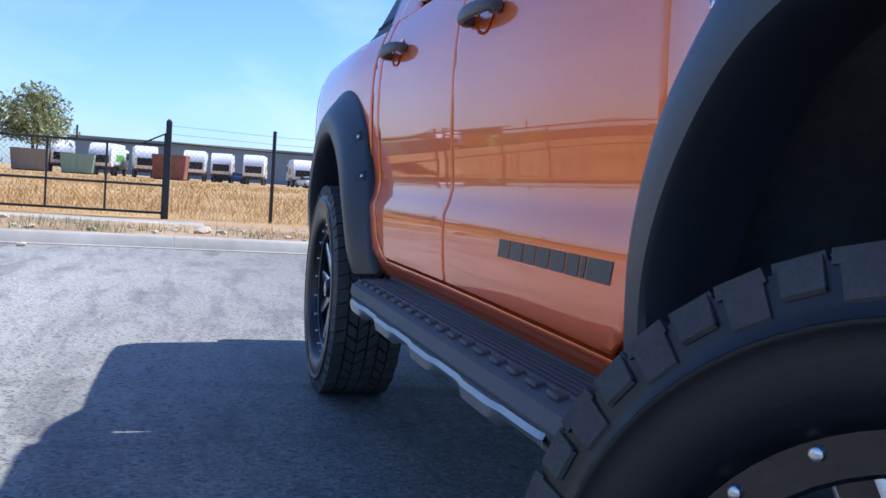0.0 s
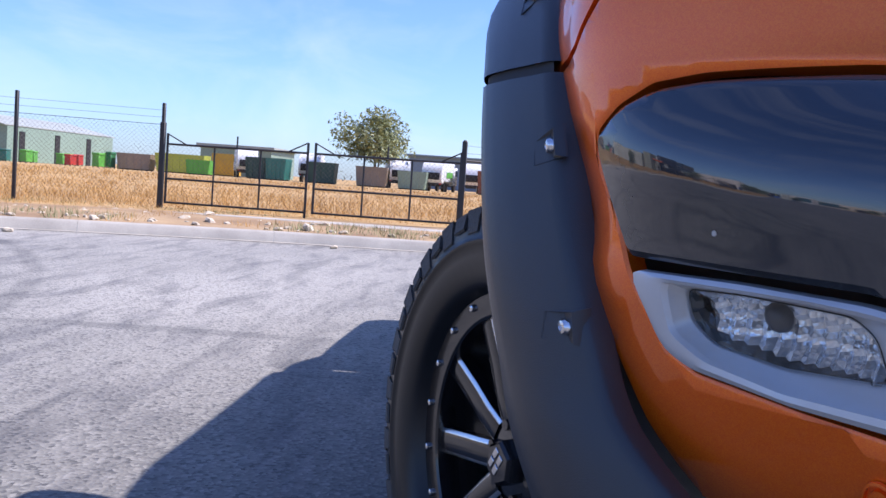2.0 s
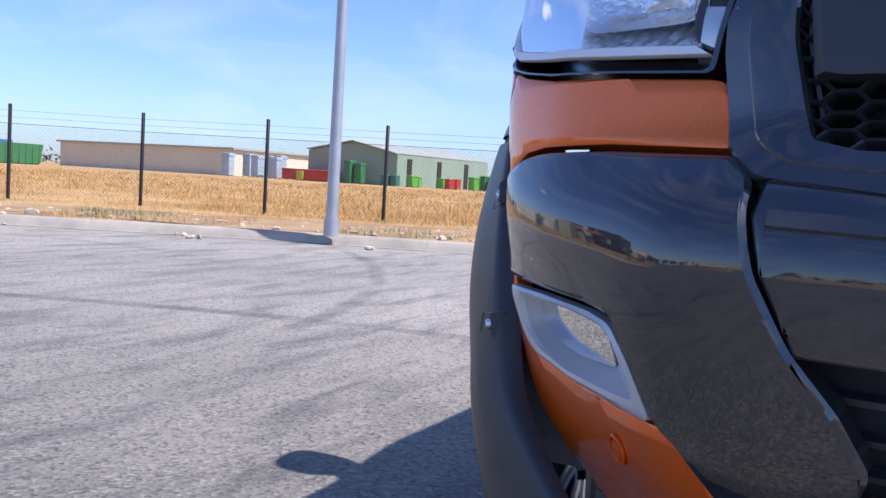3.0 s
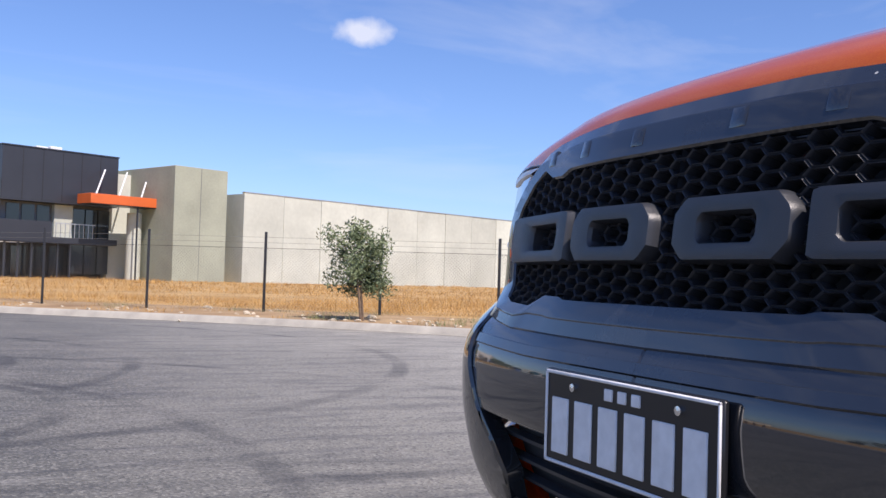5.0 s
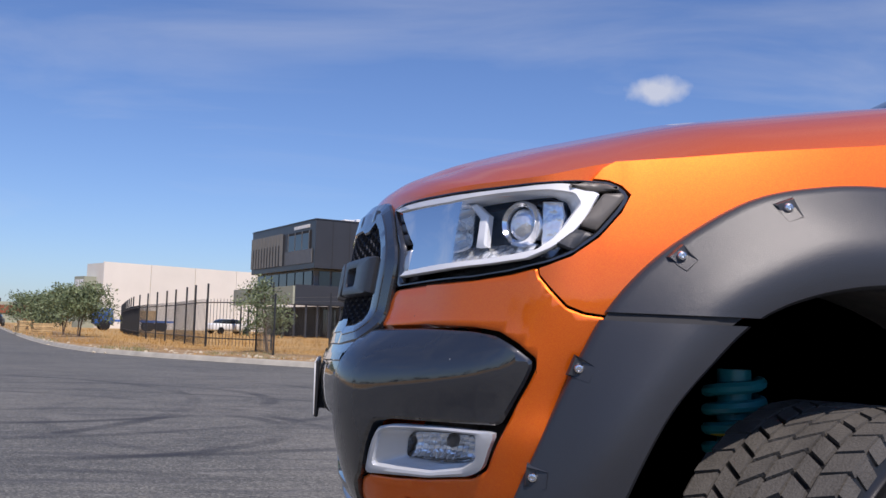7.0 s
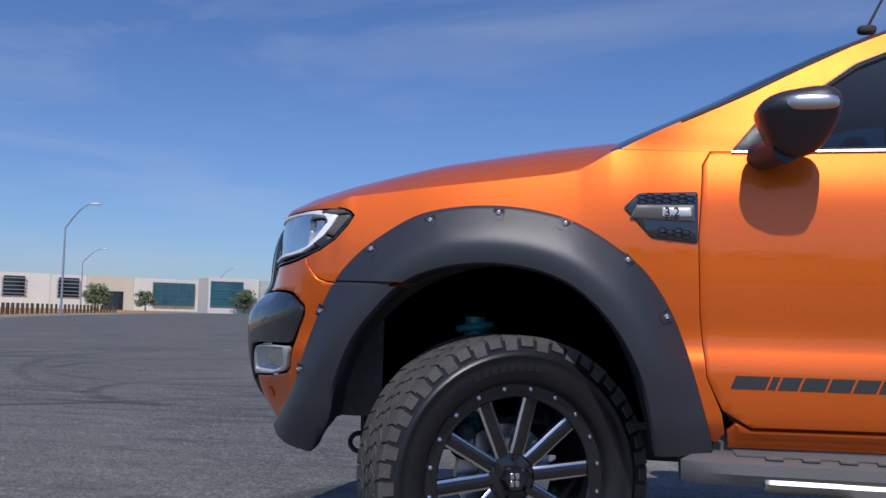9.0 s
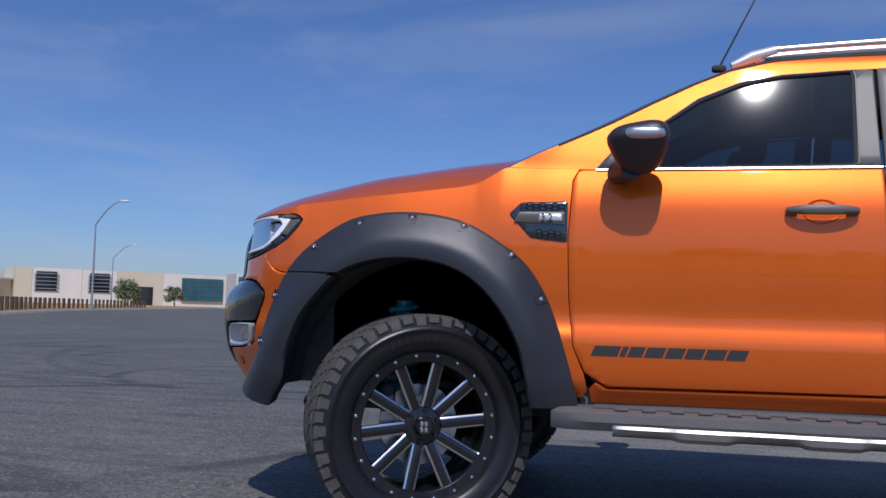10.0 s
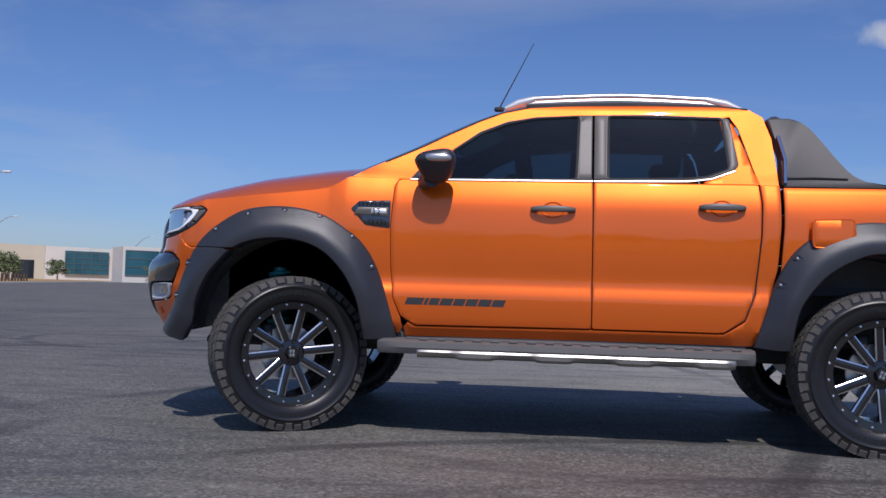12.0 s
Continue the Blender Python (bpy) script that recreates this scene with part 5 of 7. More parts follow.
    part("rail_foot", tube([(1.17, side * 0.615, 1.905), (1.25, side * 0.60, 1.940), (1.345, side * 0.60, 1.966)], [0.014, 0.028, 0.023], 10), P_SILVERP, rail)
    part("rail_foot", tube([(2.345, side * 0.60, 1.968), (2.45, side * 0.60, 1.945), (2.56, side * 0.615, 1.900)], [0.023, 0.028, 0.014], 10), P_SILVERP, rail)
    part("rail_web", tube([(a, side * 0.602, b - 0.026) for a, b in smooth_line(rl[1:6], 0.05)], 0.016, 8), P_SILVERP, rail)
    part("rail_gasket", tube([(1.30, side * 0.62, 1.922), (1.85, side * 0.62, 1.938), (2.42, side * 0.62, 1.925)], 0.012, 8), P_DARK, rail)
    # sports bar leg
    leg = bmesh.new()
    prof = [(2.715, 1.440), (2.728, 1.62), (2.66, 1.855), (2.82, 1.850), (2.89, 1.800), (2.945, 1.725), (3.025, 1.605), (3.09, 1.520), (3.16, 1.478), (3.34, 1.452), (3.34, 1.440)]
    outl = [(a, 0.85 - (b - 1.44) * 0.40, b) for a, b in rounded(prof, 0.03, 3)]
    a = [leg.verts.new((x, side * y, z)) for x, y, z in outl]
    b = [leg.verts.new((x, side * (y - 0.10), z)) for x, y, z in outl]
    leg.faces.new(a), leg.faces.new(b[::-1])
    for i in range(len(a)):
        leg.faces.new((a[i], b[i], b[(i + 1) % len(a)], a[(i + 1) % len(a)]))
    bmesh.ops.bevel(leg, geom=[e for e in leg.edges if all(v in a for v in e.verts)], offset=0.012, segments=2, profile=0.5, affect="EDGES")
    sail = part("sports_bar_leg", leg, P_SAIL, truck, "matte grey sports bar leg")
    part("bar_seam", tube([(2.72, side * 0.838, 1.492), (2.90, side * 0.836, 1.496), (3.07, side * 0.836, 1.492)], 0.004, 6), P_DARK, sail)
    part("bar_chrome", tube([(2.735, side * 0.845, 1.46), (2.742, side * 0.80, 1.60), (2.715, side * 0.745, 1.74)], 0.011, 8), P_CHROME, sail, "chrome edge strip")
    part("cab_gap", box((2.64, side * 0.60 - 0.2, 0.62), (2.715, side * 0.60 + 0.2, 1.45)), P_DARK, truck)
    # side step
    st = bmesh.new()
    sec = [(0.79, 0.505), (0.79, 0.535), (0.83, 0.545), (0.955, 0.540), (0.985, 0.525), (0.992, 0.495), (0.975, 0.462), (0.90, 0.455)]
    ends = [(0.505, 0.80), (0.56, 0.97), (0.66, 1.0), (2.47, 1.0), (2.54, 0.97), (2.565, 0.90)]
    rows = [[st.verts.new((x, side * (0.79 + (y - 0.79) * k), z)) for y, z in sec] for x, k in ends]
    for r0, r1 in zip(rows, rows[1:]):
        for i in range(len(sec)):
            st.faces.new((r0[i], r0[(i + 1) % len(sec)], r1[(i + 1) % len(sec)], r1[i]))
    st.faces.new(rows[0]), st.faces.new(rows[-1][::-1])
    step = part("side_step", st, P_GREY, truck, "grey ribbed side step")
    for i in range(7):
        y = side * (0.835 + i * 0.018)
        part("step_rib", box((0.66, y - 0.005, 0.540), (2.46, y + 0.005, 0.5485), 0.002), P_GREY, step)
    for i in range(18):
        x = 0.74 + i * 0.10
        part("step_pad", box((x, side * 0.955 - 0.014, 0.536), (x + 0.05, side * 0.955 + 0.014, 0.5465), 0.003), P_GREY, step)
    tr = bmesh.new()
    pts = smooth_line([(0.735, 0.995), (0.80, 1.006), (1.2, 1.008), (2.0, 1.008), (2.40, 1.006), (2.46, 0.995)], 0.02)
    rr = []
    for i, (x, y) in enumerate(pts):
        wv = 0.008 * max(-1.0, min(1.0, 2.6 * math.sin((x - 0.735) * 14.5)))
        y -= 0.5 * wv + 0.004
        rr.append([tr.verts.new((x, side * yy, zz)) for yy, zz in ((y - 0.03, 0.486), (y - 0.006, 0.485), (y, 0.474), (y - 0.004, 0.458 + wv), (y - 0.025, 0.442 + wv), (y - 0.05, 0.44))])
    for r0, r1 in zip(rr, rr[1:]):
        for i in range(5):
            tr.faces.new((r0[i], r0[i + 1], r1[i + 1], r1[i]))
    part("step_trim", tr, P_STEP, step, "satin silver step edging")
    part("step_backing", box((0.60, side * 0.835 - 0.012, 0.535), (2.54, side * 0.835 + 0.012, 0.612), 0.006), P_GREY, step)
    for x in (0.85, 1.55, 2.25):
        part("step_bracket", box((x - 0.03, min(side * 0.45, side * 0.93), 0.455), (x + 0.03, max(side * 0.45, side * 0.93), 0.49)), P_DARK, step)
    # coil spring and damper behind the front wheel
    hel = [(-0.17 + 0.056 * math.cos(a), side * 0.60 + 0.056 * math.sin(a), 0.54 + 0.36 * a / (math.tau * 9)) for a in np.linspace(0, math.tau * 9, 220)]
    sp = part("coil_spring", tube(hel, 0.013, 8), P_TEAL, truck, "teal coil spring")
    part("damper", tube([(-0.17, side * 0.60, 0.46), (-0.17, side * 0.60, 0.925)], 0.036, 14), P_TEAL, sp, "teal damper body")
    part("spring_label", tube([(-0.17, side * 0.60, 0.785), (-0.17, side * 0.60, 0.81)], 0.050, 14), P_AMBER, sp)
    part("control_arm", tube([(0.12, side * 0.45, 0.50), (-0.03, side * 0.66, 0.47), (-0.20, side * 0.45, 0.50)], 0.028, 8), P_DARK, truck)
    part("tow_hook", tube([(-0.57 + 0.035 * math.cos(a), side * 0.60, 0.475 + 0.032 * math.sin(a)) for a in np.linspace(0.3, math.tau - 0.2, 16)], 0.009, 8), P_DARK, truck, "black tow hook")
    # seats seen dimly through the glass
    for x in (1.25, 2.15):
        seat = part("seat", blob((x, side * 0.38, 1.20), (0.10, 0.24, 0.34), 0.5, 0.5), P_SEAT, truck)
        part("headrest", blob((x + 0.03, side * 0.38, 1.63), (0.05, 0.13, 0.09), 0.6, 0.6), P_SEAT, seat)

part("sports_bar_hoop", tube([(2.76, -0.66, 1.80), (2.74, -0.55, 1.845), (2.74, 0.55, 1.845), (2.76, 0.66, 1.80)], 0.045, 10), P_SAIL, truck)
part("tub_floor", box((2.74, -0.72, 0.85), (4.38, 0.72, 0.90)), P_DARK, truck)
part("tailgate", box((4.36, -0.75, 0.82), (4.44, 0.75, 1.43), 0.02), P_ORANGE, truck)
part("rear_bumper", box((4.36, -0.85, 0.58), (4.50, 0.85, 0.74), 0.03), P_SATIN, truck)
part("tonneau_cover", box((2.75, -0.80, 1.425), (4.38, 0.80, 1.445), 0.006), P_MATTE, truck)
part("cabin_floor", box((0.55, -0.78, 0.60), (2.66, 0.78, 0.66)), P_DARK, truck)
part("dashboard", blob((0.78, 0, 1.32), (0.25, 0.74, 0.15), 0.5, 0.5), P_SEAT, truck)
part("firewall", box((0.50, -0.80, 0.62), (0.56, 0.80, 1.40)), P_DARK, truck)
part("chassis", box((-0.62, -0.44, 0.44), (4.30, 0.44, 0.60), 0.02), P_DARK, truck)
part("engine_bay", box((-0.55, -0.50, 0.55), (0.50, 0.50, 1.18), 0.03), P_DARK, truck)
for x in (0.0, 3.22):
    part("axle", tube([(x, -0.72, 0.42), (x, 0.72, 0.42)], 0.05, 10), P_DARK, truck)
part("differential", blob((3.22, 0.05, 0.42), (0.16, 0.16, 0.15), 0.8, 0.8), P_DARK, truck)
ant = part("antenna", tube([(1.13, -0.50, 1.93), (1.33, -0.50, 2.33)], [0.005, 0.0022], 6), P_DARK, truck, "thin black whip antenna")
part("antenna_base", blob((1.13, -0.50, 1.925), (0.03, 0.02, 0.015)), P_DARK, ant)

# number plate with bars in place of characters
PX = -1.064
plate = part("number_plate", box((PX - 0.004, -0.190, 0.770), (PX + 0.006, 0.190, 0.908), 0.003), P_PLATE_B, truck, "black number plate with white bars")
part("plate_border", (lambda bm: [add_box(bm, a, b, 0.0015) for a, b in (((PX - 0.007, -0.188, 0.772), (PX - 0.003, 0.188, 0.777)), ((PX - 0.007, -0.188, 0.901), (PX - 0.003, 0.188, 0.906)), ((PX - 0.007, -0.188, 0.772), (PX - 0.003, -0.183, 0.906)), ((PX - 0.007, 0.183, 0.772), (PX - 0.003, 0.188, 0.906)))] and bm)(bmesh.new()), P_PLATE_W, plate, "white plate border")
for i in range(6):
    y = 0.148 - i * 0.0585
    part("plate_bar", box((PX - 0.0065, y - 0.021, 0.788), (PX - 0.003, y + 0.021, 0.868), 0.001), P_PLATE_W, plate, "white bar")
for i in range(3):
    y = 0.03 - i * 0.03
    part("plate_bar", box((PX - 0.0065, y - 0.009, 0.878), (PX - 0.003, y + 0.009, 0.894), 0.001), P_PLATE_W, plate)
for y in (0.115, -0.115):
    part("plate_screw", lathe([(0.0, PX - 0.009), (0.006, PX - 0.008), (0.006, PX - 0.002)], 10), P_MILL, plate).matrix_basis = Matrix(((0, 1, 0, 0), (1, 0, 0, y), (0, 0, 1, 0.886), (0, 0, 0, 1)))
part("plate_holder", box((PX + 0.004, -0.16, 0.79), (PX + 0.06, 0.16, 0.89)), P_DARK, plate)


# ---- wheels: built once with the face towards -y, then copied ----


def tyre_body():
    pr = [(0.282, -0.118), (0.291, -0.138), (0.300, -0.154), (0.340, -0.160), (0.356, -0.1590), (0.358, -0.1625), (0.362, -0.1625), (0.364, -0.157), (0.376, -0.154), (0.409, -0.146), (0.4135, -0.127), (0.410, -0.06), (0.4105, 0), (0.410, 0.06), (0.4135, 0.127), (0.409, 0.146), (0.372, 0.154), (0.340, 0.160), (0.300, 0.154), (0.291, 0.138), (0.282, 0.118)]
    return lathe([(r + 0.011 * min(1, max(0, r - 0.30) / 0.075), y) for r, y in pr], 72)


def tread():
    bm = bmesh.new()

    def block(a0, a1, y0, y1, r0, r1, skew=0.0):
        vs = []
        for r, q in ((r0, 0.0), (r1, 0.035)):
            da, dy = (a1 - a0) * q, (y1 - y0) * q
            for a, y in ((a0 + da, y0 + dy), (a1 - da, y0 + dy), (a1 - da + skew, y1 - dy), (a0 + da + skew, y1 - dy)):
                vs.append(bm.verts.new((r * math.cos(a), y, r * math.sin(a))))
        for f in ((4, 5, 6, 7), (0, 1, 5, 4), (1, 2, 6, 5), (2, 3, 7, 6), (3, 0, 4, 7)):
            bm.faces.new([vs[i] for i in f])
    n = 50
    st = math.tau / n
    for i in range(n):
        a = i * st
        for s in (-1, 1):
            o = a + (0.5 * st if s > 0 else 0)
            lng = i % 2
            block(o, o + st * 0.93, s * 0.096, s * (0.150 if lng else 0.144), 0.405, 0.418, s * 0.03)
            # shoulder lug that runs down the side wall
            vs = []
            d0 = 0.376 if lng else 0.388
            for r, y in ((0.416, 0.147), (0.402, 0.1515), (d0, 0.1570), (d0 - 0.004, 0.1535)):
                for aa in (o + st * 0.06, o + st * 0.80):
                    vs.append(bm.verts.new((r * math.cos(aa + s * 0.03), s * y, r * math.sin(aa + s * 0.03))))
            for k in range(3):
                bm.faces.new((vs[2 * k], vs[2 * k + 1], vs[2 * k + 3], vs[2 * k + 2]))
            for e in (0, 1):
                vv = [bm.verts.new((r * math.cos(aa), s * y, r * math.sin(aa))) for r, y, aa in ((0.398, 0.138, o + st * (0.06 + 0.74 * e) + s * 0.03), (d0, 0.152, o + st * (0.06 + 0.74 * e) + s * 0.03))]
                bm.faces.new((vs[e], vs[2 + e], vs[4 + e], vv[1], vv[0]))
            block(o + st * 0.16, o + st * 1.00, s * 0.050, s * 0.091, 0.405, 0.4185, -s * 0.06)
        block(a + st * 0.08, a + st * 0.93, -0.045, -0.003, 0.405, 0.419, 0.07)
        block(a + st * 0.42, a + st * 1.27, 0.003, 0.045, 0.405, 0.419, 0.07)
    for v in bm.verts:
        r = math.hypot(v.co.x, v.co.z)
        v.co.x, v.co.z = v.co.x * (r + 0.011) / r, v.co.z * (r + 0.011) / r
    bmesh.ops.recalc_face_normals(bm, faces=bm.faces)
    return bm


def spoke(k, n=10):
    """One tapering spoke with milled edges, from hub to lip."""
    a = k * math.tau / n + 0.10
    c, s = math.cos(a), math.sin(a)
    bm = bmesh.new()

    def pt(r, t, y):
        return bm.verts.new((r * c - t * s, y, r * s + t * c))
    rows = []
    for r, w, y in ((0.072, 0.0235, -0.088), (0.115, 0.0235, -0.094), (0.17, 0.0235, -0.096), (0.254, 0.0235, -0.104)):
        rows.append([pt(r, -w, y + 0.030), pt(r, -w, y + 0.004), pt(r, -w + 0.0070, y - 0.001), pt(r, w - 0.0070, y - 0.001), pt(r, w, y + 0.004), pt(r, w, y + 0.030)])
    for r0, r1 in zip(rows, rows[1:]):
        for i in range(5):
            f = bm.faces.new((r0[i], r0[i + 1], r1[i + 1], r1[i]))
            f.material_index = 1 if i in (1, 3) else 0
    return bm


def wheel_proto():
    wh = new("wheel")
    wh["label"] = "black ten-spoke wheel with milled edges and all-terrain tyre"
    ty = part("tyre", tyre_body(), M_RUBBER, wh, "black all-terrain tyre", 60)
    part("tread", tread(), M_TREAD, ty, "chunky tread blocks", 20)
    bar = bmesh.new()
    q = [bar.verts.new((r * math.cos(x), y, r * math.sin(x))) for r, x, y in ((0.326, 0, -0.1590), (0.350, 0, -0.1605), (0.350, 0.060, -0.1605), (0.326, 0.060, -0.1590))]
    top = [bar.verts.new((v.co.x, v.co.y - 0.0015, v.co.z)) for v in q]
    bar.faces.new(top)
    for i in range(4):
        bar.faces.new((q[i], q[(i + 1) % 4], top[(i + 1) % 4], top[i]))
    bmesh.ops.recalc_face_normals(bar, faces=bar.faces)
    bar = finish(bar, "sidewall_bar", M_RUBBER)
    for a0 in (1.2, 4.3):
        for i in range(8):
            shared("sidewall_bar", bar, ty, pose(0, 0, 0, 0, math.degrees(a0 + i * 0.085), 0))
    rim = part("rim", lathe([(0.264, -0.113), (0.288, -0.119), (0.295, -0.124), (0.298, -0.118), (0.292, -0.05), (0.265, 0.0), (0.265, 0.13), (0.278, 0.14)], 60), P_RIM, wh, "gloss black rim")
    part("lip_ring", lathe([(0.242, -0.088), (0.244, -0.112), (0.248, -0.116), (0.290, -0.121), (0.295, -0.117)], 60), P_RIM, rim, "black bolted lip")
    part("barrel", lathe([(0.252, -0.085), (0.245, -0.03), (0.240, 0.13)], 48), P_RIM, rim)
    for k in range(10):
        part("spoke", spoke(k), (P_RIM, P_MILL), rim, "black spoke with milled edges")
    hub = part("hub", lathe([(0.0, -0.088), (0.060, -0.088), (0.082, -0.080), (0.088, -0.060), (0.088, -0.02)], 40), P_RIM, rim)
    part("centre_cap", lathe([(0.0, -0.124), (0.034, -0.124), (0.040, -0.118), (0.042, -0.086)], 6), P_RIM, hub, "hexagonal centre cap")
    part("cap_mark", (lambda b: [add_box(b, (x - 0.006, -0.1262, z - 0.009), (x + 0.006, -0.1235, z + 0.009), 0.001) for x in (-0.013, 0.004) for z in (-0.011, 0.011)] and b)(bmesh.new()), P_MILL, hub, "plain silver maker's mark")
    nut = finish(lathe([(0.0, -0.100), (0.010, -0.100), (0.011, -0.086)], 6), "nut", P_RIM)
    for k in range(6):
        a = k * math.tau / 6 + 0.4
        shared("wheel_nut", nut, hub, Matrix.Translation((0.062 * math.cos(a), 0, 0.062 * math.sin(a))))
    bolt = finish(lathe([(0.0, -0.1265), (0.0042, -0.1265), (0.0065, -0.125), (0.0068, -0.117)], 10), "lip_bolt", P_MILL)
    for k in range(20):
        a = (k + 0.5) * math.tau / 20
        shared("lip_bolt", bolt, rim, Matrix.Translation((0.272 * math.cos(a), 0, 0.272 * math.sin(a))))
    part("brake_disc", lathe([(0.09, -0.02), (0.155, -0.02), (0.155, 0.01), (0.09, 0.01)], 40), P_SATIN, wh, "steel brake disc")
    part("caliper", box((-0.16, -0.05, 0.05), (-0.10, 0.04, 0.16), 0.015), P_DARK, wh)
    return wh


STEER = 29.0
proto = wheel_proto()
proto.parent = truck
WS, WR = Matrix.Diagonal((1.015, 0.95, 1.015, 1)), Matrix.Diagonal((0.99, 0.95, 0.99, 1))
proto.matrix_basis = pose(-0.034, -0.850, 0.4370, 0, 0, STEER) @ WS
for m in (pose(-0.055, 0.898, 0.4265, 0, 0, 181 + STEER) @ pose(0, 0, 0, 0, 35, 0) @ WR, pose(3.22, -0.855, 0.4370, 0, 20, 0) @ WS, pose(3.22, 0.855, 0.4265, 0, 50, 180) @ WR):
    copy_thing(proto, m).parent = truck

# ---- fences ----
GZ = 0.16
random.seed(4)


def wire_sheet(p, q, z0, z1, pitch=0.075, r=0.0015):
    """Chain link between two posts: slanting wires both ways."""
    p, q = Vector((*p, 0)), Vector((*q, 0))
    ln, d = (q - p).length, (q - p).normalized()
    nrm = Vector((-d.y, d.x, 0)) * r * 0.8
    bm = bmesh.new()
    h = z1 - z0
    k = -h
    while k < ln:
        for s in (1, -1):
            a, b = (k, k + h) if s > 0 else (k + h, k)
            t0, t1 = 0.0, 1.0
            lo, hi = sorted((a, b))
            if lo < 0:
                if a < b:
                    t0 = -a / (b - a)
                else:
                    t1 = a / (a - b)
            if hi > ln:
                if a < b:
                    t1 = (ln - a) / (b - a)
                else:
                    t0 = (a - ln) / (a - b)
            if t1 - t0 > 0.02:
                e, f = p + d * (a + (b - a) * t0) + Vector((0, 0, z0 + h * t0)), p + d * (a + (b - a) * t1) + Vector((0, 0, z0 + h * t1))
                w = (f - e).normalized().cross(Vector((-d.y, d.x, 0))) * r
                bm.faces.new([bm.verts.new(v) for v in (e - w, f - w, f + w, e + w)])
                bm.faces.new([bm.verts.new(v) for v in (e - nrm, f - nrm, f + nrm, e + nrm)])
        k += pitch
    return bm


def post_mesh(w, h, name="post"):
    return finish(box((-w / 2, -w / 2, -0.1), (w / 2, w / 2, h), 0.008), name, M_FENCE)


POST_THIN, POST_BIG, POST_TALL = post_mesh(0.055, 1.78), post_mesh(0.085, 1.46), post_mesh(0.07, 2.35)
FENCE_A = [(-3.1, 30.0), (-3.4, 27.3), (-2.7, 24.8), (-1.1, 22.7), (1.0, 20.75), (3.32, 19.39), (5.62, 18.22), (7.97, 17.08), (10.0, 15.3), (11.4, 13.4), (12.2, 11.1), (13.0, 9.0), (13.75, 6.85)]
FENCE_B = [(13.5, 1.75), (14.4, 0.15), (14.9, -3.0), (15.1, -6.0), (15.2, -9.0), (14.8, -12.0), (12.8, -15.0), (10.0, -17.2)]


def fence(line, label, post, top, rail):
    f = thing("chain_link_fence", label, "fence")
    for i, p in enumerate(line):
        shared("post", post, f, Matrix.Translation((*p, GZ)))
        if i:
            a = line[i - 1]
            part("rail", tube([(*a, GZ + top), (*p, GZ + top)], rail, 8), M_FENCE, f)
            tagged(part("wire_mesh", wire_sheet(a, p, GZ + 0.03, GZ + top), M_WIRE, f, "galvanised chain-link mesh"), kind="stuff")
            for zz in (top + 0.12, top + 0.24):
                part("barbed_wire", tube([(*a, GZ + zz), (*p, GZ + zz)], 0.0035, 4), M_WIRE, f)
    return f


fence(FENCE_A, "black steel chain-link fence along the dry grass lot", POST_THIN, 1.42, 0.004)
fence(FENCE_B, "black steel chain-link fence beside the truck yard", post_mesh(0.055, 1.48), 1.15, 0.016)
gate = thing("double_gate", "closed black steel double gate with chain-link infill", "gate")
ga, gb = Vector((13.75, 6.85, GZ)), Vector((13.5, 1.75, GZ))
for p in (ga, gb):
    shared("gate_post", POST_BIG, gate, Matrix.Translation(p))
gm = (ga + gb) / 2
for a, b in ((ga, gm), (gm, gb)):
    d = (b - a).normalized()
    a, b = a + d * 0.09, b - d * 0.04
    leaf = part("gate_leaf", tube([a + Vector((0, 0, 0.10)), a + Vector((0, 0, 1.28))], 0.022, 8), M_FENCE, gate)
    part("gate_stile", tube([b + Vector((0, 0, 0.02)), b + Vector((0, 0, 1.27))], 0.022, 8), M_FENCE, leaf)
    for zz in (0.12, 0.52, 1.10):
        part("gate_rail", tube([a + Vector((0, 0, zz)), b + Vector((0, 0, zz))], 0.018, 8), M_FENCE, leaf)
    for s in (0.34, 0.67):
        part("gate_bar", tube([a.lerp(b, s) + Vector((0, 0, 0.12)), a.lerp(b, s) + Vector((0, 0, 1.10))], 0.016, 8), M_FENCE, leaf)
    for e, o in ((a, b), (b, a)):
        dd = (o - e).normalized()
        part("gate_brace", tube([e + Vector((0, 0, 1.27)), e + dd * 0.32 + Vector((0, 0, 1.11))], 0.012, 6), M_FENCE, leaf)
    tagged(part("wire_mesh", wire_sheet(a.xy, b.xy, GZ + 0.12, GZ + 1.10), M_WIRE, leaf), kind="stuff")
    part("top_post", tube([a.lerp(b, 0.5) + Vector((0, 0, 1.10)), a.lerp(b, 0.5) + Vector((0, 0, 1.30))], 0.014, 6), M_FENCE, leaf)
slab = part("gate_slab", box((12.5, 1.2, 0.12), (13.2, 7.4, 0.185), 0.02), M_KERB)
tagged(slab, "pale concrete strip in front of the gate", "driveway strip", kind="structure")

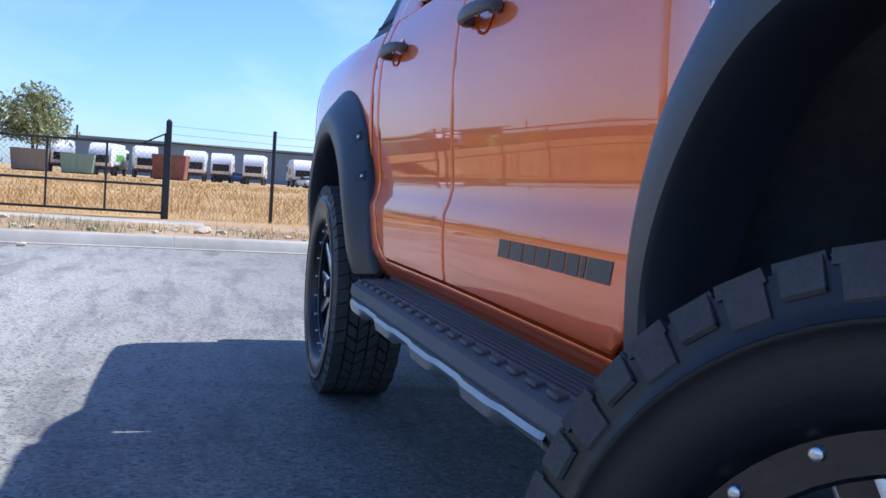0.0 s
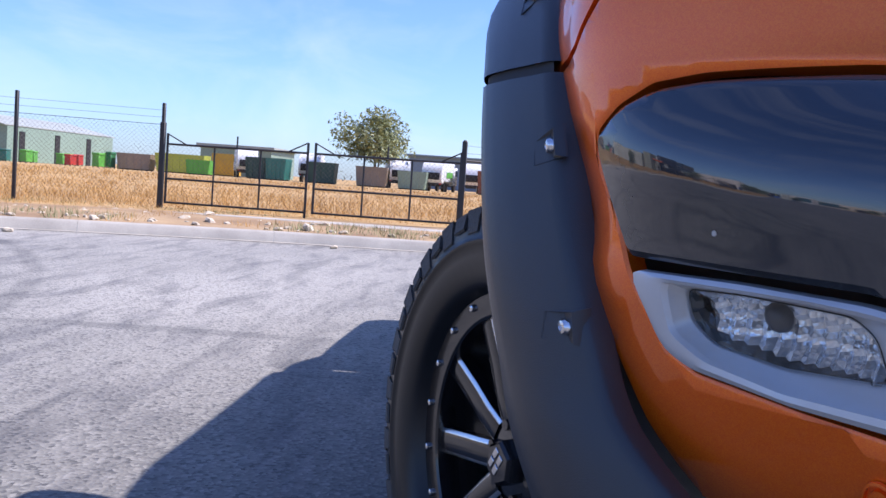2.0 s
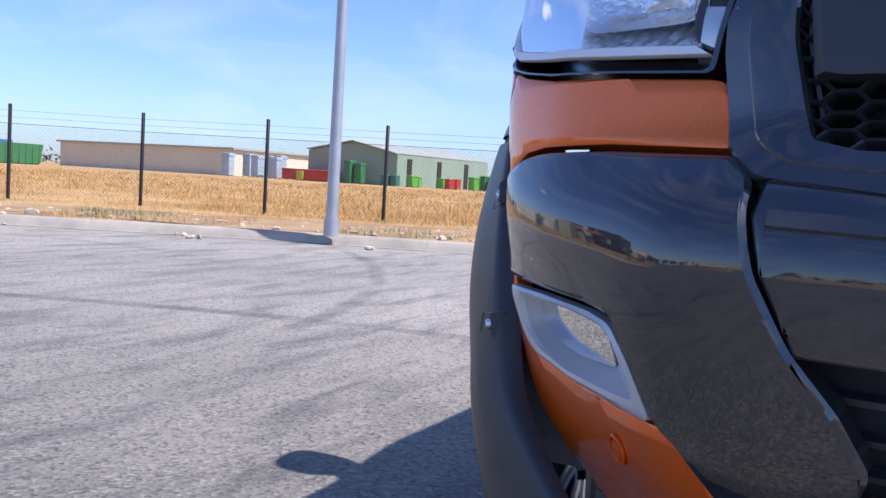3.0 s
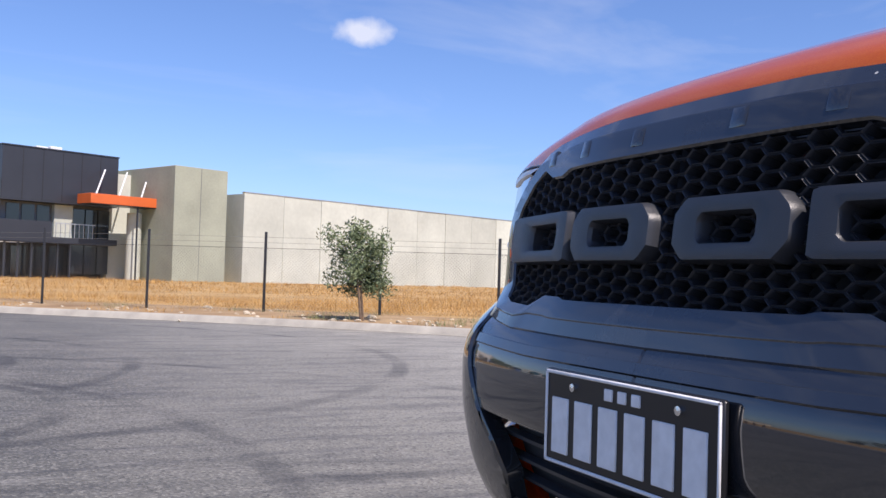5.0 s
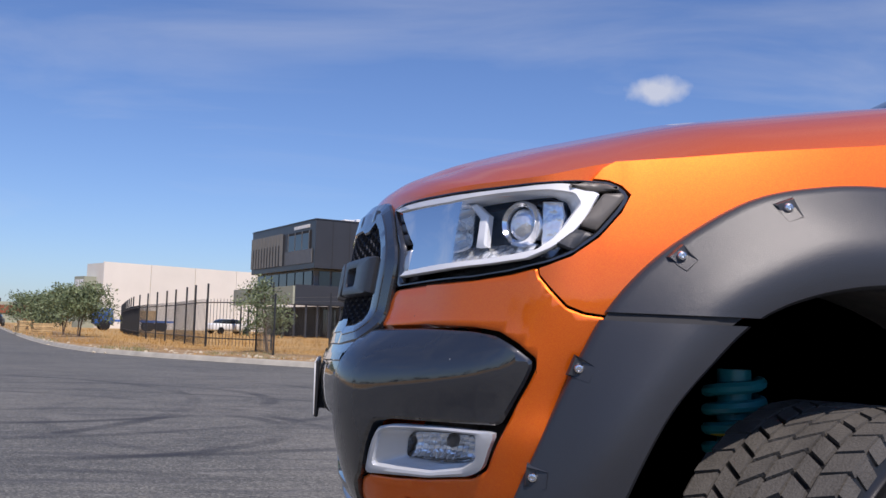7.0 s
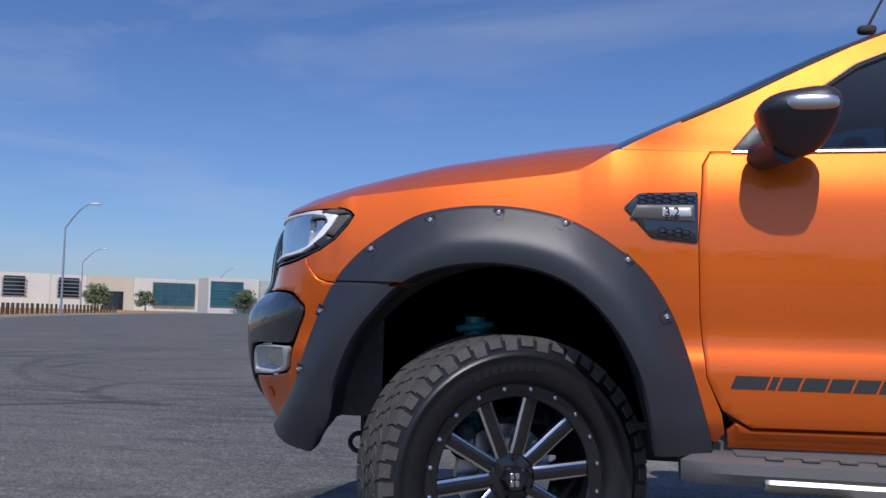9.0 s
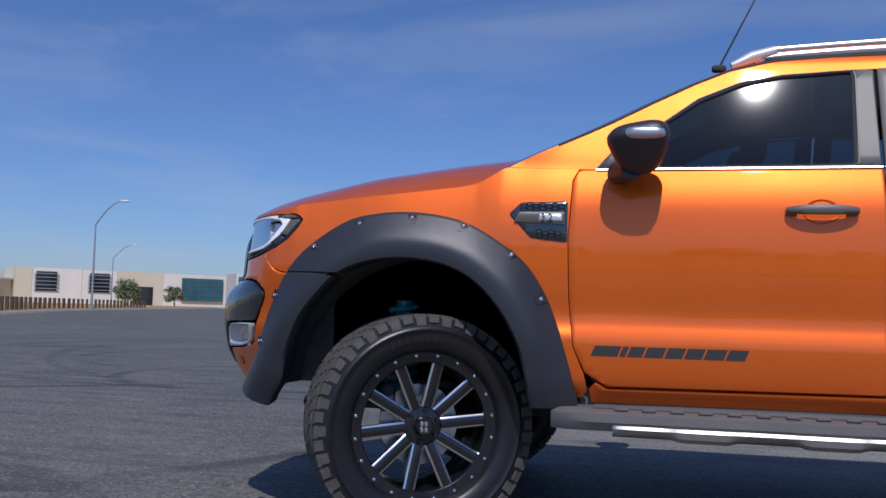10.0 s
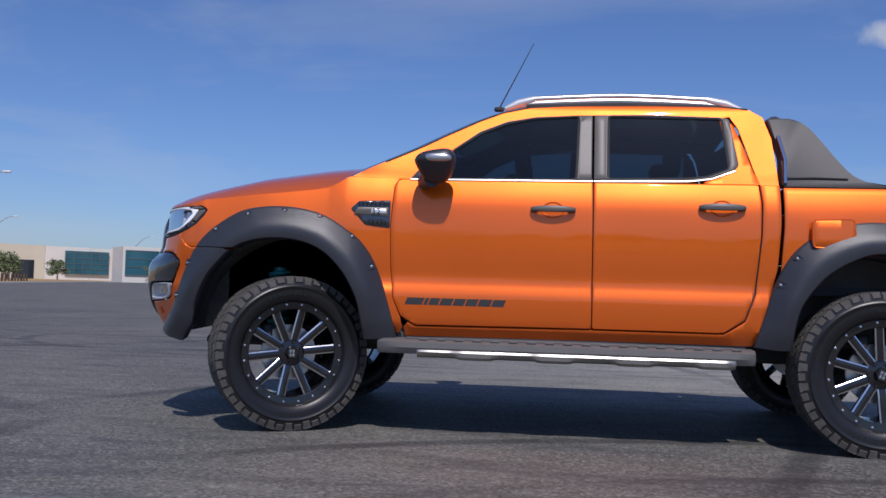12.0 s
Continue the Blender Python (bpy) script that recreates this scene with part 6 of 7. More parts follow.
# steel palisade with tall posts round the corner
pal = thing("steel_fence", "tall black steel picket fence along the road verge", "fence")
PICKET = finish(box((-0.008, -0.008, 0.1), (0.008, 0.008, 1.78)), "picket", M_FENCE)
PAL = smooth_line([(-3.1, 30.0), (-5.65, 32.7), (-8.0, 40.0), (-12.7, 54.0), (-19.9, 84.0)], 3.0)
for i, p in enumerate(PAL):
    shared("post", POST_TALL, pal, Matrix.Translation((*p, GZ)))
    if i:
        a = PAL[i - 1]
        for zz in (0.35, 1.65):
            part("rail", tube([(*a, GZ + zz), (*p, GZ + zz)], 0.02, 6), M_FENCE, pal)
        n = int(np.linalg.norm(p - a) / 0.19)
        for k in range(1, n):
            shared("picket", PICKET, pal, Matrix.Translation((*(a + (p - a) * k / n), GZ)))

# timber bollards along the far kerb
nrm_l = out_normal(KERB_L)
boll = None
dl = np.r_[0, np.cumsum(np.linalg.norm(np.diff(KERB_L, axis=0), axis=1))]
for s in np.arange(dl[-1] - 150, dl[-1] - 20, 1.75):
    p = np.array([np.interp(s, dl, KERB_L[:, 0]), np.interp(s, dl, KERB_L[:, 1])])
    if p[1] < 20 or p[1] > 120:
        continue
    i = int(np.argmin(np.abs(dl - s)))
    q = p + nrm_l[i] * 1.2
    m = Matrix.Translation((*q, 0.10)) @ pose(0, 0, 0, random.uniform(-2, 2), random.uniform(-2, 2), random.uniform(0, 90))
    if boll is None:
        boll = tagged(part("timber_bollard", box((-0.10, -0.10, -0.1), (0.10, 0.10, 0.90), 0.03), M_TIMBER), "weathered dark timber bollard on the verge", "bollard", "bollards along the kerb")
        boll.matrix_world = m
    else:
        copy_thing(boll, m)

# ---- street lamps ----


def street_lamp(p, h, r, arm, label):
    o = thing("street_lamp", label, "street lamp", "street lamps", at=Matrix.Translation((*p, 0.12)))
    pole = part("pole", tube([(0, 0, 0), (0, 0, h * 0.45), (0, 0, h * 0.78)], [r, r * 0.82, r * 0.62], 10), M_GALV, o)
    part("base_collar", tube([(0, 0, 0), (0, 0, 0.25)], r * 1.25, 10), M_GALV, pole)
    a = [Vector((arm[0], arm[1], 0)) * q + Vector((0, 0, h * (0.78 + 0.22 * math.sin(q * math.pi / 2)))) for q in np.linspace(0, 1, 10)]
    part("arm", tube(a, [r * 0.62 - 0.02 * i / 9 for i in range(10)], 8), M_GALV, o)
    e = a[-1]
    part("lantern", blob((e.x + arm[0] * 0.10, e.y + arm[1] * 0.10, e.z), (0.38, 0.18, 0.09), 0.7, 0.7), M_TRUCK_WHITE, o)
    return o


street_lamp((8.97, 7.50), 9.0, 0.085, (-1.6, -1.6), "grey galvanised street lamp pole on the kerb")
street_lamp((-43.0, 62.2), 8.8, 0.10, (2.1, 0.3), "grey curved-arm street lamp beside the bollards")
street_lamp((-76.3, 117.6), 9.0, 0.10, (2.9, 0.4), "grey curved-arm street lamp down the road")
street_lamp((-78.0, 168.0), 9.0, 0.10, (2.9, 0.4), "grey curved-arm street lamp far down the road")

# ---- trees, grass, weeds ----


def leaves(bm, c, spread, n, size, rng):
    for _ in range(n):
        d = Vector((rng.gauss(0, 1), rng.gauss(0, 1), rng.gauss(0, 1)))
        d *= 1.9 * rng.random() ** 0.6 / max(d.length, 0.01)
        p = Vector(c) + Vector((d.x * spread[0], d.y * spread[1], d.z * spread[2])) * 0.5
        a = Vector((rng.uniform(-1, 1), rng.uniform(-1, 1), rng.uniform(-1, 0.6))).normalized()
        b = a.orthogonal().normalized()
        b = (b * math.cos(rng.random() * 6.28) + a.cross(b) * math.sin(rng.random() * 6.28))
        s = size * rng.uniform(0.6, 1.3)
        bm.faces.new([bm.verts.new(v) for v in (p - a * s, p + b * s * 0.34, p + a * s, p - b * s * 0.34)])


def tree(p, h, w, seed, leaf_mat, n, size, label, forks=2, low=0.35):
    rng = random.Random(seed)
    o = thing("tree", label, "tree", at=Matrix.Translation((*p, 0.12)))
    tr, cr = bmesh.new(), bmesh.new()
    for f in range(forks):
        a = rng.random() * 6.28
        lean = Vector((math.cos(a), math.sin(a), 0)) * w * 0.18
        top = Vector((lean.x, lean.y, h * 0.85))
        add_tube(tr, [(0.05 * f, 0, -0.1), lean * 0.3 + Vector((0, 0, h * 0.25)), lean * 0.7 + Vector((0, 0, h * 0.55)), top], [0.028 * h / 2, 0.022 * h / 2, 0.013 * h / 2, 0.004], 7)
        for k in range(7):
            b0 = Vector((0, 0, 0)).lerp(top, rng.uniform(0.35, 0.9))
            an = rng.random() * 6.28
            tip = b0 + Vector((math.cos(an) * w * rng.uniform(0.25, 0.5), math.sin(an) * w * rng.uniform(0.25, 0.5), h * rng.uniform(-0.05, 0.2)))
            tip.z = max(tip.z, h * low)
            add_tube(tr, [b0, b0.lerp(tip, 0.5) + Vector((0, 0, 0.03 * h)), tip], [0.009 * h / 2, 0.006 * h / 2, 0.002], 5, False)
            leaves(cr, tip, (w * 0.26, w * 0.26, h * 0.17), n // (forks * 9), size, rng)
            leaves(cr, b0.lerp(tip, 0.5), (w * 0.2, w * 0.2, h * 0.14), n // (forks * 18), size, rng)
        leaves(cr, top, (w * 0.25, w * 0.25, h * 0.2), n // (forks * 5), size, rng)
    part("trunk", tr, M_BARK, o)
    part("crown", cr, leaf_mat, o, "grey-green leaves")
    return o


tree((4.5, 16.3), 2.0, 1.12, 11, M_LEAF, 5200, 0.045, "young gum tree with grey-green leaves on the verge")
tree((-3.0, 26.6), 2.4, 1.55, 12, M_LEAF, 2600, 0.055, "young gum tree with thin crown on the verge")
tree((-14.2, 48.0), 2.9, 3.0, 13, M_LEAF, 3600, 0.10, "bushy gum tree beside the steel fence", 3, 0.1)
tree((-16.6, 54.0), 3.0, 3.2, 14, M_LEAF, 3600, 0.10, "bushy gum tree beside the steel fence", 3, 0.1)
tree((-19.6, 60.5), 2.8, 3.2, 15, M_LEAF, 3000, 0.11, "bushy gum tree near the stacked pallets", 3, 0.1)
tree((-24.0, 72.0), 3.0, 3.4, 16, M_LEAF, 2400, 0.12, "bushy gum tree on the road verge", 3, 0.1)
tree((106, 16.5), 9.0, 8.2, 17, M_LEAF2, 4600, 0.27, "tall open-crowned tree among the trucks", 3, 0.45)
tree((-74.0, 118), 4.0, 3.2, 18, M_LEAF, 1300, 0.20, "shrubby tree in front of the pale building", 3, 0.1)
tree((-90.5, 144), 3.6, 3.0, 19, M_LEAF, 1500, 0.22, "shrubby tree in front of the pale building", 3, 0.1)
tree((-84.0, 150), 3.6, 3.0, 20, M_LEAF, 1500, 0.22, "shrubby tree in front of the pale building", 3, 0.1)
tree((-66.0, 152), 4.4, 3.6, 21, M_LEAF, 1500, 0.24, "shrubby tree in front of the pale building", 3, 0.1)


def blade(bm, p, h, w, lean, a):
    d = Vector((math.cos(a), math.sin(a), 0))
    q = Vector((-d.y, d.x, 0)) * w
    bm.faces.new([bm.verts.new(v) for v in (p - q, p + q, p + d * lean + Vector((0, 0, h)))])


_ang = np.arctan2(OUTLINE[:, 1] - CTR[1], OUTLINE[:, 0] - CTR[0])
_rad = np.linalg.norm(OUTLINE - CTR, axis=1)
_ord = np.argsort(_ang)
OUT_A, OUT_R = _ang[_ord], _rad[_ord]
rng = random.Random(7)
straw, weed, stones = bmesh.new(), bmesh.new(), bmesh.new()
made = 0
while made < 26000:
    ang = rng.uniform(-math.pi, math.pi)
    deep = 3.6 + 70 * rng.random() ** 2.4
    r = float(np.interp(ang, OUT_A, OUT_R, period=math.tau)) + deep
    if r > 150:
        continue
    p = CTR + np.array((math.cos(ang), math.sin(ang))) * r
    ahead = p[0] > -12 and p[1] > -14
    if not ahead and rng.random() < 0.6:
        continue
    patch = noise.noise((p[0] * 0.11, p[1] * 0.11, 3.0))
    if patch < -0.35 and rng.random() < 0.7:
        continue
    hh = (0.20 + 0.12 * patch) * min(1, (deep - 2.6) / 3.0)
    for _ in range(8):
        blade(straw, Vector((p[0] + rng.gauss(0, 0.22), p[1] + rng.gauss(0, 0.22), 0.14)), hh * rng.uniform(0.5, 1.35), 0.0035 + 0.0003 * deep, rng.uniform(0.02, 0.26), rng.random() * 6.28)
    made += 1
for _ in range(2600):
    ang = rng.uniform(-1.2, 2.1)
    deep = rng.uniform(0.35, 4.2)
    r = float(np.interp(ang, OUT_A, OUT_R, period=math.tau)) + deep
    p = CTR + np.array((math.cos(ang), math.sin(ang))) * r
    c = noise.noise((p[0] * 0.5, p[1] * 0.5, 9.0))
    tuft = weed if c > 0.12 else straw
    if c < -0.05:
        continue
    for _ in range(12):
        blade(tuft, Vector((p[0] + rng.gauss(0, 0.10), p[1] + rng.gauss(0, 0.10), 0.13)), rng.uniform(0.03, 0.12) + 0.12 * max(0, c), 0.005, rng.uniform(0, 0.16), rng.random() * 6.28)
for _ in range(700):
    ang = rng.uniform(-0.9, 2.0)
    r = float(np.interp(ang, OUT_A, OUT_R, period=math.tau)) + (rng.uniform(0.3, 3.2) if rng.random() < 0.97 else -rng.uniform(0.1, 0.6))
    p = CTR + np.array((math.cos(ang), math.sin(ang))) * r
    s = rng.uniform(0.015, 0.06) * (2.0 if rng.random() < 0.05 else 1)
    z = 0.135 if r > float(np.interp(ang, OUT_A, OUT_R, period=math.tau)) else 0.012
    bmesh.ops.create_icosphere(stones, subdivisions=1, radius=1, matrix=Matrix.Translation((*p, z + s * 0.2)) @ pose(0, 0, 0, rng.uniform(0, 90), 0, rng.uniform(0, 180)) @ Matrix.Diagonal((s * 1.5, s, s * 0.6, 1)))
tagged(part("dry_grass", straw, M_STRAW), "tall straw-coloured dry grass covering the lots", "grass", kind="stuff")
tagged(part("verge_weeds", weed, M_WEED), "grey-green weeds scattered along the verge", "weeds", kind="stuff")
tagged(part("verge_rubble", stones, M_ROCK), "pale stones and clods along the kerb", "rubble", kind="stuff")
far = bmesh.new()
for k in range(150):
    a = rng.uniform(math.radians(150), math.radians(328))
    d = rng.uniform(75, 130)
    hgt = rng.uniform(2.5, 7.5) * (0.6 if rng.random() < 0.6 else 1.1)
    c = (CTR[0] + d * math.cos(a), CTR[1] + d * math.sin(a))
    leaves(far, (c[0], c[1], hgt * 0.55), (hgt * 0.55, hgt * 0.55, hgt * 0.5), 150, 0.42, rng)
for k in range(60):
    a = rng.uniform(math.radians(-8), math.radians(100))
    d = rng.uniform(230, 330)
    leaves(far, (d * math.cos(a), d * math.sin(a), 1.6), (9, 9, 2.4), 90, 0.6, rng)
tagged(part("far_trees", far, M_FAR_TREE), "dark distant tree line on the horizon", "trees", kind="stuff")

# ---- office and warehouses ----
AX = Vector((0.915, 0.403, 0))


def frame_at(x, y, ax=AX):
    return Matrix(((ax.x, -ax.y, 0, x), (ax.y, ax.x, 0, y), (0, 0, 1, 0.14), (0, 0, 0, 1)))


def piece(name, a, b, material, parent, bevel=0.0, label=""):
    return part(name, box(a, b, bevel), material, parent, label)


office = thing("office_building", "charcoal two-storey office with orange canopy and concrete stair block", "building", at=frame_at(-2.6, 70.0))
up = piece("upper_storey", (0, 0, 5.45), (8.7, 14.8, 9.25), M_CHAR, office, 0.02, "charcoal clad upper volume")
piece("parapet", (-0.05, -0.05, 9.25), (8.75, 14.85, 9.33), M_CHAR, up)
for k in range(1, 6):
    piece("cladding_joint", (8.7 * k / 6 - 0.02, -0.012, 5.5), (8.7 * k / 6 + 0.02, 0.0, 9.2), M_FENCE, up)
win = piece("window", (-0.03, 7.0, 6.0), (0.02, 14.2, 8.5), M_WINDOW, up, 0, "tall upper window band")
for k in range(11):
    piece("fin", (-0.30, 7.0 + k * 0.71, 5.9), (-0.03, 7.07 + k * 0.71, 8.6), M_OFFGREY, win)
# solid box, the loggia's shade is put into its colour
log = piece("loggia", (-0.02, 0.8, 6.9), (0.6, 6.0, 8.5), M_OPENING_SHADE, up)
piece("loggia_glass", (-0.035, 1.2, 7.0), (-0.02, 5.9, 8.3), M_WINDOW, log)
for k in range(4):
    piece("loggia_post", (-0.06, 1.2 + 1.5 * k, 6.9), (-0.02, 1.3 + 1.5 * k, 8.5), M_OFFGREY, log)
piece("loggia_panel", (-0.10, 0.5, 5.9), (-0.02, 6.3, 7.0), M_OFFGREY, log)
for k in range(10):
    piece("sign_bar", (-0.06, 1.2 + k * 0.34, 8.72), (-0.01, 1.44 + k * 0.34, 8.98), M_TRUCK_WHITE, up)
mid = piece("middle_storey", (0.5, 1.2, 2.9), (8.7, 14.4, 5.45), M_OFFGREY, office)
for k in range(7):
    piece("window", (0.42, 1.5 + k * 1.85, 3.3), (0.5, 3.1 + k * 1.85, 5.3), M_WINDOW, mid)
for k in range(3):
    piece("window", (0.9 + k * 1.1, 1.12, 3.3), (1.8 + k * 1.1, 1.2, 5.3), M_WINDOW, mid)
piece("entry_wall", (4.2, 0.75, 2.6), (5.6, 1.2, 5.4), M_CONC_B, mid)
for k in range(3):
    piece("entry_glass", (5.7 + k * 1.0, 0.9, 0.4), (6.6 + k * 1.0, 1.2, 5.2), M_WINDOW, mid)
bal = piece("balcony", (-1.6, -0.2, 2.55), (8.7, 1.2, 3.0), M_CHAR, office, 0, "dark floor slab edge")
piece("balcony_front", (-1.6, -0.25, 2.6), (3.6, -0.15, 4.1), M_CHAR, bal)
piece("balcony_side", (-1.75, -0.2, 2.6), (-1.6, 14.2, 4.0), M_CONC_A, bal)
for k in range(9):
    piece("railing_post", (3.9 + k * 0.35, -0.2, 3.0), (3.94 + k * 0.35, -0.16, 4.0), M_GALV, bal)
piece("railing", (3.8, -0.22, 3.98), (6.9, -0.14, 4.04), M_GALV, bal)
# shade under the slab is put into this storey's near-black colour
gr = piece("ground_storey", (1.4, 2.0, 0), (8.7, 14.2, 2.55), M_OPENING_SHADE, office)
for k in range(8):
    piece("column", (-1.5 + 0.95 * k, 0.1, 0), (-1.38 + 0.95 * k, 0.25, 2.55), M_CHAR, gr)
for k in range(5):
    piece("window", (1.7 + k * 1.4, 1.92, 0.3), (2.8 + k * 1.4, 2.0, 2.3), M_WINDOW, gr)
for k in range(6):
    piece("column", (-1.5, 2.3 + 2.1 * k, 0), (-1.38, 2.42 + 2.1 * k, 2.55), M_CHAR, gr)
can = piece("canopy", (5.2, -2.6, 5.52), (10.5, -0.6, 6.22), M_ORANGE_CANOPY, office, 0.02, "orange entrance canopy")
piece("canopy_soffit", (5.25, -2.55, 5.47), (10.45, -0.65, 5.52), M_CHAR, can)
for k in range(3):
    part("tie_rod", tube([(5.8 + k * 1.8, -2.2, 6.22), (7.4 + k * 1.8, -0.4, 8.2)], 0.06, 8), M_TRUCK_WHITE, can, "white tie rod")
piece("canopy_post", (9.0, -2.4, 0), (9.1, -2.3, 5.5), M_CHAR, can)
stair = piece("stair_block", (10.45, -5.0, 0), (15.1, 3.2, 8.65), M_CONC_A, office, 0.02, "raw grey concrete stair block")
piece("panel_joint", (12.7, -5.012, 0.1), (12.74, -5.0, 8.6), M_OFFGREY, stair)
part("wall_column", tube([(9.6, -1.0, 0), (9.6, -1.0, 5.1)], 0.55, 20), M_CONC_B, office, "round pale column")
piece("roof_unit", (4.2, 4.0, 9.33), (5.1, 5.0, 9.95), M_TRUCK_WHITE, office, 0.03)
piece("roof_unit", (5.3, 4.0, 9.33), (6.2, 5.0, 10.05), M_TRUCK_WHITE, office, 0.03)
piece("back_block", (8.7, 1.2, 0), (10.6, 14.4, 8.2), M_CONC_B, office)

ware = thing("warehouse", "long pale precast concrete warehouse wall behind dry grass", "building", at=frame_at(13.4, 71.4))
x = 1.4
k = 0
while x < 43.6:
    piece("panel", (x, (k % 2) * 0.015, 0), (x + 3.98, 0.25, 7.15), M_CONC_B, ware)
    x += 4.02
    k += 1
piece("core", (1.4, 0.26, 0), (43.6, 30, 7.05), M_CONC_B, ware)
piece("coping", (1.4, -0.03, 7.15), (43.6, 0.30, 7.22), M_GALV, ware)

wb = thing("white_warehouse", "large white painted precast warehouse beyond the fence", "building", at=frame_at(-30.2, 120.0, Vector((0.79, 0.613, 0)).normalized()))
for k in range(8):
    piece("panel", (k * 6.5, 0, 0), (k * 6.5 + 6.42, 0.3, 8.5), M_WHITE_WALL, wb)
piece("core", (0, 0.31, 0), (52, 5.0, 8.35), M_WHITE_WALL, wb)
piece("side_annexe", (-1.6, 2.0, 0), (0, 5.0, 6.6), M_CONC_A, wb)
for k in range(2):
    piece("side_window", (-1.65, 2.3 + k * 1.3, 3.0), (-1.6, 3.3 + k * 1.3, 6.2), M_TRUCK_WHITE, wb)

fb = thing("pale_showroom_row", "long low white and cream business units with teal glazing", "building", at=frame_at(-122, 156, Vector((0.723, 0.690, 0)).normalized()))
for k, (w0, w1, mt, hh) in enumerate(((0, 3.2, M_CREAM, 7.0), (3.2, 12.6, M_WHITE_WALL, 7.0), (12.6, 19.5, M_WHITE_WALL, 6.9), (19.5, 29, M_CREAM, 7.0), (29, 38, M_WHITE_WALL, 6.9), (38, 46, M_WHITE_WALL, 6.8))):
    piece("unit_wall", (w0, 0, 0), (w1 - 0.05, 25, hh), mt, fb)
for w0 in (3.9, 14.1):
    w_ = piece("window", (w0, -0.12, 2.4), (w0 + 3.9, 0, 6.3), M_WINDOW, fb, 0, "dark louvred window")
    for j in range(5):
        piece("louvre", (w0 - 0.4, -0.45, 2.8 + j * 0.75), (w0 + 4.2, -0.15, 2.92 + j * 0.75), M_GALV, w_)
piece("roller_door", (22.8, -0.08, 0), (26.9, 0, 3.9), M_WINDOW, fb)
tg = piece("window", (32.9, -0.35, 1.2), (41.9, 0, 6.1), M_TEAL_GLASS, fb, 0, "teal curtain wall")
for j in range(5):
    piece("transom", (32.9, -0.42, 1.2 + j * 1.1), (41.9, -0.35, 1.3 + j * 1.1), M_OFFGREY, tg)
for j in range(6):
    piece("mullion", (32.9 + j * 1.78, -0.44, 1.2), (33.0 + j * 1.78, -0.35, 6.1), M_OFFGREY, tg)
piece("side_wing", (46, -1.0, 0), (53, 26, 6.6), M_CONC_A, fb)
lowb = thing("low_cream_building", "low cream building at the end of the bollard row", "building")
piece("wall", (-190, 150, 0.1), (-124, 170, 4.6), M_CREAM, lowb)
piece("roof", (-190.5, 149.5, 4.6), (-123.5, 170.5, 4.9), M_WHITE_WALL, lowb)
tb = thing("pale_office", "pale two-storey office with teal glazing along the road", "building", at=frame_at(-72.0, 150.0, Vector((0.80, 0.60, 0)).normalized()))
piece("wall", (0, 0, 0), (9.0, 9, 6.3), M_WHITE_WALL, tb)
piece("side_block", (9.0, -1.2, 0), (12.4, 8, 6.0), M_CONC_B, tb)
tw = piece("window", (0.4, -0.12, 1.2), (6.2, 0, 5.6), M_TEAL_GLASS, tb, 0, "teal glazed front")
for j in range(4):
    piece("transom", (0.4, -0.18, 1.2 + j * 1.45), (6.2, -0.12, 1.32 + j * 1.45), M_OFFGREY, tw)
far1 = thing("dark_office", "small dark office far down the road", "building")
piece("wall", (-88, 228, 0.1), (-83, 240, 6.2), M_CHAR, far1)
piece("banner", (-85.5, 227.9, 1.5), (-84.5, 228, 5.2), M_BIN["lime"], far1)
far2 = thing("red_roofed_building", "small brick building with red fascia far down the road", "building")
piece("wall", (-82, 232, 0.1), (-72, 245, 5.2), M_CONC_A, far2)
piece("fascia", (-82.2, 231.8, 2.4), (-75, 232, 4.4), M_RUST, far2)
piece("pier", (-74.5, 230.5, 0.1), (-72, 232, 6.0), M_RUST, far2)

bs = thing("blue_grey_shed", "long blue-grey sheet steel warehouse behind the trucks", "building")
piece("wall", (165, -75, 0.1), (200, 19, 5.9), M_BLUE_SHED, bs)
for k in range(23):
    piece("sheet_rib", (164.9, -73 + k * 4.0, 0.1), (165, -72.85 + k * 4.0, 5.9), M_BLUE_SHED, bs)
piece("roof", (164, -76, 5.9), (201, 20, 6.15), M_BLUE_SHED, bs)

gs = thing("green_shed", "pale green steel shed with dark open bays", "building")
pr = [(109, 77, 0.1), (109, 77, 4.6), (109, 69.5, 6.0), (109, 62.5, 4.5), (109, 62.5, 0.1)]
bm = bmesh.new()
A = [bm.verts.new(p) for p in pr]
B = [bm.verts.new((p[0] + 26, p[1] - 2.0, p[2])) for p in pr]
bm.faces.new(A), bm.faces.new(B[::-1])
for i in range(5):
    bm.faces.new((A[i], B[i], B[(i + 1) % 5], A[(i + 1) % 5]))
part("wall", bm, M_GREEN_SHED, gs, "", 10)
bm = bmesh.new()
for a0, a1 in ((1, 2), (2, 3)):
    q = [Vector(pr[a0]), Vector(pr[a1])]
    vs = [v + Vector((dx, dy, 0.08)) for v, dx, dy in ((q[0], -0.6, 0), (q[1], -0.6, 0), (q[1], 26.6, -2), (q[0], 26.6, -2))]
    lo = [bm.verts.new(v) for v in vs]
    hi = [bm.verts.new(v + Vector((0, 0, 0.12))) for v in vs]
    bm.faces.new(hi), bm.faces.new(lo[::-1])
    for i in range(4):
        bm.faces.new((lo[i], lo[(i + 1) % 4], hi[(i + 1) % 4], hi[i]))
part("roof", bm, M_ROOF, gs, "grey-green roof sheets", 10)
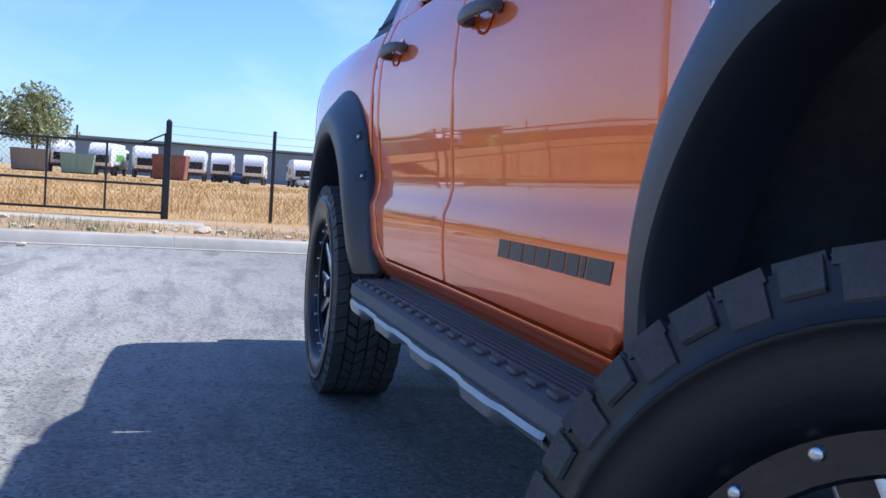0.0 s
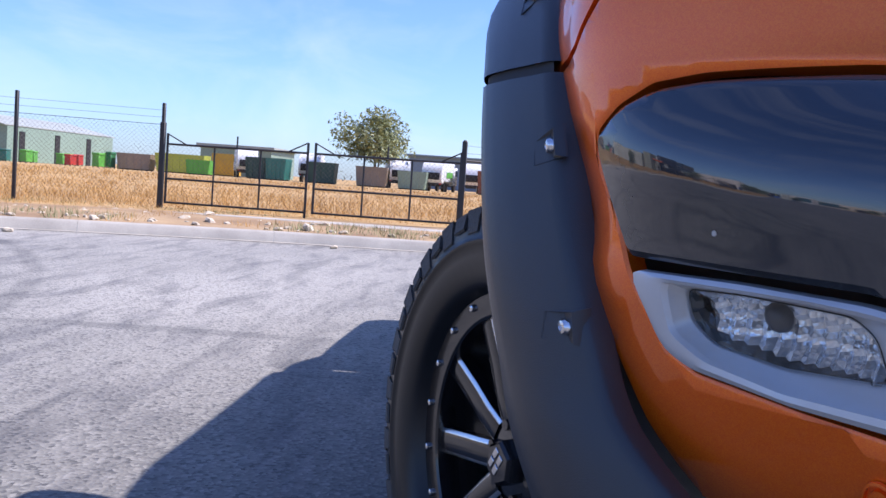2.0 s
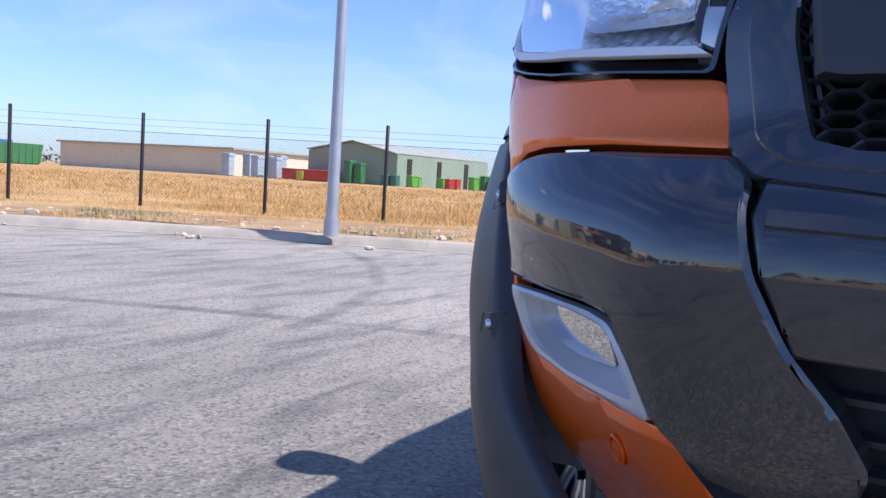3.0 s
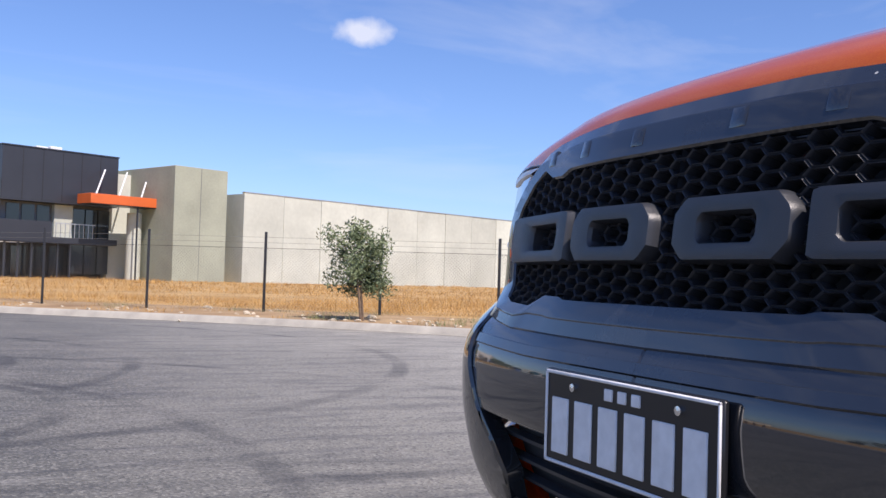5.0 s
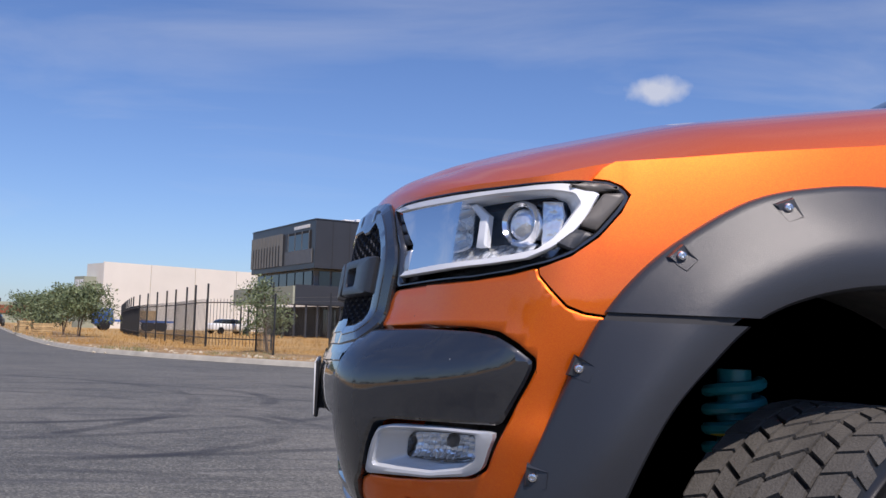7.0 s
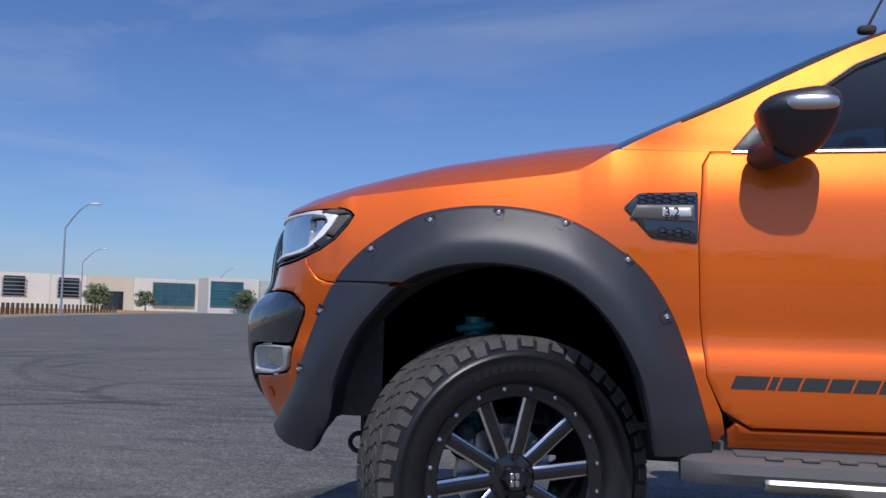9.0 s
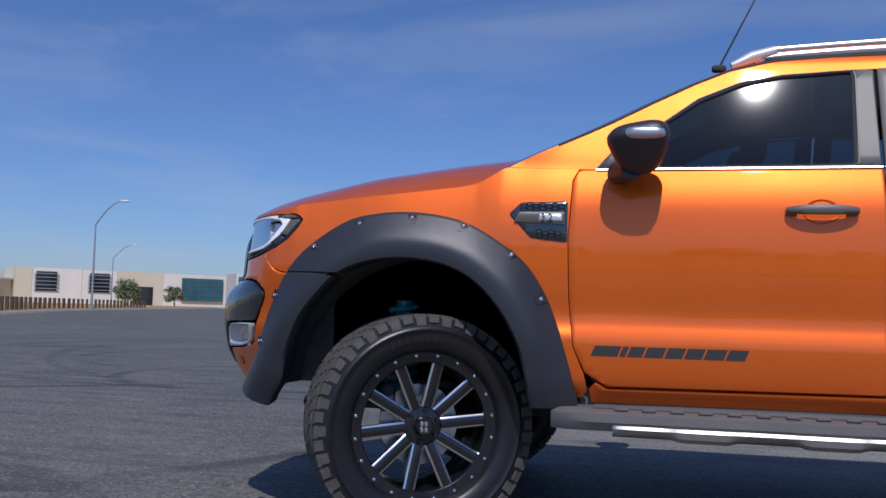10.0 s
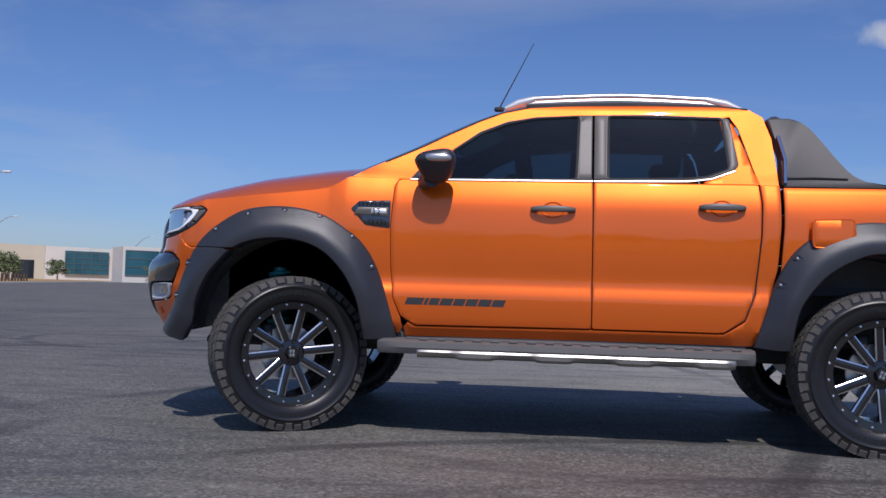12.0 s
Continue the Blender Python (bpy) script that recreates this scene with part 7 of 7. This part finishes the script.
# bays are near-black boxes on the wall, shade painted instead of hollows
for k in range(3):
    q = part("open_bay", box((111.5 + k * 8, 62.40 - (2.0 * (2.5 + k * 8) / 26), 0.1), (117.0 + k * 8, 62.5, 4.0)), M_OPENING_SHADE, gs)
gs2 = thing("green_store", "small pale green steel store beyond the skips", "building")
piece("wall", (126, 34, 0.1), (140, 44, 4.2), M_GREEN_SHED, gs2)
piece("roof", (125.5, 33.5, 4.2), (140.5, 44.5, 4.5), M_ROOF, gs2)
ls = thing("cream_factory", "low cream factory wall beyond the bins", "building")
piece("wall", (112, 93, 0.1), (150, 130, 4.2), M_CREAM, ls)
piece("roof", (111.5, 92.5, 4.2), (150.5, 130.5, 4.5), M_ROOF, ls)
fs = thing("far_steel_shed", "grey steel shed with pale roof seen past the warehouse", "building")
piece("wall", (72, 122.3, 0.1), (79, 140, 4.3), M_BLUE_SHED, fs, 0, "blue-grey steel wall")
for k in range(6):
    piece("column", (72.4 + k * 1.15, 122.0, 0.1), (72.6 + k * 1.15, 122.3, 4.3), M_GALV, fs)
piece("wall", (79, 122, 0.1), (92, 140, 4.6), M_WHITE_WALL, fs)
for x in (80.5, 82.6, 84.9):
    piece("wall_post", (x, 121.9, 0.1), (x + 0.5, 122.0, 4.5), M_BIN["brown"], fs, 0, "brown wall post")
part("roof", (lambda b: [add_box(b, (71, 121, 4.6), (93, 141, 5.4), 0.3)] and b)(bmesh.new()), M_BLUE_SHED, fs)
for k, c in enumerate(("blue", "red", "blue")):
    q = tagged(part("shipping_container", box((86 + k * 2.6, 119, 0.1), (88.5 + k * 2.6, 121.5, 5.2 - k * 0.8), 0.05), M_BIN[c]), c + " shipping containers stacked beside the shed", "container", "shipping containers")

# ---- the yard: trucks, skips, bins ----


def rig(name, label, category, p, yaw=0.0, group=""):
    return thing(name, label, category, group, at=Matrix.Translation((*p, 0.18)) @ pose(0, 0, 0, 0, 0, yaw))


WHEEL_T = finish(lathe([(0.0, -0.16), (0.30, -0.16), (0.50, -0.14), (0.52, 0.0), (0.50, 0.14), (0.0, 0.14)], 20), "truck_wheel", M_RUBBER)


def rubbish_truck(p, yaw, band_mat, label):
    """A rear-loading rubbish truck seen from behind."""
    o = rig("rubbish_truck", label, "truck", p, yaw, "rubbish trucks")
    body = part("body", box((-2.6, -1.22, 1.05), (2.5, 1.22, 3.45), 0.22, None, 3), M_TRUCK_WHITE, o, "white compactor body")
    for x in (-1.8, -0.6, 0.6, 1.8):
        part("body_rib", box((x - 0.05, -1.25, 1.1), (x + 0.05, 1.25, 3.35), 0.01), M_TRUCK_WHITE, body)
    hb = bmesh.new()
    pr = [(-2.55, 1.0), (-2.55, 3.40), (-3.10, 3.25), (-3.65, 2.55), (-3.70, 1.45), (-3.35, 0.95)]
    va, vb = [[hb.verts.new((x, y, z)) for x, z in pr] for y in (-1.18, 1.18)]
    hb.faces.new(va), hb.faces.new(vb[::-1])
    for i in range(6):
        hb.faces.new((va[i], vb[i], vb[(i + 1) % 6], va[(i + 1) % 6]))
    bmesh.ops.recalc_face_normals(hb, faces=hb.faces)
    hop = part("hopper", hb, M_TRUCK_WHITE, o)
    # mouth is a solid near-black box with its shade in the colour
    part("hopper_mouth", box((-3.74, -0.95, 1.35), (-3.60, 0.95, 2.15), 0.03), M_OPENING_SHADE, hop)
    part("stripe", box((-1.5, -1.262, 1.6), (1.5, 1.262, 2.3), 0.02), band_mat, body, "coloured side band")
    cab_ = part("cab", box((2.65, -1.18, 0.75), (4.35, 1.18, 2.95), 0.16, None, 2), M_TRUCK_WHITE, o)
    part("cab_glass", box((2.95, -1.20, 1.85), (4.37, 1.20, 2.65), 0.06), M_WINDOW, cab_, "dark cab windows")
    part("chassis", box((-3.0, -0.5, 0.6), (4.2, 0.5, 1.0), 0.03), P_DARK, o)
    part("tail_bar", box((-3.4, -1.15, 0.75), (-3.1, 1.15, 1.0), 0.03), P_DARK, o, "dark rear bar")
    for y in (-1.0, 1.0):
        part("tail_lamp", box((-3.44, y - 0.13, 0.80), (-3.38, y + 0.13, 0.94), 0.01), P_RED, o, "red tail lamp")
    for x in (-2.0, -0.8, 3.2):
        for s in (-1, 1):
            shared("wheel", WHEEL_T, o, Matrix.Translation((x, s * 1.0, 0.52)))
    return o


def spot(px, py, k=1.8, cam0=(-0.66, 1.59)):
    return (cam0[0] + (px - cam0[0]) * k, cam0[1] + (py - cam0[1]) * k)


C15 = (-1.485, 1.194)
rubbish_truck(spot(60, 8.6), 12, M_BIN["grey_blue"], "white rubbish truck parked beside the tree")
rubbish_truck(spot(60, 5.8), -10, M_BIN["bright_green"], "white rubbish truck with a green side band")
rubbish_truck(spot(60, 3.7), 5, M_TRUCK_WHITE, "white rubbish truck seen from behind")
rubbish_truck(spot(62, 0.6), -4, M_BIN["grey_blue"], "white rubbish truck behind a rusty skip")
rubbish_truck(spot(64, -1.2), -6, M_BIN["yellow"], "white rubbish truck with yellow markings")
rubbish_truck(spot(62, -3.2), -8, M_BIN["lime"], "white rubbish truck with lime markings near the blue shed")
rubbish_truck(spot(60, 14.2, 1.8, C15), 6, M_TRUCK_WHITE, "white rubbish truck behind dark green skips")
rubbish_truck(spot(61, 19.0, 1.8, C15), 20, M_BIN["grey_blue"], "white flatbed rubbish truck near lime skips")
rubbish_truck(spot(66, -6.6), 0, M_BIN["yellow"], "cream-banded truck facing the blue shed")


def skip(p, yaw, size, material, label, ribs=5):
    o = rig("skip_bin", label, "skip", p, yaw, "skips")
    L, W, H = size
    bm = bmesh.new()
    lo = [bm.verts.new((sx * L * 0.45, sy * W * 0.46, 0.12)) for sx, sy in ((-1, -1), (1, -1), (1, 1), (-1, 1))]
    hi = [bm.verts.new((sx * L * 0.5, sy * W * 0.5, H)) for sx, sy in ((-1, -1), (1, -1), (1, 1), (-1, 1))]
    ins = [bm.verts.new((sx * L * 0.48, sy * W * 0.46, H)) for sx, sy in ((-1, -1), (1, -1), (1, 1), (-1, 1))]
    flo = [bm.verts.new((sx * L * 0.42, sy * W * 0.42, 0.25)) for sx, sy in ((-1, -1), (1, -1), (1, 1), (-1, 1))]
    bm.faces.new(lo[::-1]), bm.faces.new(flo)
    for a, b in ((lo, hi), (hi, ins), (ins, flo)):
        for i in range(4):
            bm.faces.new((a[i], a[(i + 1) % 4], b[(i + 1) % 4], b[i]))
    sh = part("shell", bm, material, o, "", 20)
    for i in range(ribs):
        x = -L * 0.42 + L * 0.84 * i / (ribs - 1)
        for s in (-1, 1):
            part("rib", box((x - 0.06, s * W * 0.485 - 0.06, 0.15), (x + 0.06, s * W * 0.485 + 0.06, H - 0.05)), material, sh)
    for s in (-1, 1):
        part("skid", box((-L * 0.45, s * W * 0.3 - 0.08, 0), (L * 0.45, s * W * 0.3 + 0.08, 0.13)), P_DARK, o)
    return o


skip(spot(56, 2.1, 1.8), 80, (3.5, 2.4, 2.6), M_RUST, "rusty red open skip in the yard")
skip(spot(58, 9.9, 1.8), 88, (3.7, 2.4, 2.3), M_BIN["brown"], "weathered brown steel skip under the tree")
skip(spot(58, 7.3, 1.8), 85, (3.4, 2.2, 2.1), M_GREEN_SHED, "pale green steel skip beside the green truck")
skip(spot(57, 12.9, 1.8, C15), 90, (3.4, 2.2, 2.4), M_BIN["dark_green"], "dark green steel skip behind the gate")
skip(spot(58, 17.1, 1.8, C15), 86, (3.2, 2.2, 2.5), M_BIN["dark_green"], "dark green steel skip beside a teal box")
skip(spot(57, 15.7, 1.8, C15), 84, (2.4, 2.2, 2.5), M_BIN["teal"], "teal steel box with white stickers")
skip(spot(60, 23.0, 1.8, C15), 88, (6.2, 2.4, 2.3), M_BIN["lime"], "lime yellow ribbed skip in the yard", 7)
skip(spot(57, 20.8, 1.8, C15), 92, (2.8, 2.0, 1.7), M_BIN["bright_green"], "small green hopper beside the lime skip")
skip(spot(66, 21.8, 1.8, C15), 90, (3.6, 2.2, 2.9), M_BIN["yellow"], "yellow skip standing behind the lime one")
skip(spot(60, 26.2, 1.8, C15), 92, (4.2, 2.2, 2.0), M_BIN["brown"], "brown timber-sided skip in the yard")


def bulk_bin(p, yaw, w, d, h, material, label):
    o = rig("bulk_bin", label, "bin", p, yaw, "bins")
    part("tub", box((-d / 2, -w / 2, 0.12), (d / 2, w / 2, h * 0.84), 0.05), material, o)
    part("lid", box((-d / 2 - 0.06, -w / 2 - 0.05, h * 0.84), (d / 2 + 0.04, w / 2 + 0.05, h), 0.06), material, o)
    for sx in (-1, 1):
        for sy in (-1, 1):
            part("castor", box((sx * d * 0.4 - 0.08, sy * w * 0.4 - 0.04, 0), (sx * d * 0.4 + 0.08, sy * w * 0.4 + 0.04, 0.13), 0.02), P_DARK, o)
    return o


C25 = (-1.85, 0.716)
rng = random.Random(21)
for y0, y1, n, col, h in ((50.0, 44.6, 6, "grey_blue", 3.3), (45.2, 41.2, 6, "lime", 1.35), (38.4, 36.3, 3, "green", 3.0), (35.6, 33.9, 3, "teal", 1.4), (33.6, 30.9, 5, "bright_green", 1.5), (30.4, 29.4, 2, "red", 1.4), (28.9, 27.2, 3, "bright_green", 1.9), (40.9, 39.6, 2, "black", 3.2), (36.2, 35.6, 1, "blue", 1.7), (27.8, 27.0, 2, "green", 2.1), (42.9, 42.2, 1, "blue", 1.4)):
    for i in range(n):
        y = y0 + (y1 - y0) * (i + 0.5) / n
        bulk_bin(spot(60 + rng.uniform(-3, 2), y, 1.8, C25), rng.uniform(-8, 8), abs(y1 - y0) / n * 1.8 * 0.88, 1.3, h * rng.uniform(0.92, 1.06), M_BIN[col], col.replace("_", " ") + " lidded bin in the waste yard")
bulk_bin(spot(60, 43, 1.75, C25), 4, 7.5, 3, 1.6, M_BIN["red"], "low red steel tray beside the bins")


def parked_car(p, yaw, material, label, s=1.0):
    o = rig("parked_car", label, "car", p, yaw, "parked cars")
    body = part("body", blob((0, 0, 0.62), (2.15, 0.88, 0.36), 0.4, 0.35, 28, 10), material, o)
    part("cabin", blob((-0.15, 0, 1.02), (1.20, 0.74, 0.36), 0.75, 0.4, 24, 10), M_WINDOW, body, "dark car windows")
    part("roof", blob((-0.17, 0, 1.35), (0.58, 0.58, 0.045), 0.6, 0.4, 20, 8), material, body)
    for x in (-1.35, 1.35):
        for sy in (-1, 1):
            w = shared("wheel", WHEEL_T, o, Matrix.Translation((x, sy * 0.78, 0.32)) @ Matrix.Diagonal((0.62, 0.7, 0.62, 1)))
    return o


parked_car(spot(60, -6.4, 1.9), 15, M_TRUCK_WHITE, "white car parked in front of the blue shed")
parked_car(spot(60, -1.6, 1.9), 80, M_BIN["blue"], "blue car parked beside the trucks")
parked_car((-10.4, 84.0), 40, M_TRUCK_WHITE, "white car parked behind the steel fence")
parked_car((-39.5, 110), 105, M_BIN["black"], "dark car parked along the far road")
bulk_bin((-45.5, 121), 20, 1.6, 2.4, 1.5, M_BIN["blue"], "small blue container along the far road")
fl = rig("flatbed_truck", "blue flatbed truck loaded with pallets behind the fence", "truck", (-20.5, 91), 20)
part("cab", blob((-2.6, 0, 1.3), (0.9, 1.0, 0.85), 0.4, 0.3, 20, 10), M_BIN["blue"], fl)
part("tray", box((-1.6, -1.1, 0.85), (4.0, 1.1, 1.05), 0.02), M_BIN["blue"], fl)
part("load", box((-0.5, -0.9, 1.05), (2.2, 0.9, 2.0), 0.03), M_PALLET, fl, "stacked pallets")
for x in (-2.5, 1.6, 2.8):
    for s in (-1, 1):
        shared("wheel", WHEEL_T, fl, Matrix.Translation((x, s * 0.9, 0.5)))

skip((79.6, 112), 2, (6.4, 2.2, 2.0), M_BIN["red"], "low red steel skip past the warehouse")
skip((88.6, 112.5), 0, (8.0, 2.4, 2.9), M_BIN["green"], "green steel skip past the warehouse", 7)
bulk_bin((83.8, 111.5), 90, 1.8, 1.4, 1.7, M_BIN["bright_green"], "green lidded bin past the warehouse")
bulk_bin((76.3, 111.5), 88, 2.4, 1.6, 1.5, M_TRUCK_WHITE, "white lidded bin past the warehouse")
bulk_bin((73.6, 112.5), 92, 2.6, 1.6, 2.3, M_BIN["dark_green"], "dark green lidded bin past the warehouse")


def pallet_mesh():
    bm = bmesh.new()
    for i in range(7):
        add_box(bm, (-0.58, -0.58 + i * 0.168, 0.105), (0.58, -0.47 + i * 0.168, 0.127))
    for y in (-0.55, 0.0, 0.55):
        add_box(bm, (-0.58, y - 0.04, 0.022), (0.58, y + 0.04, 0.105))
    for x in (-0.52, 0.0, 0.52):
        add_box(bm, (x - 0.05, -0.58, 0.0), (x + 0.05, 0.58, 0.022))
    return finish(bm, "pallet", M_PALLET)


PM = pallet_mesh()
rng = random.Random(5)
for s, (px, py, n) in enumerate(((-20.4, 60.0, 6), (-19.2, 58.9, 5), (-21.2, 61.6, 4))):
    for k in range(n):
        o = tagged(new("pallet", PM), "raw timber pallet stacked on the verge", "pallet", "stacked pallets")
        o.matrix_world = Matrix.Translation((px, py, 0.15 + 0.129 * k)) @ pose(0, 0, 0, 0, 0, 20 + rng.uniform(-6, 6))
